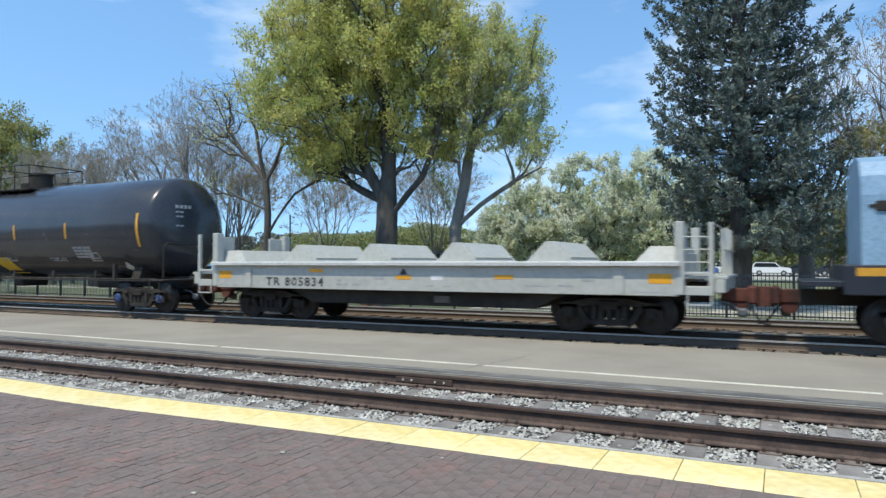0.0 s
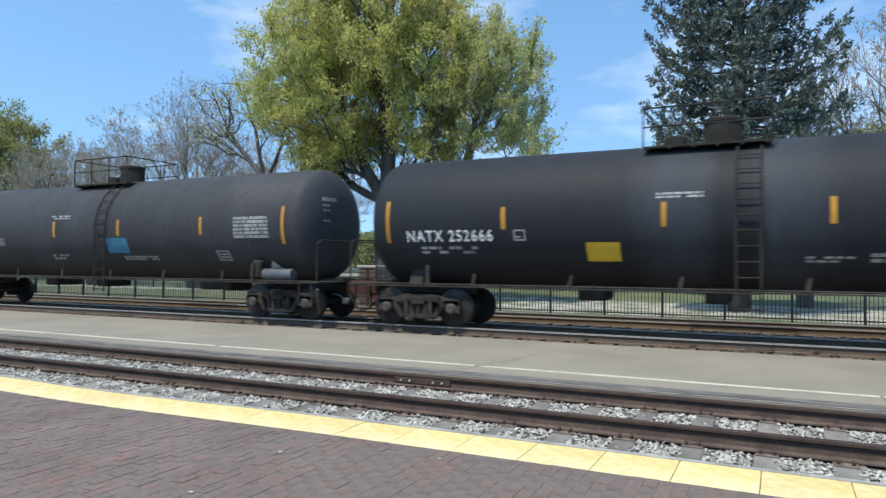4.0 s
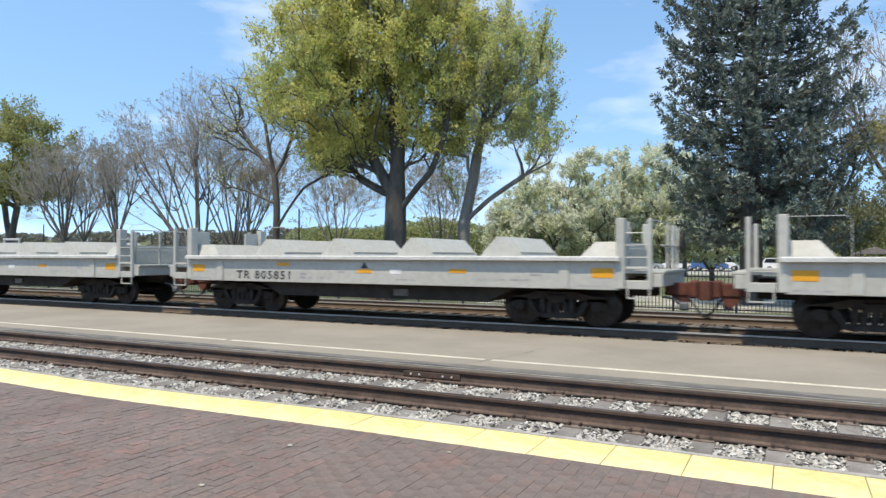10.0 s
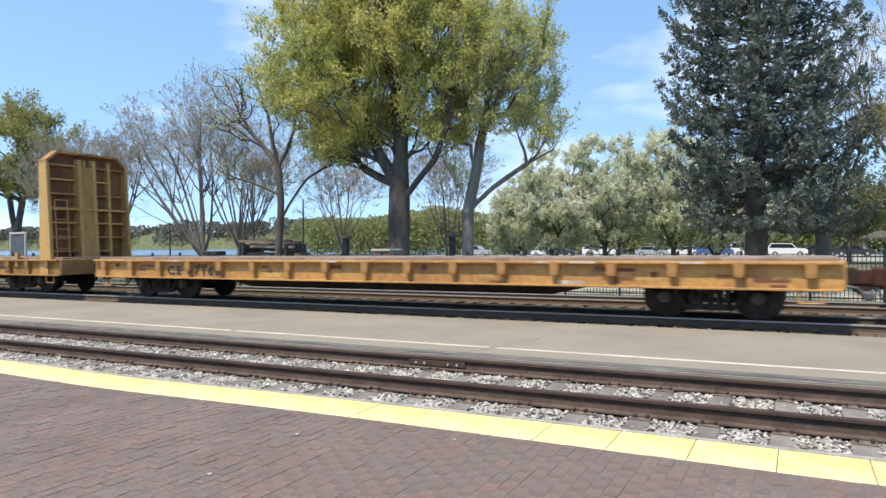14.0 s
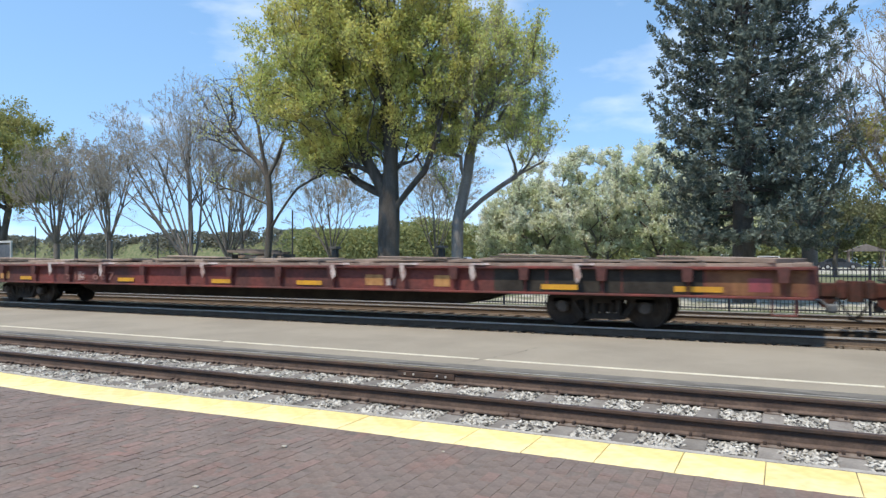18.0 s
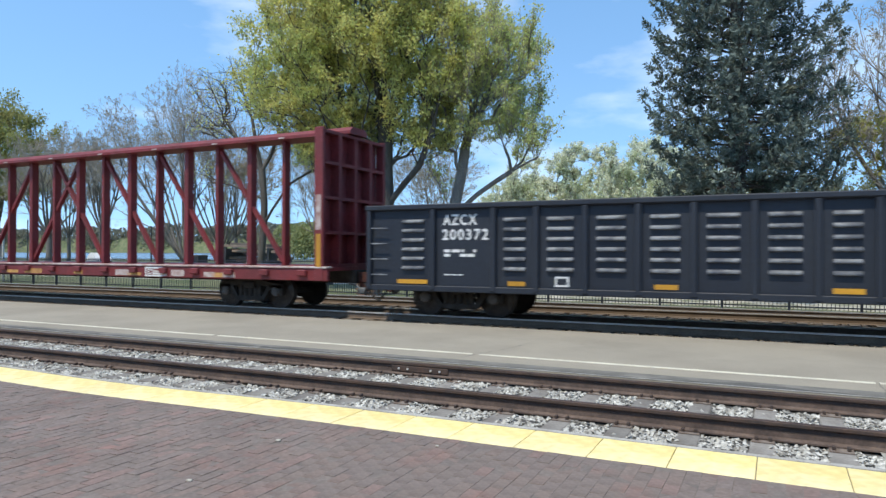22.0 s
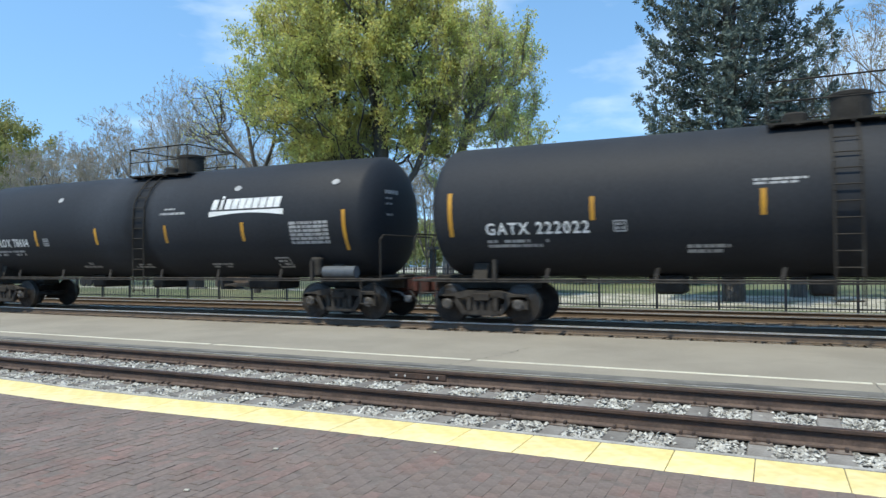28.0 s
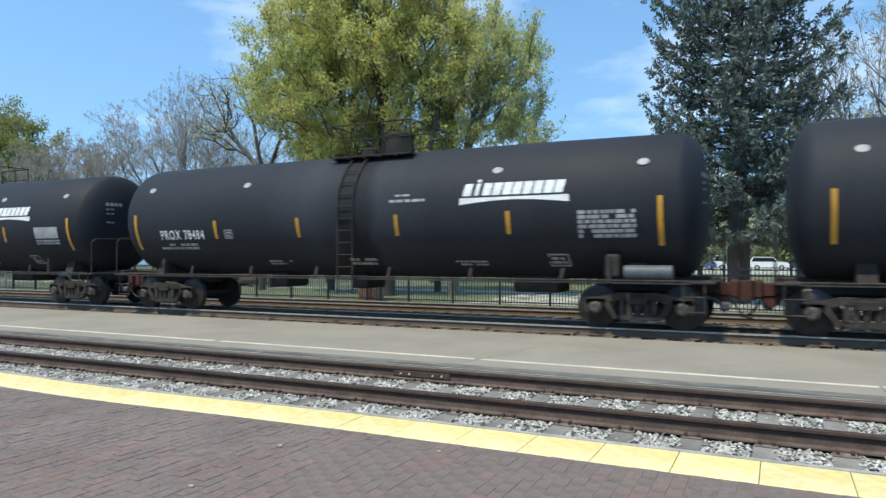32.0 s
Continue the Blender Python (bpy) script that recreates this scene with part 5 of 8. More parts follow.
spruce(-1.35, 27.4, 20.0, 4.4, 51, "tall blue spruce with dense drooping needle branches")
bare(0.9, 31.0, 9.0, 3.4, 52, base=0.3, limbs=6, buds=1200, label="bare tree with pale pinkish twigs beside the spruce")
bare(5.0, 32.5, 11.0, 4.0, 53, base=0.27, limbs=7, buds=3500, bud=0.05, label="tall bare tree with pale pinkish twigs")
bare(4.4, 29.5, 7.4, 2.8, 54, base=0.14, leaf="leaf_left", buds=6500, bud=0.07, label="small tree with olive spring leaves beside the spruce")


# darker trees at the edge of the parking lot
for x, y, h, w, sd in ((-8.5, 64, 8.4, 3.9, 71), (-2.5, 66, 8.8, 4.0, 72), (3.6, 63, 8.0, 3.8, 73), (9.8, 65, 9.0, 4.1, 74), (16.0, 64, 8.6, 4.0, 75), (-15.5, 67, 7.6, 3.8, 76)):
    rg = np.random.default_rng(sd)
    tree("park_tree", "dark olive-green tree beside the parking lot", (x, y, -0.1), [([(0, 0, -0.2), (0, 0, 1.2), (0.05, 0, 2.2)], -1), ([(0.5, 0, 3.2), (0.9, 0, 4.4)], 2), ([(-0.5, 0, 3.2), (-0.8, 0, 4.6)], 2)],
         blob(rg, 90, (0, 0, h * 0.6), (w, w * 0.8, h * 0.36), 0.2), sd, MAT["bark"], 0.2, MAT["leaf_park"], per=3, spread=0.2, size=0.11, twigs=600, twig_len=1.1, sub=1300, along=3, up=0.3, far_twigs=False)


# far woods across the water and behind the park
def woods(name, x0, x1, y, depth, h0, h1, n, size, seed, material, label, width=2.7):
    rg = np.random.default_rng(seed)
    k = n // 150
    cx = rg.uniform(x0, x1, k)
    cy = y + rg.uniform(0, depth, k)
    hh = h0 + (h1 - h0) * (0.5 + 0.3 * np.sin(cx * 0.55 / width) * np.sin(cx * 0.23 / width) + 0.2 * rg.random(k))
    c = np.stack([cx, cy, np.zeros(k)], 1).repeat(150, 0)
    H = hh.repeat(150)
    u = rg.random(len(c)) ** 0.7
    c[:, 2] = H * u - 0.2
    r = width * np.sqrt(np.clip(1.02 - u ** 3, 0.02, 1))
    a = rg.uniform(0, 2 * np.pi, len(c))
    c[:, 0] += np.cos(a) * r
    c[:, 1] += np.sin(a) * r
    v, f = leaves(c, 1, 0.3 * size, size, rg, 0.8)
    return solid(name, raw(name, v, f, material), None, label, "woods", kind="stuff")


woods("far_woods", -106, 70, 128, 16, 5.4, 10.8, 130000, 0.27, 61, MAT["leaf_wood"], "distant spring woods along the lake shore", 3.6)
woods("far_hill_woods", -1500, 100, 760, 60, 32, 46, 70000, 1.8, 62, MAT["leaf_hill"], "hazy wooded hills on the far shore", 11.0)
# the slope that carries the far hill woods
hx = np.linspace(-1560, 160, 173)
hz = 27 + 3.5 * np.sin(hx * 0.017) * np.sin(hx * 0.0063) + 2.0 * np.sin(hx * 0.051)
hv = np.concatenate([np.stack([hx, np.full(173, yy), hz * q - 1.0], 1) for yy, q in ((752, 0.0), (770, 0.7), (800, 1.0), (840, 0.9), (900, 0.0))])
hf = [(r * 173 + i, r * 173 + i + 1, (r + 1) * 173 + i + 1, (r + 1) * 173 + i) for r in range(4) for i in range(172)]
solid("far_hill", raw("far_hill", hv, hf, MAT["grass"], True), None, "low wooded hill on the far shore of the lake", "hill", kind="structure")


# ---------------------------------------------------------------- the train
SPEED = 19.83
CARS = []
SHARED = {}


def shared(key, make):
    if key not in SHARED:
        SHARED[key] = make()
    return SHARED[key]


def wheel_mesh():
    m = M()
    for s in (-1, 1):
        m.mi = 0
        m.spin([(s * 0.62, 0.1), (s * 0.66, 0.12), (s * 0.685, 0.3), (s * 0.68, 0.39), (s * 0.665, 0.4), (s * 0.665, 0.475), (s * 0.695, 0.475), (s * 0.705, 0.46)], 28, axis="y")
        m.mi = 1
        m.spin([(s * 0.705, 0.459), (s * 0.79, 0.452), (s * 0.8, 0.44)], 28, axis="y")
        m.mi = 0
        m.spin([(s * 0.8, 0.44), (s * 0.8, 0.385), (s * 0.765, 0.37), (s * 0.755, 0.16), (s * 0.8, 0.13), (s * 0.82, 0.09)], 28, axis="y")
        for k in range(3):
            a = k * 2 * math.pi / 3
            m.cyl((0.27 * math.cos(a), s * 0.752, 0.27 * math.sin(a)), (0.27 * math.cos(a), s * 0.772, 0.27 * math.sin(a)), 0.035, 8)
    m.cyl((0, -1.0, 0), (0, 1.0, 0), 0.08, 12)
    return m.mesh("wheelset", [MAT["wheel"], MAT["tread"]], True)


def cap_mesh(material):
    m = M().spin([(-0.9, 0.13), (-1.03, 0.13), (-1.045, 0.1), (-1.06, 0.095)], 14, axis="y")
    for k in range(3):
        a = k * 2 * math.pi / 3
        m.cyl((0.06 * math.cos(a), -1.055, 0.06 * math.sin(a)), (0.06 * math.cos(a), -1.085, 0.06 * math.sin(a)), 0.022, 6)
    return m.mesh("axle_cap", material, True)


def frame_mesh(material):
    m = M()
    for s in (-1, 1):
        y0, y1 = s * 0.9, s * 1.03
        top = [(-1.12, 0.56), (-1.06, 0.67), (-0.75, 0.7), (-0.42, 0.78), (0.42, 0.78), (0.75, 0.7), (1.06, 0.67), (1.12, 0.56), (0.72, 0.58), (0.4, 0.62), (-0.4, 0.62), (-0.72, 0.58)]
        m.prism(top, y0, y1, "y")
        m.prism([(-0.44, 0.2), (0.44, 0.2), (0.4, 0.32), (-0.4, 0.32)], y0, y1, "y")
        for e in (-1, 1):
            m.prism([(e * 0.78, 0.6), (e * 0.62, 0.6), (e * 0.36, 0.2), (e * 0.5, 0.22)], y0, y1, "y")
            m.box(e * 0.33 - 0.05, e * 0.33 + 0.05, min(y0, y1), max(y0, y1), 0.3, 0.64)
            m.box(e * 0.89 - 0.2, e * 0.89 + 0.2, min(y0, y1), max(y0, y1), 0.53, 0.64)
            m.box(e * 1.07 - 0.045, e * 1.07 + 0.045, min(y0, y1), max(y0, y1), 0.36, 0.6)
        for k in (-0.18, 0.0, 0.18):
            m.cyl((k, s * 0.96, 0.31), (k, s * 0.96, 0.55), 0.075, 10)
    m.box(-0.2, 0.2, -1.08, 1.08, 0.54, 0.72, 0.02)
    m.cyl((0, 0, 0.7), (0, 0, 0.82), 0.2, 14)
    for e in (-1, 1):
        m.box(e * 0.42 - 0.05, e * 0.42 + 0.05, -0.85, 0.85, 0.36, 0.46)
        m.box(e * 0.42 - 0.04 * e - 0.03, e * 0.42 - 0.04 * e + 0.03, -0.8, -0.68, 0.3, 0.55)
    return m.mesh("truck", material, False)


def trucks(root, s, xs, frame_mat="truck", hub="hub_grey"):
    wheels = []
    fm = shared(("truck", frame_mat), lambda: frame_mesh(MAT[frame_mat]))
    wm = shared("wheelset", wheel_mesh)
    cm = shared(("cap", hub), lambda: cap_mesh(MAT[hub]))
    for xc in xs:
        t = part("truck", fm, None, root, "cast steel truck with two wheelsets", at=pose(xc, 0, 0))
        for e in (-0.89, 0.89):
            w = part("wheelset", wm, None, t, at=pose(e, 0, 0.457))
            part("axle_cap", cm, None, t, at=pose(e, 0, 0.457))
            part("axle_cap", cm, None, t, at=pose(e, 0, 0.457, 0, 0, 180))
            wheels.append((w, xc + e, e))
    CARS.append((root, s, wheels))


def coupler_mesh(material):
    m = M()
    m.box(-0.85, -0.02, -0.13, 0.13, 0.72, 1.0, 0.02)
    m.prism([(-0.08, -0.22), (0.1, -0.24), (0.17, -0.08), (0.13, 0.02), (0.15, 0.17), (0.02, 0.22), (-0.12, 0.18)], 0.64, 1.04, "z")
    m.box(-0.32, -0.15, -0.3, 0.3, 0.68, 1.06, 0.04)
    m.prism([(-0.7, 0.74), (-0.3, 0.74), (-0.36, 0.56), (-0.5, 0.48), (-0.64, 0.58)], -0.1, 0.1, "y")
    return m.mesh("coupler", material)


def hose_mesh():
    m = M()
    pts = [(-0.35, -0.32, 0.72)] + [(-0.3 + 0.42 * u, -0.32 + 0.1 * u, 0.68 - 0.42 * math.sin(u * 1.75)) for u in (0.15, 0.35, 0.55, 0.75, 1.0)]
    return m.tube(pts, 0.025, 6).mesh("air_hose", MAT["hose"], True)


def cock_mesh():
    m = M().box(-0.52, -0.3, -0.4, -0.26, 0.42, 0.6, 0.04)
    m.tube([(-0.85, -0.34, 0.7), (-0.6, -0.34, 0.66), (-0.45, -0.34, 0.52)], 0.028, 6)
    return m.mesh("angle_cock", MAT["reservoir"], True)


def ends(root, half, red="coupler"):
    for e in (-1, 1):
        at = pose(e * half, 0, 0, 0, 0, 0 if e > 0 else 180)
        c = part("coupler", shared(("coupler", red), lambda: coupler_mesh(MAT[red])), None, root, "rust-red coupler", at=at)
        part("air_hose", shared("hose", hose_mesh), None, c)
        part("angle_cock", shared("cock", cock_mesh), None, c, "grey-green brake pipe valve")


def stuff_part(*a, **k):
    ob = part(*a, **k)
    ob["kind"] = "stuff"
    return ob


def flat_pt(y):
    return lambda x, z: (x, y, z)


def patch(m, P, x0, x1, z0, z1, nz=1, lean=0.0):
    """A thin painted patch that follows the surface P(x, z)."""
    vs, fs = [], []
    for i in range(nz + 1):
        z = z0 + (z1 - z0) * i / nz
        d = lean * (z - z0)
        vs += [P(x0 + d, z), P(x1 + d, z)]
        if i:
            fs.append((2 * i - 2, 2 * i - 1, 2 * i + 1, 2 * i))
    return m.add(vs, fs)


def scribble(m, P, x0, x1, z0, z1, rows, seed, fill=0.75, gap=0.35):
    """Lines of plain bars for writing too small to read."""
    rg = random.Random(seed)
    h = (z1 - z0) / rows
    for r in range(rows):
        x = x0
        while x < x1 - 0.02:
            w = rg.uniform(0.05, 0.22)
            if rg.random() < fill:
                patch(m, P, x, min(x + w, x1), z1 - (r + 1) * h + h * gap / 2, z1 - r * h - h * gap / 2)
            x += w + rg.uniform(0.015, 0.05)
    return m


def lettering(m, P, text, size, x, z, width=None):
    vs, fs = letters(text, size)
    sx = 1.0 if width is None else width / max(v[0] for v in vs)
    return m.add([P(x + v[0] * sx, z + v[1]) for v in vs], fs)


def ring_bars(m, P, x0, x1, z0, z1, t):
    for a in ((x0, x1, z0, z0 + t), (x0, x1, z1 - t, z1), (x0, x0 + t, z0 + t, z1 - t), (x1 - t, x1, z0 + t, z1 - t)):
        patch(m, P, *a)


TR_, TCZ = 1.56, 2.66


def tankpt(off=0.004):
    return lambda x, z: (x, -math.sqrt(max(1e-4, (TR_ + off) ** 2 - (z - TCZ) ** 2)), z)


def tank_shell_mesh(ls, material):
    a, prof = ls / 2 + 0.22, []
    hd = 0.55
    for k in range(9):
        t = math.pi / 2 * k / 8
        prof.append((-a - hd * math.cos(t) if k else -a - hd, max(0.02, TR_ * math.sin(t) ** 0.75)))
    body = [(-a + 2 * a * k / 6, TR_) for k in range(1, 7)]
    right = [(-x, r) for x, r in prof[::-1]][1:]
    m = M().spin(prof + body[:-1] + right, 48, cz=TCZ)
    return m.mesh("tank_shell", material, True, 50)


def tank_car(s, ls, paint, mark, label, half, mark_word="", top=0.0, lower=2.2, logo=False, seed=0, hub="hub_grey", stripes=(-0.31, -0.09, 0.1, 0.315), decals=(), band=None, placard=None, brake=False, lad=0.55, num=(0.9, 1.9), size=(1.56, 2.66), deck=None, data=None):
    global TR_, TCZ
    TR_, TCZ = size
    if band:
        paint = band
    root = thing("tank_car", label, "tank car", pose(s, TY, TZ), "cars of the freight train")
    rg = random.Random(seed + 100)
    P = tankpt()
    part("tank_shell", shared(("tank", ls, paint, size), lambda: tank_shell_mesh(ls, TANKS[paint])), None, root)
    # yellow reflector strips
    xs = [-ls / 2, ls / 2] + [ls * f for f in stripes]
    for i, x in enumerate(xs):
        hgt = 0.5 if i < 2 else 0.25
        zc = lower + 0.3 + (0.02 if i < 2 else 0.05)
        part("reflector", patch(M(), P, x - 0.05, x + 0.05, zc - hgt, zc + hgt, 8), MAT["amber"], root, "amber reflective strip")
    # number, data panel and small writing
    m = M()
    zt = 2.05
    if mark_word:
        for k in range(4):
            patch(m, P, -ls / 2 + 0.8 + k * 0.21, -ls / 2 + 0.97 + k * 0.21, zt, zt + 0.25, 2)
        lettering(m, tankpt(0.012), mark, 0.36, -ls / 2 + 1.75, zt, 1.2)
        num = (0.8, 2.2)
    else:
        lettering(m, tankpt(0.012), mark, 0.36, -ls / 2 + num[0], zt, num[1])
    part("number", m, MAT["paintwhite"], root, "white stencilled car number")
    m = M()
    scribble(m, P, -ls / 2 + 0.85, -ls / 2 + 2.3, zt - 0.3, zt - 0.1, 2, seed + 1)
    bx0 = -ls / 2 + num[0] + num[1] + (0.75 if logo else 0.5)
    ring_bars(m, P, bx0, bx0 + 0.27, zt + 0.0, zt + 0.24, 0.03)
    scribble(m, P, bx0 + 0.05, bx0 + 0.22, zt + 0.04, zt + 0.2, 2, seed + 2)
    stuff_part("small_writing", m, MAT["paintdim"], root)
    m = M()
    if data:
        scribble(m, P, *data, 4, seed + 3, 0.97, 0.26)
    elif logo and seed % 2:
        patch(m, P, ls / 2 - 1.66, ls / 2 - 0.5, lower + 0.2, lower + 0.56, 4)
        scribble(m, P, ls / 2 - 1.66, ls / 2 - 0.5, lower + 0.0, lower + 0.17, 2, seed + 3, 1.0, 0.3)
    else:
        scribble(m, P, ls / 2 - 1.68, ls / 2 - 0.48, lower - 0.02, lower + 0.58, 6, seed + 3, 0.97, 0.26)
    stuff_part("data_panel", m, MAT["paintdim"], root, "white stencilled data panel")
    m = M()
    for k in range(3):
        x = rg.uniform(-0.28, 0.2) * ls
        scribble(m, P, x, x + 0.8, lower - 0.62, lower - 0.48 + 0.06 * (k % 2), 2, seed + 4 + k)
    ring_bars(m, P, ls / 2 - 2.45, ls / 2 - 1.98, lower - 0.62, lower - 0.34, 0.035)
    scribble(m, P, ls / 2 - 2.38, ls / 2 - 2.05, lower - 0.57, lower - 0.4, 2, seed + 9)
    if logo:
        scribble(m, P, 1.35, 1.75, 2.98, 3.03, 1, seed + 10, 1.0, 0.1)
        scribble(m, P, 1.2, 2.15, 2.84, 2.91, 1, seed + 11, 1.0, 0.1)
    else:
        scribble(m, P, -ls * 0.1, -ls * 0.1 + 0.9, lower + 0.66, lower + 0.8, 2, seed + 10)
    stuff_part("small_writing", m, MAT["paintdim"], root)
    for (x0, x1, z0, z1, k, lean) in decals:
        part("decal", patch(M(), P, x0, x1, z0, z1, 4, lean), MAT[k], root)
    if placard:
        zc, x = 1.38, placard[0]
        m = M()
        m.add([P(x - 0.2, zc), P(x, zc - 0.2), P(x + 0.2, zc), P(x, zc + 0.2)], [(0, 1, 2, 3)])
        pl = part("placard", m, MAT["paintwhite"], root, "white diamond placard")
        Q = tankpt(0.007)
        if placard[1]:
            part("stripe", patch(M(), Q, x - 0.12, x + 0.12, zc - 0.05, zc + 0.05), MAT["red_mark"], pl)
    if logo:
        m = M()
        Q = tankpt(0.004)
        for k in range(10):
            w = (0.2, 0.1, 0.2, 0.2, 0.21, 0.2, 0.2, 0.2, 0.21, 0.2)[k]
            x = 3.12 + 0.238 * k + (0.05 if k == 1 else 0.0)
            patch(m, Q, x, x + w, 2.92, 3.2, 3, 0.2)
        patch(m, Q, 3.47, 3.56, 3.23, 3.29, 1)
        for k in range(10):
            u0, u1 = k / 10, (k + 1) / 10
            lo = lambda u: 2.72 + 0.09 * math.sin(math.pi * u)
            m.add([Q(3.05 + 2.55 * u0, lo(u0)), Q(3.05 + 2.55 * u1, lo(u1)), Q(3.05 + 2.55 * u1, 2.875), Q(3.05 + 2.55 * u0, 2.875)], [(0, 1, 2, 3)])
        part("name_panel", m, MAT["paintwhite"], root, "white name panel with swoosh underline")
        for x in (-7.0, -3.4, 3.9, 7.1):
            zc = 3.5
            m = M()
            m.add([Q(x + 0.12 * math.cos(a * math.pi / 5), zc + 0.075 * math.sin(a * math.pi / 5)) for a in range(10)], [tuple(range(10))])
            part("round_mark", m, MAT["inkgrey"], root)
    # end marks on the head
    def headpt(y, z):
        r = min(0.999, math.hypot(y, z - TCZ) / TR_)
        return (ls / 2 + 0.22 + 0.55 * math.sqrt(1 - (r ** (1 / 0.75)) ** 2) + 0.012, y, z)

    m = M()
    for k, w in enumerate((0.7, 0.42, 0.34, 0.0, 0.3)):
        zz = 3.2 - 0.14 * k
        h = 0.1 if k == 0 else 0.05
        for c in range(int(w / 0.14)):
            y0 = -0.75 + 0.15 * c
            m.add([headpt(y0, zz), headpt(y0 + 0.11, zz), headpt(y0 + 0.11, zz + h), headpt(y0, zz + h)], [(0, 1, 2, 3)])
    stuff_part("head_marking", m, MAT["paintdim"], root, "small white stencil on the tank head")
    # top fittings
    tx, lx = top, top + lad
    w0, w1 = min(tx - 1.5, lx - 0.4) if lad < 0.9 else tx - 1.0, max(tx + 0.85, lx + 0.4)
    if deck is not None:
        w0 = tx + deck
    zt2 = TCZ + TR_
    g = M()
    g.spin([(zt2 - 0.1, 0.39), (zt2 + 0.42, 0.37), (zt2 + 0.44, 0.4), (zt2 + 0.5, 0.4), (zt2 + 0.53, 0.35)], 20, axis="z")
    part("manway", g, MAT["steel_dark"], root, "black round manway dome", True, pose(tx, 0, 0))
    if deck is None:
        g = M()
        g.spin([(zt2 - 0.1, 0.24), (zt2 + 0.2, 0.24), (zt2 + 0.24, 0.2)], 14, axis="z")
        part("valve_housing", g, MAT["steel_dark"], root, "", True, pose(tx - 1.0, 0.15, 0))
    for y in (-1.0, 0.55):
        g = M().box(w0, w1, y, y + 0.45, zt2 - 0.16, zt2 - 0.12)
        part("walkway", g, MAT["steel_dark"], root, "black steel walkway on the tank")
    for x in np.arange(w0 + 0.05, w1, 0.46):
        part("walkway_bearer", M().box(x, x + 0.05, -1.0, 1.0, zt2 - 0.2, zt2 - 0.16), MAT["steel_dark"], root)
    for y in (-1.0, 1.0):
        g = M()
        for x in (w0, w0 + (w1 - w0) / 3, w0 + (w1 - w0) / 1.5, w1):
            g.cyl((x, y, zt2 - 0.16), (x, y, zt2 + 0.68), 0.018, 6)
        g.cyl((w0, y, zt2 + 0.68), (w1, y, zt2 + 0.68), 0.018, 6)
        g.cyl((w0, y, zt2 + 0.28), (w1, y, zt2 + 0.28), 0.014, 6)
        part("handrail", g, MAT["steel_dark"], root)
    for x in (w0, w1):
        part("handrail", M().cyl((x, -1.0, zt2 + 0.68), (x, 1.0, zt2 + 0.68), 0.018, 6), MAT["steel_dark"], root)
    g = M()
    for dx in (-0.22, 0.22):
        pts = [(lx + dx, -1.62, 0.62), (lx + dx, -1.63, 2.0), (lx + dx, -1.62, 2.7)]
        for a in (0.35, 0.65, 0.9, 1.1):
            pts.append((lx + dx, -math.cos(a) * (TR_ + 0.07), TCZ + math.sin(a) * (TR_ + 0.07)))
        g.tube(pts, 0.022, 5)
    lad = part("ladder", g, MAT["steel_dark"], root, "black side ladder")
    for k in range(11):
        z = 0.7 + 0.3 * k
        yy = -1.62 if z < 2.7 else -math.sqrt(max(0.05, (TR_ + 0.07) ** 2 - (z - TCZ) ** 2))
        part("rung", M().cyl((lx - 0.22, yy, z), (lx + 0.22, yy, z), 0.014, 5), MAT["steel_dark"], lad)
    # running gear
    for y in (-1.45, 1.45):
        g = M().cyl((-half + 0.75, y, 1.05), (half - 0.75, y, 1.05), 0.022, 6)
        g.box(-half + 0.8, half - 0.8, y - 0.03, y + 0.03, 0.99, 1.02)
        part("side_rail", g, MAT["truck"], root, "long grab rail under the tank")
        for k in range(6):
            x = -ls * 0.36 + ls * 0.72 * k / 5
            part("bracket", M().prism([(x - 0.04, 1.02), (x + 0.04, 1.02), (x + 0.1, 1.3), (x + 0.02, 1.3)], y - 0.015, y + 0.015, "y"), MAT["truck"], root)
    for e in (-1, 1):
        g = M()
        a, b = sorted((e * (ls / 2 - 1.6), e * (half - 0.55)))
        g.box(a, b, -0.3, 0.3, 0.78, 1.12, 0.02)
        a, b = sorted((e * (ls / 2 - 0.72), e * (ls / 2 - 0.38)))
        g.prism([(-1.15, 1.02), (1.15, 1.02), (1.0, 1.42), (0.7, 1.3), (-0.7, 1.3), (-1.0, 1.42)], a, b, "x")
        part("stub_sill", g, MAT["steel_dark"], root, "black stub sill and bolster")
    for e in (-1, 1):
        a, b = sorted((e * (half - 1.0), e * (half - 0.5)))
        part("end_platform", M().box(a, b, -1.5, 1.5, 1.0, 1.05, 0.01), MAT["truck"], root)
        g = M()
        x = e * (half - 0.55)
        g.tube([(x, -1.45, 1.05), (x, -1.45, 2.0), (x, -1.3, 2.12), (x, 1.3, 2.12), (x, 1.45, 2.0), (x, 1.45, 1.05)], 0.02, 6)
        part("end_handrail", g, MAT["steel_dark"], root)
        g = M()
        x = e * (half - 0.9)
        for dx in (-0.2, 0.2):
            g.cyl((x + dx, -1.47, 0.42), (x + dx, -1.47, 1.05), 0.018, 5)
        for z in (0.44, 0.74):
            g.cyl((x - 0.2, -1.47, z), (x + 0.2, -1.47, z), 0.018, 5)
        part("step", g, MAT["truck"], root)
        # brace plate beside the bolster
        part("saddle_plate", M().box(e * (ls / 2 - 1.05) - 0.04, e * (ls / 2 - 1.05) + 0.04, -1.5, -1.38, 1.0, 1.5), MAT["truck"], root)
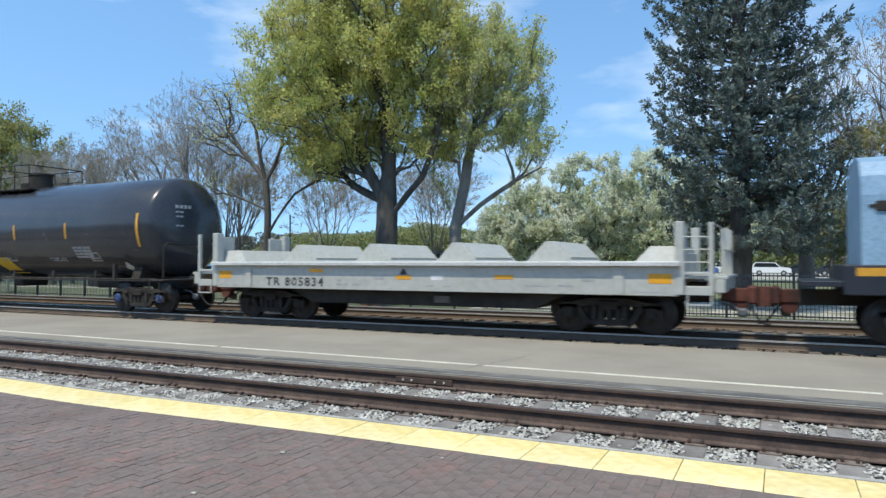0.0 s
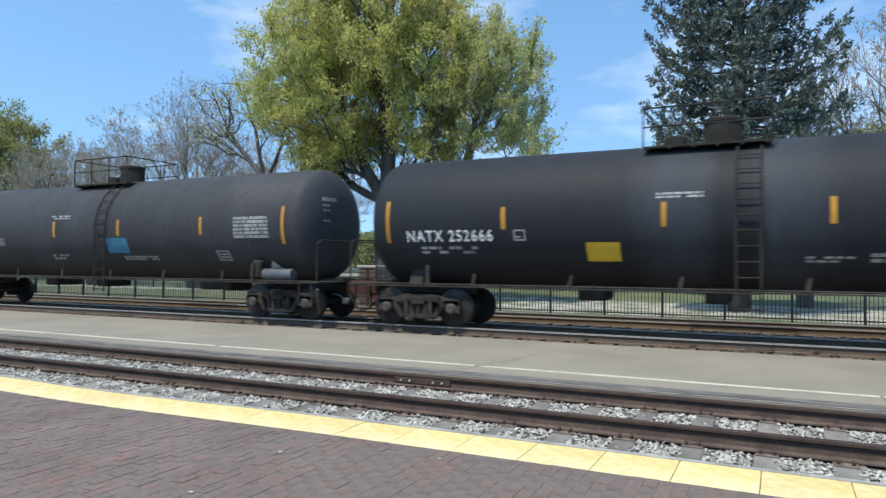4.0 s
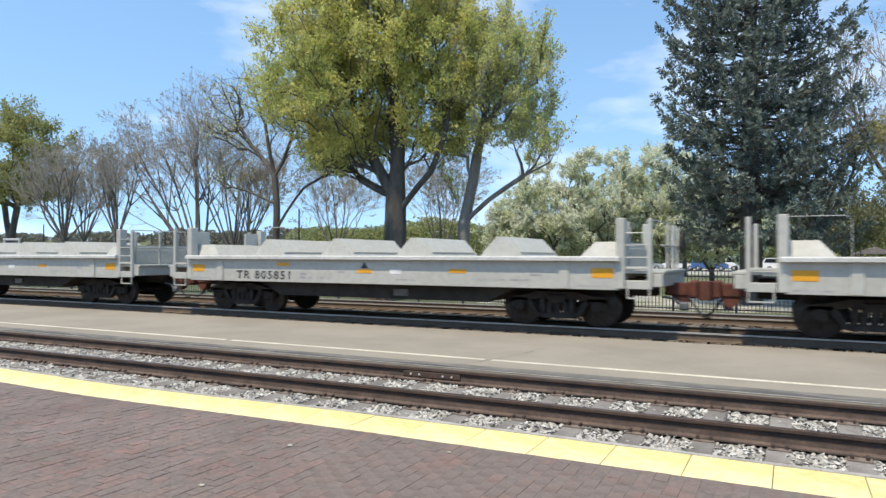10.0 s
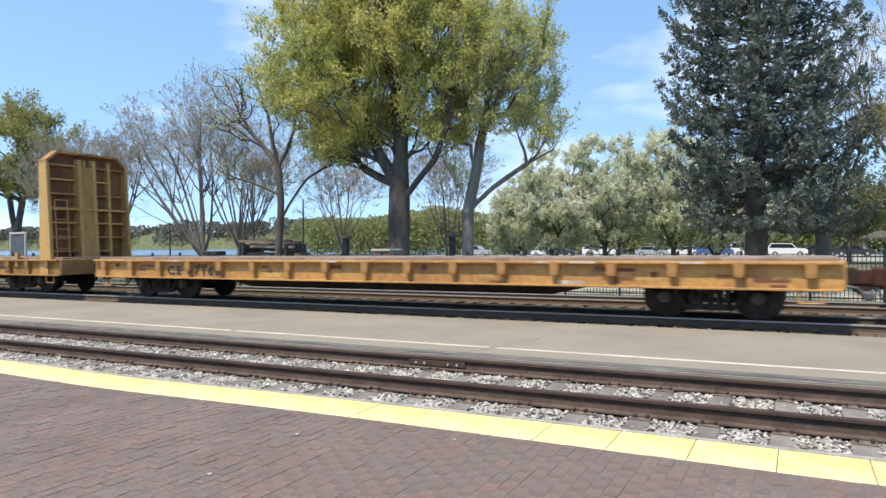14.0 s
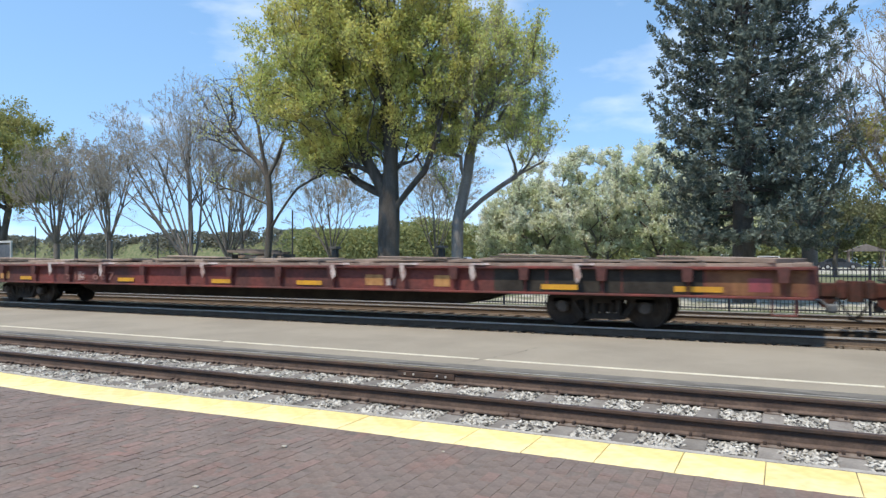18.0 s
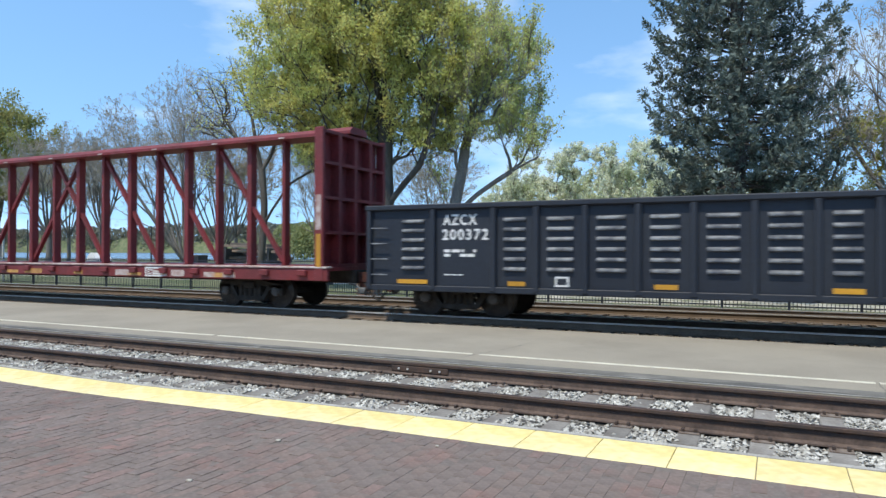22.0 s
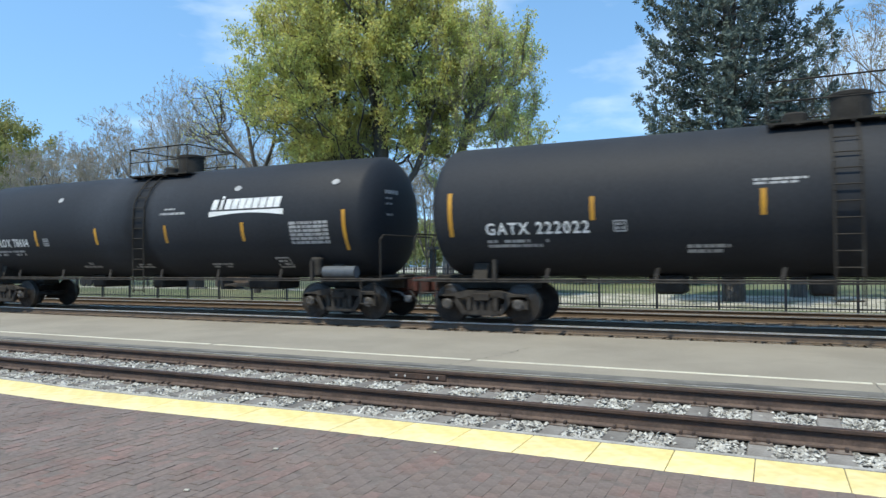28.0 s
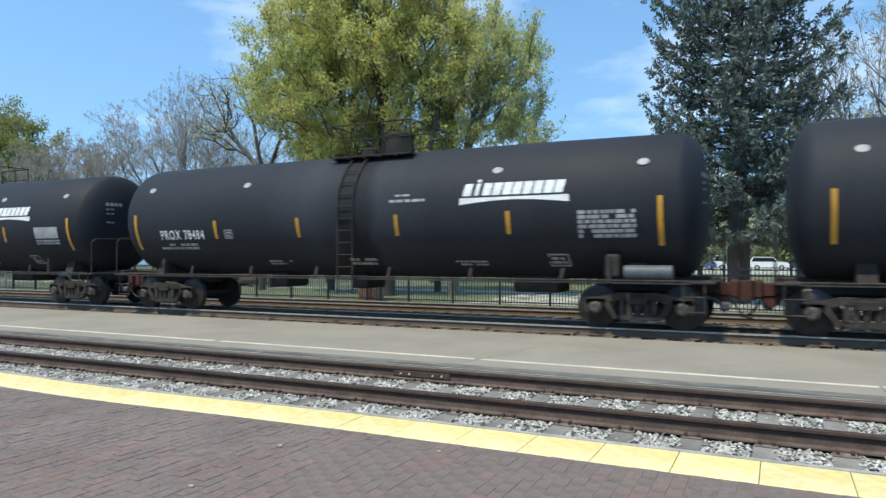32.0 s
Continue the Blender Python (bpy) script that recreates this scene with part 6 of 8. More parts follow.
    if brake:
        part("brake_cylinder", M().cyl((ls / 2 - 0.75, -1.32, 1.22), (ls / 2 + 0.2, -1.32, 1.22), 0.15, 16), MAT["reservoir"], root, "blue-grey horizontal brake reservoir", True)
        part("brake_valve", M().box(ls / 2 - 1.15, ls / 2 - 0.85, -1.42, -1.2, 1.1, 1.6, 0.05), MAT["truck_black"], root)
    for x, w in ((rg.uniform(2.5, 4.0), 1.1), (rg.uniform(-1.2, 0.2), 0.5), (rg.uniform(-4.5, -3.0), 0.6)):
        part("underside_fitting", M().box(x, x + w, -0.5, 0.5, 0.72, 1.12, 0.05), MAT["steel_dark"], root)
    ends(root, half)
    trucks(root, s, (-(ls / 2 - 0.55), ls / 2 - 0.55), "truck_black" if "gloss" in paint else "truck", hub)
    return root


def tr_body_meshes():
    d = {}
    d["side"] = M().box(-6.08, 6.08, -0.04, 0.04, 0.87, 1.475, 0.01).mesh("side_wall", MAT["white_car"])
    d["lip"] = M().prism([(-0.21, 1.475), (0.1, 1.475), (0.1, 1.55), (0.07, 1.57), (-0.18, 1.57), (-0.21, 1.545)], -6.15, 6.12, "x").mesh("top_rail", MAT["white_trim"])
    d["rib"] = M().box(-0.06, 0.06, -0.035, 0.0, 0.88, 1.47, 0.01).mesh("rib", MAT["white_car"])
    hump = M()
    hw, tw = 0.62, 0.09
    b, t = 1.44, 2.01
    hump.add([(-hw, -1.36, b), (hw, -1.36, b), (hw, 1.36, b), (-hw, 1.36, b), (-tw, -1.35, t), (tw, -1.35, t), (tw, 1.35, t), (-tw, 1.35, t)],
             [(0, 3, 2, 1), (4, 5, 6, 7), (0, 1, 5, 4), (1, 2, 6, 5), (2, 3, 7, 6), (3, 0, 4, 7)])
    for sg in (-1, 1):
        lo, hi = (sg * 0.43, 1.63), (sg * 0.19, 1.88)
        hump.prism([lo, hi, (hi[0] + sg * 0.03, hi[1] + 0.035), (lo[0] + sg * 0.03, lo[1] + 0.035)], -1.22, 1.22, "y")
    d["hump"] = hump.mesh("coil_cradle", MAT["cream"])
    hump2 = M()
    hump2.add([(-0.1, -1.36, b), (0.9, -1.36, b), (0.9, 1.36, b), (-0.1, 1.36, b), (-0.1, -1.2, 1.88), (0.5, -1.2, 1.88), (0.5, 1.2, 1.88), (-0.1, 1.2, 1.88)],
              [(0, 3, 2, 1), (4, 5, 6, 7), (0, 1, 5, 4), (1, 2, 6, 5), (2, 3, 7, 6), (3, 0, 4, 7)])
    d["endhump"] = hump2.mesh("end_cradle", MAT["cream"])
    d["deck"] = M().box(-6.05, 6.05, -1.44, 1.44, 1.3, 1.44).mesh("deck", MAT["cream"])
    d["sill"] = M().box(-6.6, 6.6, -0.28, 0.28, 0.7, 1.12, 0.02).mesh("centre_sill", MAT["steel_dark"])
    d["belly"] = M().prism([(-3.7, 0.86), (3.7, 0.86), (3.0, 0.52), (-3.0, 0.52)], -1.28, 1.28, "y").mesh("belly", MAT["steel_dark"])
    return d


def tr_car(s, number, label, seed):
    root = thing("coil_flat_car", label, "railway car", pose(s, TY, TZ), "cars of the freight train")
    d = shared("tr", tr_body_meshes)
    for e in (-1, 1):
        part("side_wall", d["side"], None, root, at=pose(0, e * 1.5, 0))
        part("top_rail", d["lip"], None, root, "white top rail", at=pose(0, e * 1.46, 0, 0, 0, 0 if e < 0 else 180))
        for x in (-4.97, -4.87, 4.87, 4.97):
            part("rib", d["rib"], None, root, at=pose(x, e * 1.54, 0, 0, 0, 0 if e < 0 else 180))
    # grey strips that paint in the shade between each pair of ribs
    for x in (-4.92, 4.92):
        part("rib_gap", patch(M(), flat_pt(-1.543), x - 0.035, x + 0.035, 0.89, 1.46), MAT["inkgrey"], root)
    part("deck", d["deck"], None, root)
    part("centre_sill", d["sill"], None, root)
    part("belly", d["belly"], None, root, "dark underbody")
    for x in (-3.38, -1.13, 1.13, 3.38):
        part("coil_cradle", d["hump"], None, root, "sloped cream coil cradle", at=pose(x, 0, 0))
    part("end_cradle", d["endhump"], None, root, at=pose(-6.0, 0, 0))
    part("end_cradle", d["endhump"], None, root, at=pose(6.0, 0, 0, 0, 0, 180))
    # markings on the near side
    P, Q = flat_pt(-1.546), flat_pt(-1.55)
    part("number", lettering(M(), P, number, 0.3, -4.32, 0.95, 1.85), MAT["ink"], root, "black stencilled car number")
    for x, w, z, h in ((-5.74, 0.44, 1.22, 0.2), (5.74, 0.46, 1.22, 0.2), (-2.7, 0.42, 1.34, 0.09), (-0.15, 0.42, 1.19, 0.1), (2.4, 0.44, 1.22, 0.09)):
        part("reflector", patch(M(), P, x - w / 2, x + w / 2, z - h / 2, z + h / 2), MAT["orange"], root, "orange reflective patch")
    part("label_plate", patch(M(), P, 0.58, 0.9, 1.13, 1.24), MAT["paintwhite"], root)
    m = M()
    m.add([P(-0.26, 1.26), P(-0.04, 1.26), P(-0.15, 1.42)], [(0, 1, 2)])
    part("triangle_mark", m, MAT["ink"], root)
    m = M()
    scribble(m, P, -2.15, -1.75, 0.95, 1.14, 2, seed)
    scribble(m, P, -1.6, -1.15, 0.95, 1.14, 2, seed + 1)
    scribble(m, P, -0.95, -0.55, 1.12, 1.2, 1, seed + 2)
    scribble(m, P, 0.45, 1.3, 0.97, 1.02, 1, seed + 3)
    scribble(m, P, 2.9, 4.1, 1.02, 1.08, 1, seed + 4)
    scribble(m, P, -5.95, -5.3, 0.93, 0.96, 1, seed + 5, 1.0)
    scribble(m, P, 5.2, 5.9, 0.93, 0.96, 1, seed + 6, 1.0)
    stuff_part("small_writing", m, MAT["inkgrey"], root)
    part("vent_plate", patch(M(), P, 4.15, 4.42, 1.15, 1.23), MAT["inkgrey"], root)
    # end platforms
    for e in (-1, 1):
        x = lambda v: e * v
        bx = lambda m, a, b, *r: m.box(min(e * a, e * b), max(e * a, e * b), *r)
        part("end_post", bx(M(), 6.02, 6.2, -1.56, -1.3, 0.9, 2.36, 0.015), MAT["white_car"], root)
        part("end_post", bx(M(), 6.02, 6.2, 1.3, 1.56, 0.9, 2.36, 0.015), MAT["white_car"], root)
        if e < 0:
            part("end_panel", bx(M(), 6.15, 6.21, -1.3, -0.75, 1.3, 2.26, 0.01), MAT["white_car"], root, "grey end gusset panel")
            part("end_panel", bx(M(), 6.15, 6.21, 0.75, 1.3, 1.3, 2.26, 0.01), MAT["white_car"], root)
        else:
            for y in (-1.12, -0.95):
                part("upright", M().box(6.13, 6.19, y - 0.03, y + 0.03, 1.3, 2.3, 0.008), MAT["white_car"], root)
        part("end_wall", bx(M(), 6.08, 6.14, -1.3, 1.3, 1.1, 1.75, 0.01), MAT["white_car"], root)
        part("platform", bx(M(), 6.12, 7.0, -1.5, 1.5, 1.22, 1.28, 0.01), MAT["white_car"], root)
        part("end_beam", bx(M(), 6.75, 6.95, -1.5, 1.5, 0.95, 1.22, 0.015), MAT["white_car"], root)
        g = bx(M(), 6.22, 6.72, -1.56, -1.5, 0.9, 1.08, 0.01)
        bx(g, 6.22, 6.72, -1.56, -1.5, 1.3, 1.36, 0.01)
        part("step_box", g, MAT["white_car"], root)
        g = M()
        for xx in (6.26, 6.7):
            g.box(e * xx - 0.014, e * xx + 0.014, -1.56, -1.53, 0.7, 1.0)
        bx(g, 6.26, 6.7, -1.56, -1.53, 0.7, 0.73)
        part("stirrup", g, MAT["white_car"], root)
        for y in (-1.52, 1.52):
            part("upright", M().box(e * 6.7 - 0.045, e * 6.7 + 0.045, y - 0.045, y + 0.045, 0.9, 2.33, 0.01), MAT["white_car"], root)
        for y in (-0.7, 0.0, 0.7) if e > 0 else ():
            part("upright", M().box(e * 6.92 - 0.025, e * 6.92 + 0.025, y - 0.025, y + 0.025, 1.28, 2.25), MAT["white_car"], root)
        if e > 0:
            part("handrail", M().cyl((6.7, -1.5, 2.33), (6.7, 1.5, 2.33), 0.016, 6), MAT["white_car"], root)
            part("handrail", M().cyl((6.92, -1.5, 1.8), (6.92, 1.5, 1.8), 0.02, 6), MAT["white_car"], root)
            for z in (1.55, 1.8, 2.05):
                part("rung", M().cyl((6.2, -1.53, z), (6.7, -1.53, z), 0.012, 5), MAT["white_car"], root)
    g = M().tube([(-6.1, 1.45, 1.5), (-6.1, 1.45, 2.4), (-6.0, 1.45, 2.48), (-4.9, 1.45, 2.48), (-4.8, 1.45, 2.38), (-4.8, 1.45, 1.5)], 0.008, 6)
    part("handrail", g, MAT["white_car"], root)
    part("hand_brake", M().cyl((7.0, 0.75, 1.9), (7.06, 0.75, 1.9), 0.26, 16), MAT["steel_dark"], root, "dark round hand-brake wheel")
    part("brake_reservoir", M().cyl((-1.3, -0.9, 0.66), (0.3, -0.9, 0.66), 0.17, 14), MAT["steel_dark"], root, "", True)
    part("tag_plate", M().box(0.55, 0.95, -1.31, -1.29, 0.6, 0.76), MAT["hub_grey"], root)
    ends(root, 7.61, "coupler_red")
    trucks(root, s, (-4.6, 4.6), "truck_black", "truck_black")
    return root


def deck_planks(root, x0, x1, z, n, seed, hw=1.42, material="deckwood"):
    rg = random.Random(seed)
    w = (x1 - x0) / n
    mesh = shared(("plank", round(w, 3), hw, material), lambda: M().box(0.004, w - 0.004, -hw, hw, 0, 0.07, 0.006).mesh("plank", MAT[material]))
    for k in range(n):
        part("plank", mesh, None, root, at=pose(x0 + k * w, 0, z + rg.uniform(-0.006, 0.006)))


def flat_car(s, hl, label, paint, half, z0, z1, pockets, tx, seed, number=None, bulk=False, planks=60, name="flat_car"):
    root = thing(name, label, "flat car", pose(s, TY, TZ), "cars of the freight train")
    rg = random.Random(seed)
    P = flat_pt(-1.549)
    for y in (-1, 1):
        m = M().box(-hl, hl, y * 1.5 - 0.03, y * 1.5 + 0.03, z0, z1 - 0.06)
        part("side_sill", m, MAT[paint], root)
        part("top_flange", M().box(-hl, hl, y * 1.5 - 0.16 if y < 0 else 1.41, 1.66 if y > 0 else -1.41, z1 - 0.06, z1, 0.012), MAT[paint], root)
        part("bottom_flange", M().box(-hl, hl, min(y * 1.42, y * 1.59), max(y * 1.42, y * 1.59), z0 - 0.03, z0 + 0.02, 0.01), MAT[paint], root)
    pk = shared(("pocket", paint), lambda: M().prism([(-0.11, 0), (0.11, 0), (0.08, -0.27), (-0.08, -0.27)], -0.15, 0.0, "y").mesh("stake_pocket", MAT[paint]))
    rb = shared(("sillrib", paint, z0), lambda: M().box(-0.02, 0.02, -0.05, 0, 0, z1 - z0 - 0.06).mesh("sill_rib", MAT[paint]))
    for k in range(pockets):
        x = -hl + 0.5 + (2 * hl - 1.0) * k / (pockets - 1)
        part("stake_pocket", pk, None, root, at=pose(x, -1.53, z1 - 0.03))
        part("sill_rib", rb, None, root, at=pose(x, -1.53, z0))
    deck_planks(root, -hl + 0.02, hl - 0.02, z1 - 0.005, planks, seed)
    b0, b1 = tx - 2.2, tx - 3.4
    part("centre_sill", M().box(-half + 0.6, half - 0.6, -0.3, 0.3, 0.72, 1.05, 0.02), MAT["steel_dark"], root)
    part("fish_belly", M().prism([(-b0, z0), (b0, z0), (b1, 0.42), (-b1, 0.42)], -0.75, 0.75, "y"), MAT["steel_dark"], root, "deep dark centre girder")
    for e in (-1, 1):
        part("end_sill", M().box(e * hl - 0.06, e * hl + 0.06, -1.52, 1.52, z0, z1, 0.015), MAT[paint], root)
        g = M()
        x = e * (hl - 0.5)
        for dx in (-0.2, 0.2):
            g.cyl((x + dx, -1.53, 0.42), (x + dx, -1.53, z0 + 0.1), 0.018, 5)
        g.cyl((x - 0.2, -1.53, 0.43), (x + 0.2, -1.53, 0.43), 0.018, 5)
        part("step", g, MAT[paint], root)
    if number:
        part("number", lettering(M(), P, number[0], 0.34, number[1], number[2], number[3]), MAT[number[4]], root, "stencilled car number")
    ends(root, half)
    trucks(root, s, (-tx, tx), "truck_black")
    return root


def bulkhead(root, e, x_in, z0, top):
    """End wall of a lumber flat: timber inside, ribbed steel outside, tapered side plates."""
    xo, xt = e * (x_in + 0.62), e * (x_in + 0.36)
    xi = e * x_in
    for y in (-1.56, 1.5):
        part("side_plate", M().prism([(xi, z0 - 0.05), (xo, z0 - 0.05), (xt, top - 0.42), (e * (x_in + 0.3), top - 0.32), (xi, top - 0.38)], y, y + 0.06, "y"), MAT["yellow_hi"], root, "tapered yellow side plate")
    part("cap_beam", M().prism([(-1.56, top - 0.36), (-1.12, top), (1.12, top), (1.56, top - 0.36), (1.56, top - 0.46), (1.08, top - 0.08), (-1.08, top - 0.08), (-1.56, top - 0.46)], min(xi, xt), max(xi, xt) - 0.02, "x"), MAT["rusttan"], root)
    n = 13
    for k in range(n):
        z = z0 + 0.5 + (top - 0.35 - z0 - 0.5) * k / n
        h = (top - 0.35 - z0 - 0.5) / n
        part("timber", M().box(min(xi, xi + e * 0.06), max(xi, xi + e * 0.06), -1.49 if k < n - 1 else -1.3, 1.49 if k < n - 1 else 1.3, z, z + h - 0.008, 0.006), MAT["bulkwood"], root)
    part("back_sheet", M().prism([(-1.49, z0), (1.49, z0), (1.49, top - 0.42), (1.07, top - 0.085), (-1.07, top - 0.085), (-1.49, top - 0.42)], min(xi + e * 0.061, xi + e * 0.09), max(xi + e * 0.061, xi + e * 0.09), "x"), MAT["rustbrown"], root, "rust-brown steel back sheet")
    xb = xi + e * 0.09
    out = lambda z, d: xb + (xo + (xt - xo) * (z - z0) / (top - z0) - xb) * d
    for y, w, d in ((-0.34, 0.07, 0.92), (-0.08, 0.05, 0.5), (0.2, 0.07, 0.92), (0.86, 0.05, 0.6)):
        part("column", M().prism([(xb, z0), (out(z0, d), z0), (out(top - 0.25, d), top - 0.25), (xb, top - 0.2)], y - w, y + w, "y"), MAT["yellow_hi"], root, "rust-stained yellow column")
    part("column_plate", M().prism([(out(z0, 0.84), z0), (out(z0, 0.88), z0), (out(top - 0.5, 0.88), top - 0.5), (out(top - 0.5, 0.84), top - 0.5)], -0.27, 0.13, "y"), MAT["rusttan"], root, "rust-stained cover plate between the columns")
    for k in range(8):
        z = z0 + 0.25 + (top - z0 - 0.75) * k / 7
        for ya, yb in ((-1.47, -0.41), (0.27, 0.81), (0.91, 1.47)):
            if k in (1, 6) and ya > 0.9:
                continue
            d = 0.8 if k == 4 else 0.55
            part("cross_rib", M().box(min(xb, out(z, d)), max(xb, out(z, d)), ya, yb, z, z + 0.05), MAT["rusttan"] if k % 3 else MAT["yellow_hi"], root)
    zt = z0 + (top - z0) * 0.52
    part("tie_bar", M().box(min(out(zt, 0.94), out(zt, 1.0)), max(out(zt, 0.94), out(zt, 1.0)), -1.4, 1.4, zt, zt + 0.06), MAT["yellow_hi"], root, "yellow tie bar")
    for y in (-1.495, 1.435):
        part("edge_flange", M().prism([(xo - e * 0.06, z0), (xo, z0), (xt, top - 0.42), (xt - e * 0.06, top - 0.42)], y, y + 0.06, "y"), MAT["rusttan"], root, "rust-stained edge flange")
    g = M()
    at_ = lambda u: (out(z0 + 0.2 + (top - z0) * 0.55 * u, 1.0) - e * 0.03, z0 + 0.2 + (top - z0) * 0.55 * u)
    for y in (-1.3, -0.86):
        g.cyl((at_(0)[0], y, at_(0)[1]), (at_(1)[0], y, at_(1)[1]), 0.02, 5)
    for k in range(8):
        xx, zz = at_(k / 7)
        g.cyl((xx, -1.3, zz), (xx, -0.86, zz), 0.016, 5)
    part("ladder", g, MAT["rusttan"], root, "rust-stained end ladder")
    part("brake_housing", M().box(min(xo, xo + e * 0.2), max(xo, xo + e * 0.2), -0.5, 0.0, z0 + 0.05, z0 + 0.5, 0.05), MAT["hopper_dark"], root, "dark hand-brake housing")


def hopper_car(s):
    root = thing("covered_hopper", "rusted covered hopper with patchwork panels and white posts", "hopper car", pose(s, TY, TZ), "cars of the freight train")
    px = [-7.41, -6.72, -5.93, -5.15, -4.3, -3.45, -2.6, -1.68, -0.74, 0.23, 1.18, 2.15, 3.04, 3.86, 4.63, 5.52, 6.27, 7.04]
    rg = random.Random(77)
    zb, zt = 1.47, 4.06
    for y in (-1, 1):
        for i, (a, b) in enumerate(zip(px, px[1:])):
            if i < 6:
                rows = ((zb, zb + rg.uniform(0.5, 0.8), "hop_tan" if i < 3 else "hop_orange"), (None, zt - 0.2, ("hop_orange", "hop_maroon")[i in (4, 5)]), (None, zt, "hop_maroon"))
            elif i < 12:
                rows = ((zb, 2.3 + rg.uniform(-0.06, 0.1), ("hop_orange", "hop_maroon")[i in (9,)]), (None, 3.5 + rg.uniform(-0.1, 0.12), ("hop_tan", "hop_orange")[i in (6, 8)]), (None, zt, "hop_maroon"))
            else:
                rows = ((zb, zb + rg.uniform(0.35, 0.9), ("hop_tan", "hop_orange")[i in (12, 14)]), (None, zt, ("hop_purple", "hop_maroon")[i in (12, 15)]))
            c0 = zb
            for lo, c1, k in rows:
                part("side_panel", M().box(a + 0.002, b - 0.002, min(y * 1.42, y * 1.48), max(y * 1.42, y * 1.48), c0 + 0.001, c1 - 0.001), MAT[k], root)
                c0 = c1
        for i, x in enumerate(px):
            part("side_post", M().box(x - 0.05, x + 0.05, min(y * 1.48, y * 1.56), max(y * 1.48, y * 1.56), zb, zt, 0.012), MAT["hopper_post"], root, "rust-streaked white side post")
            if y < 0 and i in (0, 3, 7, 10, 14, 17):
                part("reflector", patch(M(), flat_pt(-1.564), x - 0.05, x + 0.05, zb + 0.02, zb + (0.75 if i in (0, 17) else 0.42)), MAT["decal"], root, "yellow reflective strip")
        part("bottom_sill", M().box(-8.6, 8.6, min(y * 1.44, y * 1.57), max(y * 1.44, y * 1.57), zb - 0.1, zb - 0.002, 0.015), MAT["hopper_dark"], root)
        part("top_sill", M().box(-8.55, 8.55, min(y * 1.36, y * 1.5), max(y * 1.36, y * 1.5), zt, zt + 0.09, 0.015), MAT["hopper_post"], root)
        for e in (-1, 1):
            x0 = px[0] if e < 0 else px[-1]
            part("end_panel", M().prism([(x0, 2.35), (x0, zt), (e * 8.55, zt), (e * 8.55, zt - 0.5)], min(y * 1.42, y * 1.48), max(y * 1.42, y * 1.48), "y"), MAT["hop_maroon"], root)
            g = M()
            for x in (8.02, 8.52):
                g.box(e * x - 0.022, e * x + 0.022, y * 1.5 - 0.022, y * 1.5 + 0.022, 0.5 if x < 8.1 else 0.45, 3.4 if x < 8.1 else zt + 0.1)
            for k in range(9):
                z = 0.5 + 0.36 * k
                g.box(min(e * 8.02, e * 8.52), max(e * 8.02, e * 8.52), y * 1.5 - 0.018, y * 1.5 + 0.018, z, z + 0.035)
            part("ladder", g, MAT["hopper_post"], root, "white end ladder")
    for e in (-1, 1):
        x0 = px[0] if e < 0 else px[-1]
        m = M()
        m.add([(x0, -1.42, 2.3), (x0, 1.42, 2.3), (e * 8.55, 1.42, zt - 0.48), (e * 8.55, -1.42, zt - 0.48), (x0, -1.42, 2.36), (x0, 1.42, 2.36), (e * 8.55, 1.42, zt - 0.42), (e * 8.55, -1.42, zt - 0.42)],
              [(0, 1, 2, 3), (7, 6, 5, 4), (0, 3, 7, 4), (1, 5, 6, 2), (3, 2, 6, 7), (0, 4, 5, 1)])
        part("slope_sheet", m, MAT["hopper_dark"], root)
        part("end_sheet", M().box(min(e * 8.5, e * 8.55), max(e * 8.5, e * 8.55), -1.42, 1.42, zt - 0.45, zt), MAT["white_car"], root)
        part("inner_end", M().box(x0 - 0.03, x0 + 0.03, -1.4, 1.4, zb, 2.36), MAT["hopper_dark"], root)
        part("end_sill", M().box(min(e * 8.45, e * 8.6), max(e * 8.45, e * 8.6), -1.5, 1.5, 0.95, 1.4, 0.02), MAT["hopper_dark"], root)
        for y in (-0.6, 0.6):
            part("end_strut", M().prism([(e * 8.5 - 0.05, 1.3), (e * 8.5 + 0.05, 1.3), (e * 8.5 + 0.05, zt - 0.4), (e * 8.5 - 0.05, zt - 0.4)], y - 0.05, y + 0.05, "y"), MAT["hopper_dark"], root)
        part("shear_plate", M().box(min(e * 7.0, e * 8.5), max(e * 7.0, e * 8.5), -1.4, 1.4, 1.36, 1.44), MAT["hopper_dark"], root)
        part("air_tank", M().cyl((e * 7.35, -0.7, 1.9), (e * 8.1, -0.7, 1.9), 0.22, 14), MAT["hopper_post"], root, "", True)
    for a, b, c, d in ((-6.7, -3.3, -5.4, -4.45), (-1.8, 1.5, -0.55, 0.6), (3.1, 6.4, 4.25, 5.35)):
        m = M()
        m.add([(a, -1.4, zb - 0.06), (b, -1.4, zb - 0.06), (d, -0.8, 0.42), (c, -0.8, 0.42), (a, 1.4, zb - 0.06), (b, 1.4, zb - 0.06), (d, 0.8, 0.42), (c, 0.8, 0.42)],
              [(0, 1, 2, 3), (5, 4, 7, 6), (1, 5, 6, 2), (4, 0, 3, 7), (3, 2, 6, 7), (0, 4, 5, 1)])
        bay = part("discharge_bay", m, MAT["hopper_dark"], root, "dark sloping discharge bay")
        part("outlet_gate", M().box(c - 0.15, d + 0.15, -0.9, 0.9, 0.34, 0.42, 0.01), MAT["steel_dark"], bay)
    part("centre_sill", M().box(-8.9, 8.9, -0.25, 0.25, 0.75, 1.2, 0.02), MAT["steel_dark"], root)
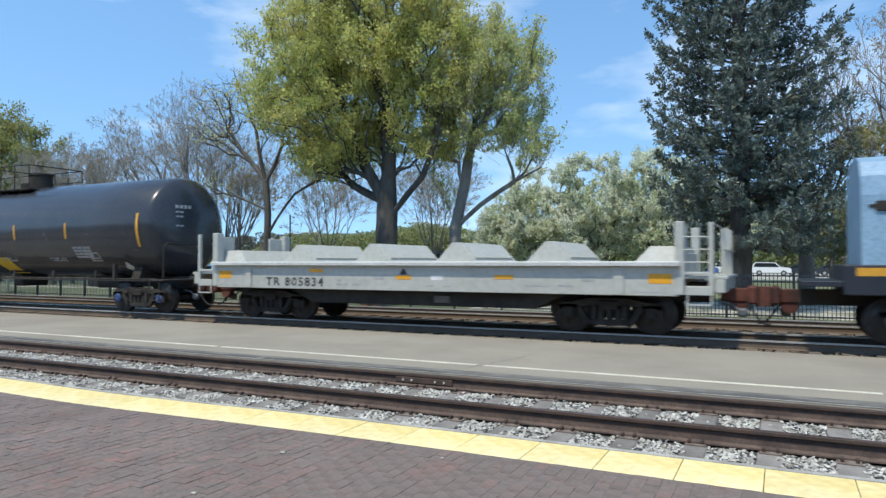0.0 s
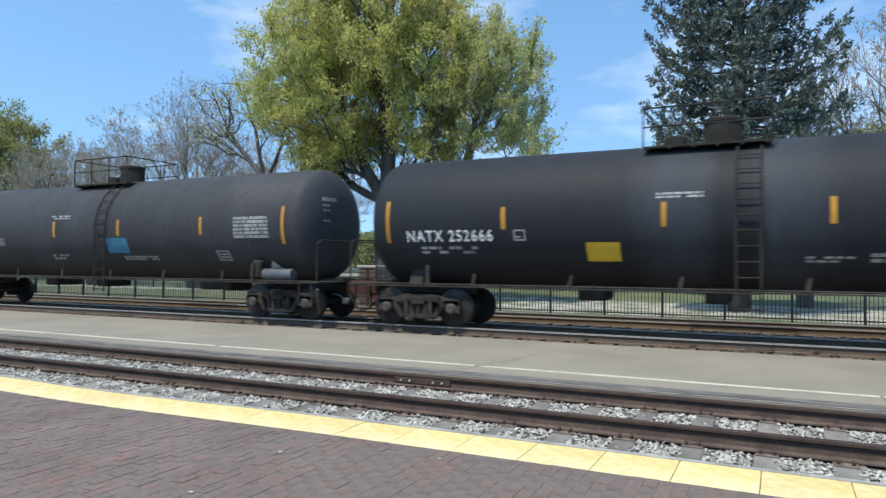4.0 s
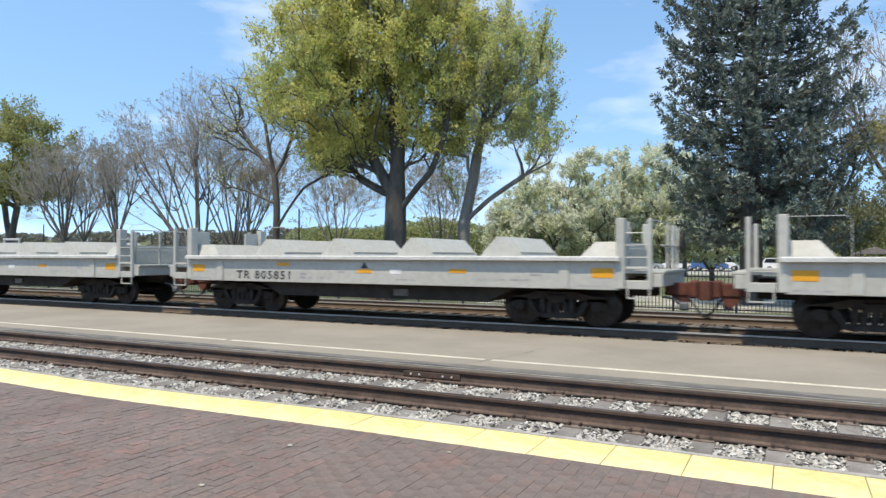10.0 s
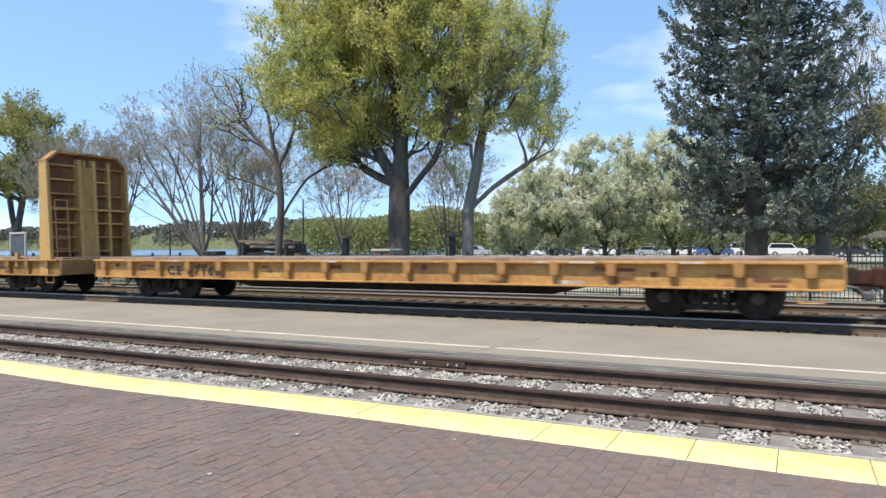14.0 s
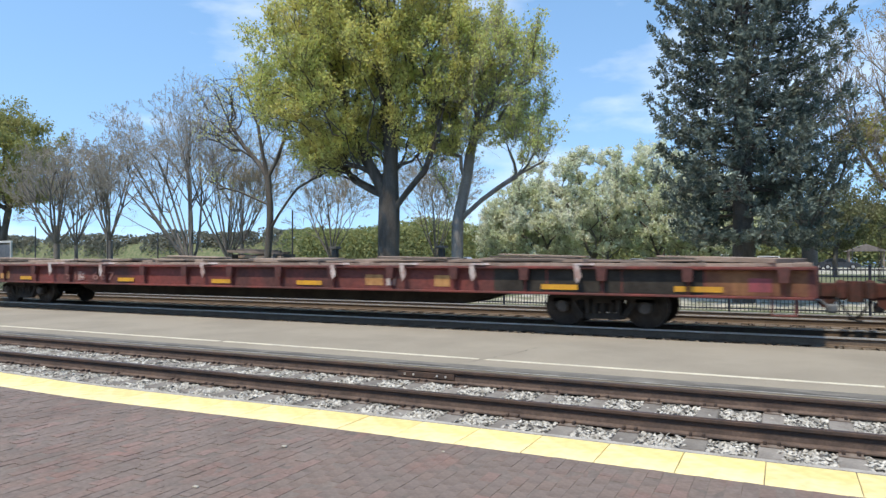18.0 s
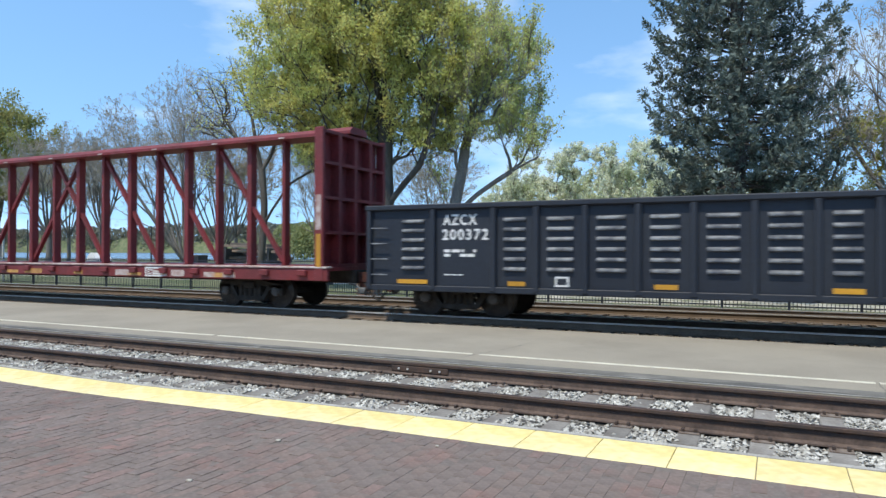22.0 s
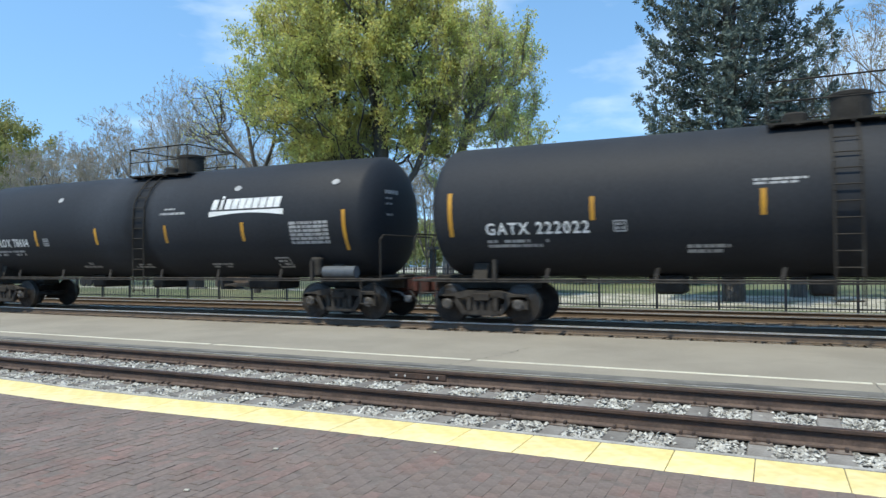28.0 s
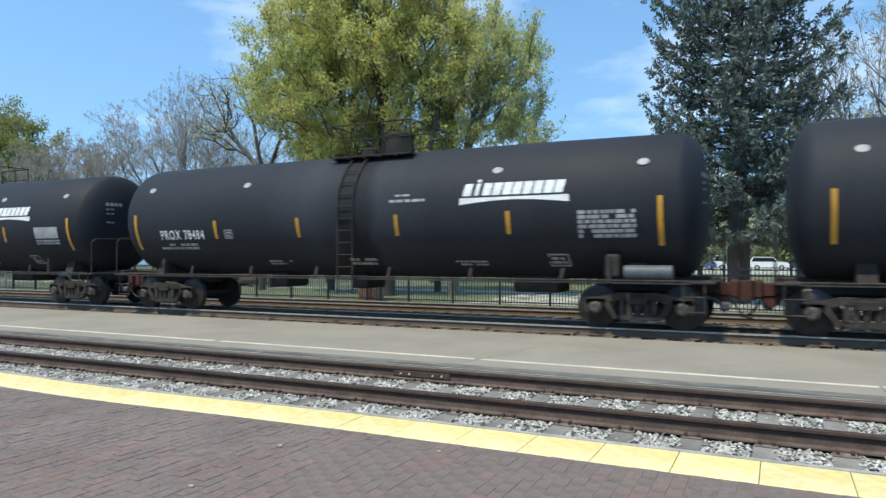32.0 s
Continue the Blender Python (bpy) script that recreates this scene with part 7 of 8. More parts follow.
    part("underframe", M().box(-6.9, 6.9, -1.05, 1.05, 0.98, 1.4, 0.02), MAT["steel_dark"], root, "dark underframe between the bays")
    m = M().prism([(-1.4, zt + 0.05), (-0.9, zt + 0.22), (0.9, zt + 0.22), (1.4, zt + 0.05)], -8.55, 8.55, "x")
    part("roof", m, MAT["hopper_dark"], root)
    part("running_board", M().box(-8.9, 8.9, -1.2, -0.72, zt + 0.27, zt + 0.31), MAT["white_trim"], root, "galvanised roof walkway")
    part("running_board", M().box(-8.9, 8.9, 0.72, 1.2, zt + 0.27, zt + 0.31), MAT["white_trim"], root)
    for k in range(16):
        x = -8.4 + 1.12 * k
        part("roof_bracket", M().box(x - 0.04, x + 0.04, -1.36, -1.18, zt + 0.05, zt + 0.28), MAT["hopper_post"], root)
    for k in range(8):
        part("roof_hatch", M().box(-7.8 + k * 2.0, -6.6 + k * 2.0, -0.5, 0.5, zt + 0.2, zt + 0.33, 0.04), MAT["hopper_dark"], root)
    P = flat_pt(-1.486)
    part("number_patch", patch(M(), P, -7.3, -6.0, 1.52, 2.2), MAT["rusttan"], root, "scraped pale number patch")
    part("number", lettering(M(), flat_pt(-1.49), "775", 0.34, -6.6, 1.58, 0.5), MAT["paintwhite"], root)
    m = M()
    ring_bars(m, P, 4.75, 5.4, 1.78, 2.08, 0.035)
    part("placard_holder", m, MAT["hopper_post"], root, "tan placard frame")
    part("placard", patch(M(), P, 4.8, 5.35, 1.83, 2.03), MAT["steel_dark"], root, "dark placard card")
    part("placard_plate", patch(M(), P, 4.72, 5.43, 1.52, 1.74), MAT["hop_tan"], root)
    ends(root, 9.55)
    trucks(root, s, (-7.0, 7.2), "truck")
    return root


def gondola_car(s):
    root = thing("gondola_car", "dark navy gondola with ribbed sides and corrugations coloured as if sunlit", "gondola car", pose(s, TY, TZ), "cars of the freight train")
    rx = [-8.4, -6.67, -5.16, -4.16, -3.09, -2.0, -0.93, 0.16, 1.22, 2.18, 3.22, 4.23, 5.2, 6.78, 8.4]
    for y in (-1, 1):
        part("side_sheet", M().box(-8.45, 8.45, min(y * 1.43, y * 1.47), max(y * 1.43, y * 1.47), 0.66, 2.56), MAT["navy"], root)
        part("top_chord", M().box(-8.5, 8.5, min(y * 1.4, y * 1.58), max(y * 1.4, y * 1.58), 2.54, 2.66, 0.02), MAT["navy"], root)
        part("bottom_chord", M().box(-8.45, 8.45, min(y * 1.43, y * 1.55), max(y * 1.43, y * 1.55), 0.62, 0.76, 0.015), MAT["navy"], root)
        for x in rx:
            part("rib", M().box(x - 0.06, x + 0.06, min(y * 1.47, y * 1.57), max(y * 1.47, y * 1.57), 0.66, 2.54, 0.012), MAT["navy"], root)
        for i, (a, b) in enumerate(zip(rx, rx[1:])):
            if i in (1, 12) or (i == 0):
                lo, hi = (-7.5, -6.92) if i == 0 else (99, 99)
            else:
                lo, hi = a + 0.24, b - 0.26
            if i == 13:
                lo, hi = 6.95, 7.6
            if lo > 50:
                continue
            # the bright highlight on each corrugation is put in by its pale colour
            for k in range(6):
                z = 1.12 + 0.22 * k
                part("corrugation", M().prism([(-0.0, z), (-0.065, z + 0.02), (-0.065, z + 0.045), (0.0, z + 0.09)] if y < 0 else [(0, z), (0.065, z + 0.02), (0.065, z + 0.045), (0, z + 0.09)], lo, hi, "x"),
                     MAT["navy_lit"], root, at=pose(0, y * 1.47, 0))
    for e in (-1, 1):
        part("end_wall", M().box(min(e * 8.4, e * 8.46), max(e * 8.4, e * 8.46), -1.43, 1.43, 0.9, 2.56), MAT["navy"], root)
        part("end_cap", M().box(min(e * 8.38, e * 8.52), max(e * 8.38, e * 8.52), -1.5, 1.5, 2.52, 2.66, 0.02), MAT["navy"], root)
        for y in (-0.7, 0.0, 0.7):
            part("end_rib", M().box(min(e * 8.46, e * 8.56), max(e * 8.46, e * 8.56), y - 0.06, y + 0.06, 0.9, 2.5), MAT["navy"], root)
        for k in range(4):
            z = 1.0 + 0.37 * k
            part("grab_iron", M().cyl((e * 8.3, -1.6, z), (e * 7.86, -1.6, z), 0.016, 5), MAT["navy_lit"], root)
    part("floor", M().box(-8.4, 8.4, -1.43, 1.43, 0.9, 1.0), MAT["navy"], root)
    part("centre_sill", M().box(-8.6, 8.6, -0.3, 0.3, 0.65, 0.9, 0.02), MAT["steel_dark"], root)
    P = flat_pt(-1.476)
    m = M()
    lettering(m, P, "AZCX", 0.34, -6.42, 2.17, 0.85)
    lettering(m, P, "200372", 0.34, -6.45, 1.83, 1.15)
    part("number", m, MAT["paintwhite"], root, "white stencilled car number")
    m = M()
    scribble(m, P, -6.4, -5.6, 1.42, 1.62, 2, 5)
    scribble(m, P, -6.4, -5.9, 1.0, 1.04, 1, 6, 1.0)
    scribble(m, P, 5.95, 6.3, 1.5, 1.66, 2, 8)
    ring_bars(m, P, 5.75, 6.35, 1.85, 2.2, 0.06)
    scribble(m, P, 5.85, 6.25, 1.92, 2.12, 2, 7, 1.0)
    stuff_part("small_writing", m, MAT["paintwhite"], root)
    for x, w in ((-7.2, 0.8), (-4.6, 0.4), (-1.45, 0.45), (1.7, 0.5), (4.7, 0.45), (7.3, 0.9)):
        part("reflector", patch(M(), flat_pt(-1.556), x - w / 2, x + w / 2, 0.8, 0.9), MAT["amber"], root)
    m = M()
    ring_bars(m, flat_pt(-1.476), -3.75, -3.45, 0.8, 1.02, 0.04)
    stuff_part("small_writing", m, MAT["paintwhite"], root)
    ends(root, 9.16)
    trucks(root, s, (-6.25, 6.25), "truck_black")
    return root


def centrebeam_car(s):
    root = thing("centrebeam_car", "empty red centrebeam flat car with diagonal braces", "flat car", pose(s, TY, TZ), "cars of the freight train")
    R_ = MAT["centrebeam"]
    for y in (-1, 1):
        part("side_sill", M().box(-11.85, 11.85, min(y * 1.4, y * 1.52), max(y * 1.4, y * 1.52), 0.8, 1.12, 0.015), R_, root)
        part("deck_edge", M().box(-11.85, 11.85, min(y * 1.3, y * 1.55), max(y * 1.3, y * 1.55), 1.12, 1.17, 0.01), MAT["scrape"], root, "scraped pale deck edge")
        for k in range(19):
            x = -11.1 + k * 1.233
            part("winch_bracket", M().box(x - 0.14, x + 0.14, min(y * 1.52, y * 1.62), max(y * 1.52, y * 1.62), 0.92, 1.08, 0.02), R_, root)
    rg = random.Random(9)
    for k in range(13):
        x = rg.uniform(-11.2, 10.6)
        part("paint_scrape", patch(M(), flat_pt(-1.524), x, x + rg.uniform(0.4, 0.9), 0.84, 0.84 + rg.uniform(0.08, 0.2)), MAT["scrape"] if k % 3 else MAT["yellow"], root, "worn paint scrape")
    part("deck", M().box(-11.8, 11.8, -1.4, 1.4, 1.05, 1.15), R_, root)
    part("centre_sill", M().box(-11.9, 11.9, -0.3, 0.3, 0.7, 1.05, 0.02), MAT["steel_dark"], root)
    part("top_chord", M().prism([(-0.42, 4.71), (0.42, 4.71), (0.42, 4.79), (0.3, 4.9), (-0.3, 4.9), (-0.42, 4.79)], -11.8, 11.8, "x"), R_, root, "heavy red top chord")
    n = 17
    sp = 1.262
    for k in range(n):
        x = -9.6 + k * sp
        hw = 0.06 if k % 2 else 0.085
        part("post", M().box(x - hw, x + hw, -0.13, 0.13, 1.15, 4.72, 0.015), R_, root)
    for k in range(0, n - 1):
        a = -9.6 + k * sp
        up = k in (0, 2, 4, 6)
        dn = k in (7, 9, 11, 13)
        if not (up or dn):
            continue
        b = a + 2 * sp
        za, zb = (1.25, 4.6) if up else (4.6, 1.25)
        m = M()
        m.prism([(a, za), (a + 0.12, za), (b, zb), (b - 0.12, zb)], -0.07, 0.07, "y")
        part("diagonal", m, R_, root)
    for k in range(9):
        x = -10.6 + k * 2.5
        part("reflective_tab", M().box(x, x + 0.2, -0.435, -0.418, 4.72, 4.76), MAT["scrape"], root)
    for e in (-1, 1):
        xo, xi = (11.72, 11.46) if e > 0 else (-11.84, -11.58)
        part("end_plate", M().box(min(xo, xi), max(xo, xi), -1.54, -1.42, 0.8, 4.72, 0.015), R_, root)
        part("end_plate", M().box(min(xo, xi), max(xo, xi), 1.42, 1.54, 0.8, 4.72, 0.015), R_, root)
        part("end_sheet", M().box(min(xi, xi - e * 0.03), max(xi, xi - e * 0.03), -1.42, 1.42, 1.15, 4.7), R_, root)
        for y in (-0.75, 0.0, 0.75):
            part("end_column", M().box(min(xo, xi), max(xo, xi), y - 0.07, y + 0.07, 1.15, 4.6), R_, root)
        for z in (1.15, 2.0, 2.9, 3.8, 4.6):
            part("end_rib", M().box(min(xo, xi), max(xo, xi), -1.42, 1.42, z, z + 0.08), R_, root)
        part("reflector", patch(M(), flat_pt(-1.545), (xo + xi) / 2 - 0.07, (xo + xi) / 2 + 0.07, 1.15, 2.0), MAT["amber"], root)
        part("faded_strip", patch(M(), flat_pt(-1.545), (xo + xi) / 2 - 0.08, (xo + xi) / 2 + 0.08, 2.1, 3.0), MAT["scrape"], root)
    # stencils on the inner face of the far end
    m = M()
    rg = random.Random(12)
    for col, y0 in ((0, -1.25), (1, 0.15)):
        z = 4.4
        for r in range(16):
            if 3 <= r <= 5 and col == 0:
                if r == 3:
                    m.add([(-11.546, y0 + 0.28, z - 0.32), (-11.546, y0 + 0.5, z - 0.32), (-11.546, y0 + 0.5, z - 0.26), (-11.546, y0 + 0.42, z - 0.22), (-11.546, y0 + 0.42, z), (-11.546, y0 + 0.34, z)], [(0, 1, 2, 3, 4, 5)])
                z -= 0.16
                continue
            w = rg.uniform(0.4, 0.95)
            m.add([(-11.546, y0 + 0.05, z), (-11.546, y0 + 0.05 + w, z), (-11.546, y0 + 0.05 + w, z - 0.05), (-11.546, y0 + 0.05, z - 0.05)], [(0, 1, 2, 3)])
            z -= rg.uniform(0.13, 0.24)
            if z < 1.6:
                break
    stuff_part("stencils", m, MAT["paintdim"], root, "rows of faded white stencil lines")
    m = M()
    ring_bars(m, flat_pt(-1.527), 5.4, 6.1, 0.82, 1.1, 0.05)
    scribble(m, flat_pt(-1.527), 5.5, 6.0, 0.88, 1.04, 3, 4)
    part("data_plate", m, MAT["paintwhite"], root)
    ends(root, 12.55)
    trucks(root, s, (-8.9, 8.9), "truck_black")
    return root


def coil_car(s):
    root = thing("coil_car", "steel coil car with pale blue rounded hood", "railway car", pose(s, TY, TZ), "cars of the freight train")
    prof = [(-1.48, 1.45), (-1.48, 2.75), (-1.42, 3.1), (-1.2, 3.38), (-0.5, 3.55), (0.5, 3.55), (1.2, 3.38), (1.42, 3.1), (1.48, 2.75), (1.48, 1.45)]
    part("hood", M().prism(prof, -6.42, 6.42, "x"), MAT["hood_blue"], root, "pale blue rounded hood")
    part("body", M().box(-6.7, 6.7, -1.5, 1.5, 0.95, 1.5, 0.02), MAT["navy"], root)
    part("reflector", patch(M(), flat_pt(-1.504), -6.5, -6.0, 1.3, 1.45), MAT["amber"], root)
    part("reflector", patch(M(), flat_pt(-1.504), 5.9, 6.4, 1.3, 1.45), MAT["amber"], root)
    part("hood_seam", M().box(-6.3, 6.3, -1.495, -1.478, 2.52, 2.58), MAT["steel_dark"], root, "dark seam along the hood")
    for k in range(6):
        part("hood_latch", M().box(-6.2 + k * 2.3, -5.75 + k * 2.3, -1.52, -1.49, 2.46, 2.64, 0.01), MAT["steel_dark"], root)
    for e in (-1, 1):
        part("end_platform", M().box(min(e * 6.7, e * 7.4), max(e * 6.7, e * 7.4), -1.45, 1.45, 1.1, 1.2, 0.01), MAT["navy"], root)
    part("centre_sill", M().box(-7.4, 7.4, -0.3, 0.3, 0.7, 1.0), MAT["steel_dark"], root)
    ends(root, 8.05)
    trucks(root, s, (-5.0, 5.0), "truck_black")
    return root


# the cars from the head of the view to its tail
coil_car(7.7)
tr_car(-7.93, "TR 805834", "pale grey coil flat car with sloped cradles and end posts", 1)
LOW = (1.56, 2.58)
tank_car(-24.15, 14.0, "gloss_grey", "GATX 228376", "glossy black tank car with yellow decal and blue hubs", 8.55, top=0.2, lad=-1.05, num=(0.74, 2.28), seed=1, hub="hub_blue",
         stripes=(-0.281, -0.138, 0.082, 0.268), decals=((-0.4, 0.42, 1.17, 1.72, "decal", -0.15),), placard=(6.0, 0), data=(3.95, 4.75, 1.68, 2.06))
tank_car(-42.1, 15.6, "dusty", "NATX 252620", "dusty black tank car with amber strips", 9.45, top=-0.8, lad=1.3, num=(0.25, 2.15), seed=2, decals=((2.75, 3.6, 1.72, 2.02, "decal_dull", 0), (-1.42, -0.66, 3.0, 3.14, "paintwhite", 0)), placard=(7.2, 0), deck=-0.65, size=LOW, stripes=(-0.31, -0.106, 0.1, 0.315))
tank_car(-61.07, 15.6, "dusty", "CBTX 725812", "worn black tank car with yellow decal panel", 9.47, top=0.9, lad=-1.45, num=(0.5, 2.4), seed=3, decals=((3.15, 4.05, 1.75, 2.05, "decal", 0),), placard=(7.05, 0), brake=True, size=LOW, stripes=(-0.31, -0.09, 0.087, 0.315))
tank_car(-80.0, 15.6, "satin", "NATX 252666", "black tank car with grey spill band and yellow decal", 9.47, top=-0.4, num=(0.5, 2.2), seed=4, decals=((-3.0, -2.3, 1.6, 2.0, "decal", 0),), placard=(7.0, 0), band="spill_grey", size=LOW)
tank_car(-98.8, 15.6, "dusty", "252620", "dusty black tank car with amber strips and white panel", 9.4, mark_word="bars", top=0.3, seed=5, decals=((1.0, 1.9, 1.8, 2.25, "blue_mark", 0),), placard=(7.2, 0), brake=True, size=LOW)
for i, num in enumerate(("TR 805885", "TR 805883", "TR 805872", "TR 805847", "TR 805821", "TR 805801", "TR 805851", "TR 805814", "TR 805855", "TR 805794", "TR 805873")):
    tr_car(-116.25 - 15.22 * i, num, "pale grey coil flat car with sloped cradles and end posts", 10 + 7 * i)
ce = flat_car(-287.1, 10.2, "weathered yellow flat car with stake pockets and timber deck", "yellow", 11.1, 0.68, 1.2, 17, 7.9, 3, ("CE 67166", -7.0, 0.78, 2.1, "ink"))
bf = flat_car(-309.9, 10.75, "yellow bulkhead flat car with tall rusted end walls", "yellow_dull", 11.62, 0.68, 1.2, 20, 8.0, 4, None, True, name="bulkhead_flat_car")
bulkhead(bf, 1, 9.75, 0.7, 4.88)
bulkhead(bf, -1, 9.85, 0.7, 4.88)
tr_car(-329.1, "TR 805854", "pale grey coil flat car with sloped cradles and end posts", 99)
tank_car(-346.2, 15.9, "slate", "CITX 221108", "satin black tank car with red diamond placard", 9.47, top=-0.5, seed=6, decals=((2.75, 3.45, 1.73, 2.02, "decal", 0.25),), placard=(6.5, 1), brake=True)
rf = flat_car(-370.45, 14.0, "long faded red flat car with loose dunnage on deck", "redcar", 14.75, 0.76, 1.34, 17, 10.0, 5, ("915 667", -7.0, 0.88, 2.3, "faded_mark"), planks=90)
bf2 = flat_car(-397.1, 10.6, "yellow bulkhead flat car with tall tapered end walls", "yellow_dull", 11.5, 0.68, 1.2, 20, 8.0, 6, None, True, name="bulkhead_flat_car")
bulkhead(bf2, 1, 9.7, 0.7, 4.88)
bulkhead(bf2, -1, 9.8, 0.7, 4.88)
hopper_car(-418.05)
gondola_car(-436.8)
centrebeam_car(-458.3)
tank_car(-480.57, 15.75, "gloss", "CTCX 730026", "glossy black tank car with two yellow decals", 9.45, top=0.75, lad=-0.85, num=(0.28, 2.75), stripes=(-0.292, -0.09, 0.112, 0.297), seed=7, decals=((0.3, 0.9, 1.5, 1.95, "decal", 0.0), (2.5, 3.25, 1.65, 2.02, "decal", 0.0)), placard=(6.6, 0))
tank_car(-498.95, 15.2, "satin", "TILX 270655", "black tank car with worn dark band and amber strips", 9.05, top=0.1, lad=0.7, num=(0.9, 2.15), stripes=(-0.285, -0.096, 0.13, 0.319), seed=8, band="spill_dark", deck=-0.6)
g1 = tank_car(-517.1, 15.2, "satin", "TILX 270706", "black tank car with looping white graffiti", 9.05, top=-0.2, num=(0.9, 2.15), seed=9, band="rich")
tank_car(-535.3, 15.4, "blue", "270655", "glossy blue-black tank car with amber strips", 9.1, mark_word="bars", top=-0.3, seed=10, brake=True)
tank_car(-553.95, 15.9, "satin", "GATX 222022", "black tank car with grey-white car number and ladder", 9.47, num=(0.85, 2.35), top=0.15, lad=-0.2, seed=11, brake=True, stripes=(-0.294, -0.09, 0.1, 0.315))
RICH = [(-572.3, "PROX 78604", 0), (-590.25, "PROX 78715", 1), (-608.2, "PROX 78733", 2), (-626.25, "PROX 78522", 3), (-644.2, "PROX 78484", 4), (-662.2, "PROX 78604", 5)]
rich = []
for s_, num, k in RICH:
    rich.append(tank_car(s_ + 0.05, 14.92, "satin", num, "black tank car with white name panel" + (" and blue graffiti" if k == 2 else ""), 8.98, top=(0.8, -0.15, -0.5, -0.2, 0.6, 0.55)[k], lad=(-0.45, 0.9, 1.15, 0.3, -0.65, 0.55)[k], seed=20 + k, logo=True, num=(0.97, 1.68), stripes=(-0.293, -0.104, 0.092, 0.2825), lower=1.95, band="rich", size=(1.6, 2.66), brake=k in (0, 2, 4)))


def strap(root, x):
    m = M().prism([(x - 0.05, 1.37), (x + 0.06, 1.37), (x + 0.12, 1.12), (x + 0.02, 0.98), (x - 0.03, 1.14)], -1.685, -1.67, "y")
    m.prism([(x - 0.06, 1.365), (x + 0.36, 1.36), (x + 0.3, 1.41), (x - 0.05, 1.4)], -1.69, -1.3, "y")
    part("strap", m, MAT["scrape"], root, "torn pale webbing strap")


for x in (-11.5, -7.6, -5.2, -1.0, 3.4, 5.4, 7.2, 9.6):
    strap(rf, x)
for x, w in ((-9.0, 0.6), (-4.2, 0.7), (-0.4, 0.7), (2.6, 0.8), (9.2, 0.8), (12.0, 0.9)):
    part("reflector", patch(M(), flat_pt(-1.552), x - w / 2, x + w / 2, 0.84, 0.95), MAT["amber"], rf)
part("reflector", patch(M(), flat_pt(-1.552), -13.4, -12.4, 1.08, 1.2), MAT["amber"], rf)
for x0, x1 in ((7.7, 8.9), (8.94, 10.5), (10.54, 12.1)):
    part("soot_stain", patch(M(), flat_pt(-1.535), x0, x1, 0.79, 1.27), MAT["steel_dark"], rf, "sooty black stretch of side sill")
part("soot_stain", patch(M(), flat_pt(-1.535), 12.14, 13.9, 0.79, 1.27), MAT["rustbrown"], rf, "grimy brown stretch of side sill")
for x, n, w in ((-11.0, 3, 1.3), (-6.6, 2, 1.0), (-2.9, 4, 1.1), (1.2, 2, 1.5), (4.9, 3, 1.2), (8.0, 4, 1.25), (11.4, 3, 0.8)):
    for k in range(n):
        part("dunnage_board", M().box(-w * 0.8, w * 0.8, -0.4, 0.4, 0.0, 0.035, 0.006), MAT["deckwood"] if (k + n) % 2 else MAT["bulkwood"], rf, "loose dunnage board", at=pose(x + 0.17 * k, -0.85 + 0.15 * k, 1.44 + 0.037 * k, 0, 0.6 * k, 4.5 * k - 6))
for x, w, mt_ in ((-10.4, 0.5, "rusttan"), (-6.4, 0.3, "scrape"), (4.3, 0.5, "rusttan"), (4.9, 0.25, "scrape"), (6.2, 0.4, "rusttan"), (12.9, 0.4, "red_graf")):
    part("paint_scrape", patch(M(), flat_pt(-1.537), x, x + w, 0.86, 1.12), MAT[mt_], rf, "worn patch of old paint")
rgd = random.Random(44)
for k in range(26):
    x = -13.0 + 1.02 * k + rgd.uniform(-0.4, 0.4)
    m = M().box(-rgd.uniform(0.5, 1.2), rgd.uniform(0.5, 1.2), -1.2, 1.2, 0.0, rgd.uniform(0.03, 0.09), 0.005)
    part("dunnage_board", m, MAT["deckwood"] if k % 3 else MAT["bulkwood"], rf, "loose dunnage board", at=pose(x, rgd.uniform(-0.1, 0.1), 1.405 + rgd.uniform(0, 0.03), rgd.uniform(-1, 1), rgd.uniform(-1.6, 1.6), rgd.uniform(-16, 16)))
for c in (bf, bf2):
    for k in range(7):
        x = -8.6 + 2.85 * k
        part("stake", M().box(x - 0.07, x + 0.07, -1.6, -1.48, 0.95, 1.42, 0.01), MAT["yellow_hi"], c)
    part("data_plate", scribble(M(), flat_pt(-1.552), -6.2, -4.6, 0.82, 1.02, 2, 3), MAT["inkgrey"], c)
rgs = random.Random(71)
for c, hl in ((ce, 10.0), (bf, 9.6), (bf2, 9.5)):
    for k in range(26):
        x, z = rgs.uniform(-hl, hl - 0.6), rgs.choice((0.7, 0.74, 0.8, 0.86, 0.98))
        part("paint_scrape", patch(M(), flat_pt(-1.5345), x, x + rgs.uniform(0.15, 0.7), z, z + rgs.uniform(0.05, 0.14)), MAT[rgs.choice(("rustbrown", "rustbrown", "rustbrown", "hopper_post", "yellow_hi"))], c, "worn patch of old paint")
    for k in range(5):
        x = rgs.uniform(-hl, hl - 0.7)
        part("paint_scrape", patch(M(), flat_pt(-1.6635), x, x + rgs.uniform(0.2, 0.8), 1.15, 1.19), MAT["hopper_post"], c, "pale scuffed flange")
part("bright_patch", patch(M(), flat_pt(-1.552), -9.75, -9.1, 0.78, 1.1), MAT["decal"], bf2, "bright yellow paint patch")


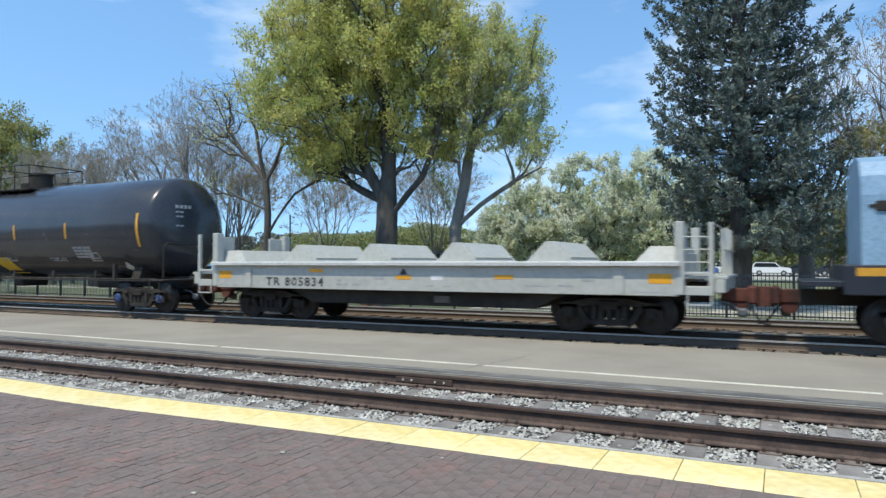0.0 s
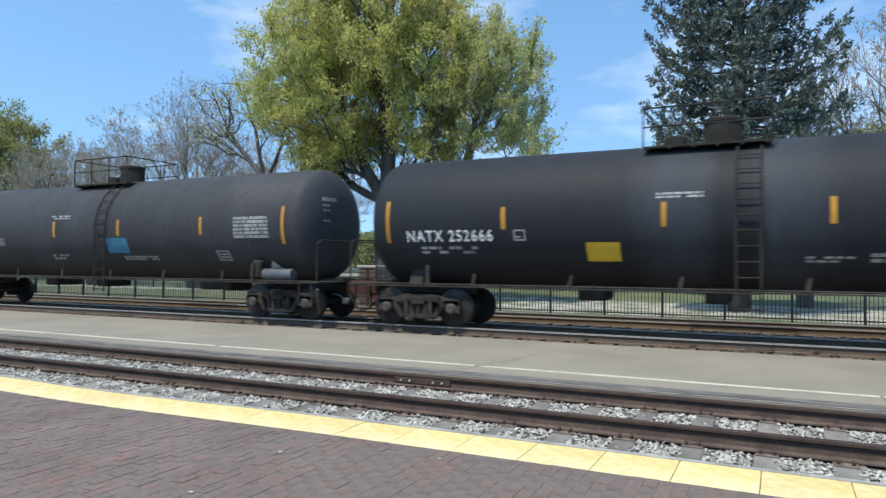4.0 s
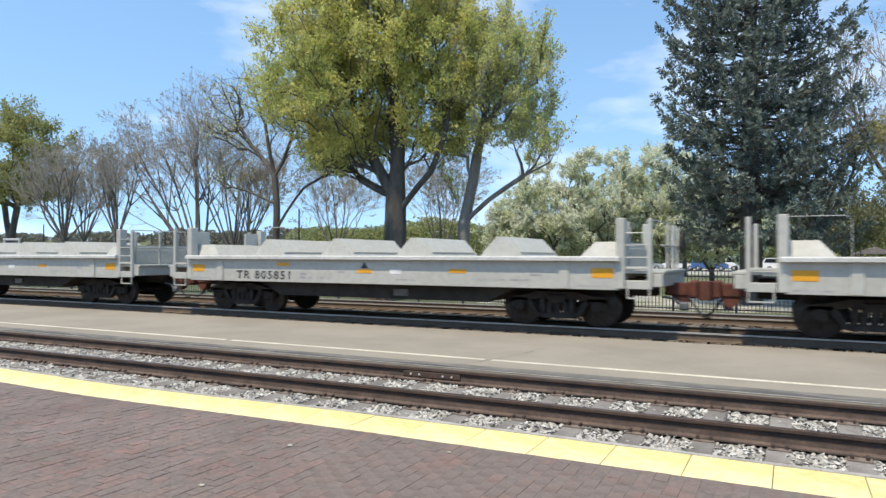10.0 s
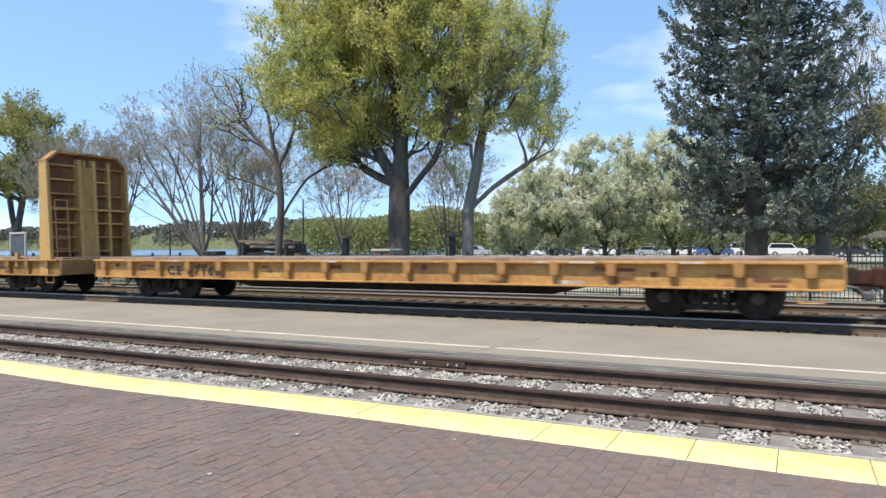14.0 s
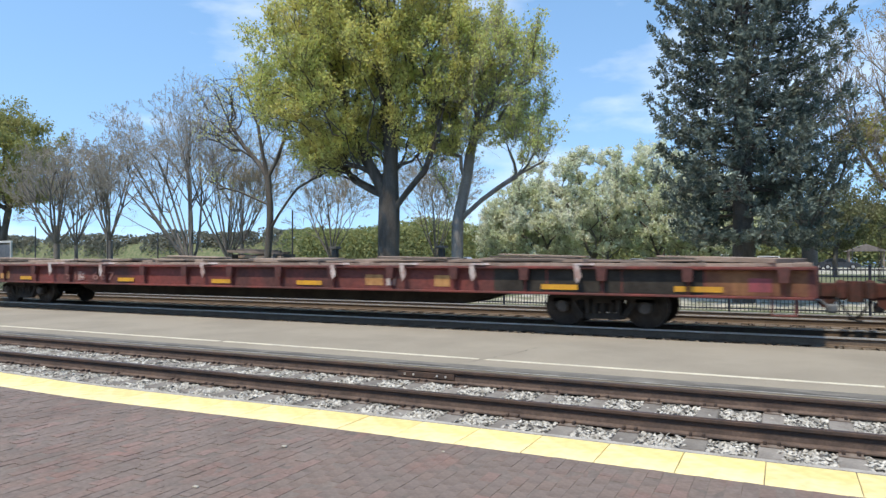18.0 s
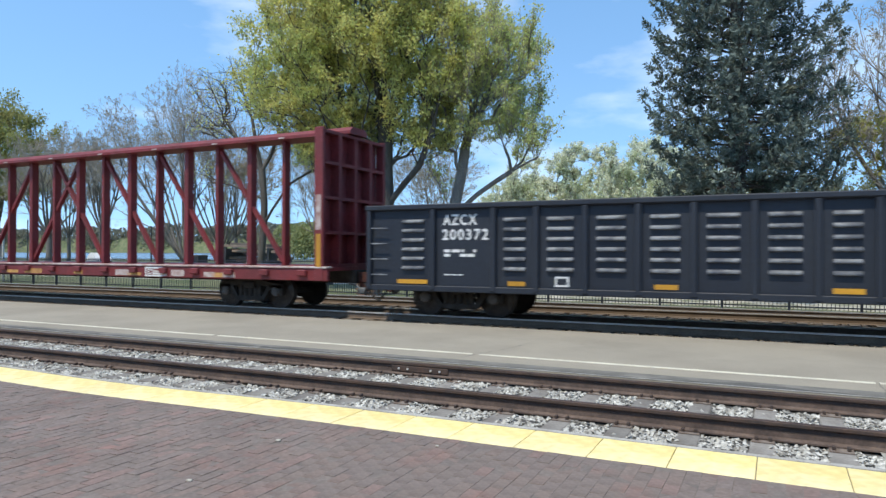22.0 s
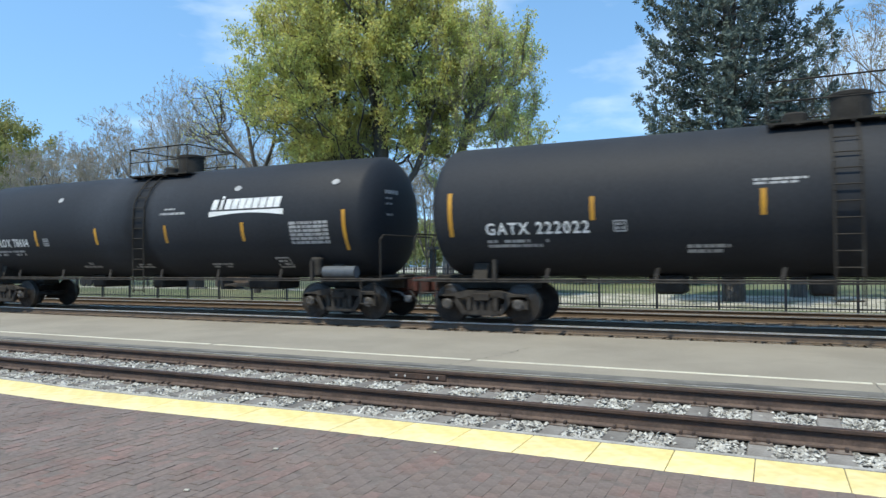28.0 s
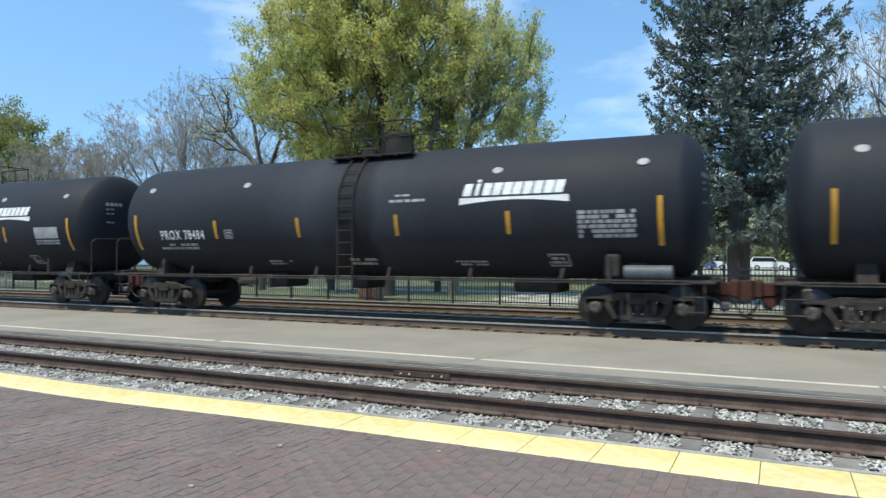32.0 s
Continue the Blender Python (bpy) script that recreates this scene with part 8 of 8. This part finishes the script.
def loops(root, pts, w, material, P, label):
    """A hand-sprayed line that follows the tank."""
    n, vs = len(pts), []
    for i, (x, z) in enumerate(pts):
        xa, za = pts[max(0, i - 1)]
        xb, zb = pts[min(n - 1, i + 1)]
        L = math.hypot(xb - xa, zb - za) + 1e-6
        nx, nz = -(zb - za) / L * w, (xb - xa) / L * w
        vs += [P(x + nx, z + nz), P(x - nx, z - nz)]
    m = M().add(vs, [(2 * i, 2 * i + 1, 2 * i + 3, 2 * i + 2) for i in range(n - 1)])
    return part("graffiti", m, MAT[material], root, label)


PT, PG = tankpt(0.006), tankpt(-0.034)     # on the wide tanks, on the narrow ones
gx = []
for k in range(5):
    for a in range(14):
        t = a / 13 * 2 * math.pi
        gx.append((0.1 + 0.5 * k + 0.42 * math.sin(t) * (1 - 0.1 * k), 1.9 + 0.42 * math.cos(t) * (1 - 0.12 * k)))
loops(g1, gx, 0.022, "paintdim", PG, "looping white graffiti line")
gx = [(2.2 + 0.5 * math.sin(a * 0.5) + a * 0.06, 2.0 + 0.25 * math.cos(a * 0.7)) for a in range(14)]
loops(g1, gx, 0.02, "paintdim", PG, "white graffiti scrawl")
loops(g1, [(-7.6 + 0.07 * a, 2.45 + 0.16 * math.sin(a * 1.7)) for a in range(12)], 0.03, "paintwhite", PG, "white graffiti scrawl")
for x0, k, n in ((1.75, "blue_mark", 8), (-1.9, "blue_mark", 5)):
    for j in range(3):
        loops(rich[2], [(x0 + 0.14 * a + 0.1 * j, (1.62 if x0 < 0 else 1.8) + 0.15 * j + 0.2 * math.sin(a * 2.1 + j)) for a in range(n)], 0.07, k, PT, "blue graffiti")
for j in range(3):
    loops(rich[2], [(4.3 + 0.16 * a, 2.0 + 0.12 * j + 0.1 * math.sin(a * 1.9 + j)) for a in range(9)], 0.05, "red_graf", PT, "dull red graffiti")
loops(rich[2], [(-5.0 + 0.1 * a, 1.75 + 0.1 * math.sin(a * 2.3)) for a in range(9)], 0.03, "paintdim", PT, "white graffiti scrawl")


# ---------------------------------------------------------------- park things beyond the fence
def parked(x, y, kind, paint, turn=0.0, label=""):
    root = thing("parked_car", label, "car", pose(x, y, -0.092, 0, 0, turn), "parked cars")
    if kind == "van":
        L, body, cab = 5.2, [(-2.6, 0.35), (2.55, 0.35), (2.6, 0.8), (2.2, 1.05), (1.6, 1.15), (1.25, 1.9), (-2.45, 1.95), (-2.6, 1.6)], [(1.5, 1.15), (1.18, 1.82), (-2.3, 1.84), (-2.42, 1.15)]
    elif kind == "suv":
        L, body, cab = 4.7, [(-2.3, 0.35), (2.3, 0.35), (2.35, 0.8), (2.1, 1.0), (1.1, 1.08), (0.5, 1.68), (-1.9, 1.72), (-2.3, 1.1)], [(0.95, 1.08), (0.45, 1.6), (-1.8, 1.63), (-2.1, 1.1)]
    else:
        L, body, cab = 4.5, [(-2.25, 0.32), (2.25, 0.32), (2.28, 0.65), (1.9, 0.85), (0.95, 0.92), (0.3, 1.4), (-1.1, 1.43), (-1.8, 0.98), (-2.25, 0.92)], [(0.85, 0.93), (0.25, 1.33), (-1.05, 1.36), (-1.65, 0.98)]
    part("body", M().prism(body, -0.88, 0.88, "y"), MAT[paint], root)
    part("glasshouse", M().prism(cab, -0.89, 0.89, "y"), MAT["glass"], root)
    for sx in (-0.6, 0.62):
        for sy in (-0.86, 0.86):
            w = part("wheel", M().cyl((0, -0.1, 0), (0, 0.1, 0), 0.33, 16), MAT["tyre"], root, at=pose(sx * L / 2, sy * 0.94, 0.33))
            part("rim", M().cyl((0, -0.108, 0), (0, 0.108, 0), 0.2, 10), MAT["car_silver"], w)
    return root


for x, y, kind, paint, label in ((-45.6, 100, "suv", "car_silver", "pale car parked near the lake"), (-34.3, 101, "sedan", "car_white", "white car parked near the lake"), (-31.5, 100, "sedan", "car_dark", "dark car parked near the lake"),
                                 (-25.6, 99, "suv", "car_white", "white car parked near the lake"), (-18.3, 100, "sedan", "car_silver", "silver car parked near the lake"), (-14.0, 101, "sedan", "car_white", "white car parked near the lake"),
                                 (-9.9, 99, "suv", "car_blue", "blue car parked behind the trees"), (-5.4, 100, "van", "car_white", "white camper van parked behind the trees"), (-1.2, 99, "suv", "car_white", "white car parked behind the spruce"),
                                 (2.6, 101, "sedan", "car_dark", "dark car parked behind the spruce"), (6.2, 100, "sedan", "car_dark", "dark car parked by the pavilion")):
    parked(x, y, kind, paint, 0, label)


def pole(x, y, h, label, arm=True, name="street_lamp"):
    root = thing(name, label, "lamp post", pose(x, y, -0.1), "park lamps")
    part("pole", M().cyl((0, 0, 0), (0, 0, h), 0.06, 10, 0.04), MAT["pole"], root)
    if arm:
        part("lantern", M().spin([(h, 0.08), (h + 0.12, 0.2), (h + 0.45, 0.17), (h + 0.6, 0.04)], 10, axis="z"), MAT["pole"], root)
    return root


pole(-51.0, 33.0, 4.1, "slim dark pole by the lake", False, "lamp_pole")
pole(-42.9, 33.0, 3.6, "slim dark pole by the lake", False, "lamp_pole")
pole(-37.9, 33.0, 3.4, "slim dark pole by the lake", False, "lamp_pole")
pole(8.2, 108.0, 8.0, "slim dark pole beside the pavilion", False, "lamp_pole")
pole(-24.9, 31.0, 4.4, "slim dark pole beside a forked tree", False, "lamp_pole")


def pavilion(x, y):
    root = thing("pavilion", "small park pavilion with grey gabled roof", "pavilion", pose(x, y, -0.1))
    for sx in (-2, 2):
        for sy in (-1.5, 1.5):
            part("column", M().box(sx - 0.1, sx + 0.1, sy - 0.1, sy + 0.1, 0, 2.3, 0.01), MAT["deckwood"], root)
    part("roof", M().prism([(-2.6, 2.3), (2.6, 2.3), (0, 3.3)], -2, 2, "y"), MAT["roof"], root)
    part("gable", M().prism([(-2.0, 2.36), (2.0, 2.36), (0, 3.1)], -2.02, -2.0, "y"), MAT["roof"], root)
    part("bench", M().box(-1.4, 1.4, 0.4, 0.8, 0.4, 0.46, 0.01), MAT["deckwood"], root)
    return root


pavilion(9.9, 110.0)


def park_sign(x, y):
    root = thing("park_sign", "white framed sign on two white posts", "sign", pose(x, y, -0.1))
    for sx in (-0.72, 0.72):
        part("post", M().box(sx - 0.05, sx + 0.05, -0.05, 0.05, 0, 2.6, 0.008), MAT["white_trim"], root)
    part("top_rail", M().box(-0.8, 0.8, -0.06, 0.06, 2.6, 2.72, 0.01), MAT["white_trim"], root)
    part("board", M().box(-0.67, 0.67, -0.03, 0.03, 1.35, 2.5, 0.01), MAT["reservoir"], root, "pale blue-grey sign board")
    return root


park_sign(-40.8, 24.5)


def covered_boat(x, y):
    root = thing("covered_boat", "small boat under a white tarpaulin on a trailer", "boat", pose(x, y, -0.1))
    part("hull", M().prism([(-0.5, 0.75), (0.5, 0.75), (0.62, 1.05), (-0.55, 1.05)], -0.6, 0.6, "y"), MAT["pole"], root)
    part("tarpaulin", M().prism([(-0.58, 1.05), (0.62, 1.05), (0.5, 1.25), (0.12, 1.62), (-0.12, 1.62), (-0.5, 1.2)], -0.62, 0.62, "y"), MAT["car_white"], root, "white peaked tarpaulin")
    for sx in (-0.3, 0.3):
        part("wheel", M().cyl((sx, -0.75, 0.3), (sx, -0.6, 0.3), 0.3, 14), MAT["tyre"], root)
    part("frame", M().box(-0.65, 0.8, -0.5, 0.5, 0.5, 0.75, 0.02), MAT["pole"], root)
    return root


covered_boat(-43.6, 33.4)


def pile(x, y):
    root = thing("timber_stack", "heap of dark boards and poles by the lake", "timber stack", pose(x, y, -0.1))
    rg = random.Random(3)
    for k in range(16):
        part("board", M().box(-1.8, 1.8, -0.12, 0.12, 0, 0.14, 0.01), MAT["bulkwood"] if k % 2 else MAT["deckwood"], root, at=pose(rg.uniform(-0.5, 0.5), rg.uniform(-0.8, 0.8), 0.1 + 0.13 * k, rg.uniform(-4, 4), rg.uniform(-5, 5), rg.uniform(-14, 14)))
    for sx in (-1.6, 1.6):
        part("stand", M().box(sx - 0.08, sx + 0.08, -0.9, 0.9, 0, 1.9, 0.01), MAT["pole"], root)
    return root


pile(-27.5, 31.5)


def utility_box(x, y):
    root = thing("utility_box", "dark utility cabinet on the lawn", "cabinet", pose(x, y, -0.1))
    part("cabinet", M().box(-0.6, 0.6, -0.4, 0.4, 0.1, 1.5, 0.03), MAT["pole"], root)
    part("door", M().box(-0.5, 0.5, -0.42, -0.4, 0.25, 1.4, 0.01), MAT["car_dark"], root)
    part("plinth", M().box(-0.7, 0.7, -0.5, 0.5, 0, 0.1, 0.01), MAT["kerb"], root)
    return root


def bollard(x, y):
    root = thing("bollard_light", "square dark bollard light with flat cap", "bollard", pose(x, y, -0.1), "bollard lights")
    part("post", M().box(-0.13, 0.13, -0.13, 0.13, 0, 2.12, 0.015), MAT["pole"], root)
    part("cap", M().box(-0.24, 0.24, -0.24, 0.24, 2.12, 2.26, 0.03), MAT["roof"], root, "flat grey cap")
    return root


utility_box(-31.8, 31.0)
bollard(-14.97, 30.0)
bollard(-20.9, 29.5)

# ---------------------------------------------------------------- paving bricks
brick_mesh = M().box(-0.0535, 0.0535, -0.0985, 0.0985, -0.025, 0.0, 0.0028).mesh("brick", MAT["brick"])
rgb = random.Random(7)
cells = []
for i in range(-196, 41):
    for j in range(46 if -84 < i < 41 else 16):
        x = i * 0.11
        y = 5.383 - j * 0.2005 - (0.10025 if i % 2 else 0.0)
        if x < -14 and y < 3.9:
            continue
        cells.append((x, y + swing(x)))
half_mesh = M().box(-0.0535, 0.0535, -0.0485, 0.0485, -0.025, 0.0, 0.0028).mesh("brick", MAT["brick"])
for i in range(-50, 16):
    if i % 2:
        part("brick", half_mesh, None, platform, at=pose(i * 0.11, 5.4335 + swing(i * 0.11), PZ + rgb.uniform(-0.003, 0.002)))
half_far = M()
for i in range(-390, -50):
    if i % 2:
        half_far.box(i * 0.11 - 0.0535, i * 0.11 + 0.0535, 5.385 + swing(i * 0.11), 5.482 + swing(i * 0.11), PZ - 0.025, PZ)
o = part("paving_bricks", half_far, MAT["brick"], platform)
o["kind"] = "stuff"
near = [c for c in cells if -3.4 < c[0] < -0.6 and 3.55 < c[1] < 5.2]
for x, y in near[:260]:
    part("brick", brick_mesh, None, platform, at=pose(x, y, PZ + rgb.uniform(-0.003, 0.0025), rgb.uniform(-1.0, 1.0), rgb.uniform(-1.3, 1.3), rgb.uniform(-0.9, 0.9)))
chosen = set(near[:260])
bv = np.array([(x, y, z) for z, u, v in ((-0.025, 0.0535, 0.0985), (0.0, 0.0512, 0.0962)) for x, y in ((-u, -v), (u, -v), (u, v), (-u, v))])
bq = np.array([(4, 5, 6, 7), (0, 1, 5, 4), (1, 2, 6, 5), (2, 3, 7, 6), (3, 0, 4, 7)])
rest = np.array([c for c in cells if c not in chosen])
rgn = np.random.default_rng(17)
off = np.concatenate([rest + rgn.normal(0, 0.0012, rest.shape), (PZ + rgn.uniform(-0.003, 0.002, len(rest)))[:, None]], 1)
tilt = rgn.uniform(-0.018, 0.018, (len(rest), 1, 2))
pv = bv[None] + off[:, None]
pv[:, 4:, 2] += (bv[None, 4:, :2] * tilt).sum(2)
pv = pv.reshape(-1, 3)
pf = (bq[None] + (np.arange(len(rest)) * 8)[:, None, None]).reshape(-1, 4)
o = part("paving_bricks", raw("paving_bricks", pv, pf, MAT["brick"]), None, platform, "rows of worn red-brown paving bricks")
o["kind"] = "stuff"


# crumbs of stone on the pavers
for x, y, r in ((-3.895, 4.743, 0.022), (-2.588, 5.214, 0.014), (-3.784, 3.634, 0.02)):
    g = M().box(-r, r, -r * 0.7, r * 0.7, 0.0, r * 0.7, r * 0.22)
    solid("pebble", g, MAT["stonecap"], "small pale stone chip lying on the brick pavers", "pebble", at=pose(x, y, PZ + 0.001, 0, 0, 700 * r))


# ---------------------------------------------------------------- the train runs
def motions():
    for root, s, wheels in CARS:
        walk(root, [(t, pose(s + SPEED * t, TY, TZ)) for t in (0, 8, 16, 24, 32)])
        for w, x, e in wheels:
            t0, t1 = max(0.0, (-42 - s - x) / SPEED), min(32.0, (10 - s - x) / SPEED)
            k0, k1 = math.floor(t0 * FPS), math.ceil(t1 * FPS)
            turn = lambda k: math.degrees((k - k0) / FPS * SPEED / 0.457)
            ks = list(range(max(0, k0), min(int(32 * FPS), k1) + 1))
            rows = [(k / FPS, pose(e, 0, 0.457, 0, turn(k), 0)) for k in ks]
            if ks and ks[0] > 0:
                rows.insert(0, (0, rows[0][1]))
            if ks and ks[-1] < 32 * FPS:
                rows.append((32.0, rows[-1][1]))
            if rows:
                walk(w, rows)


motions()
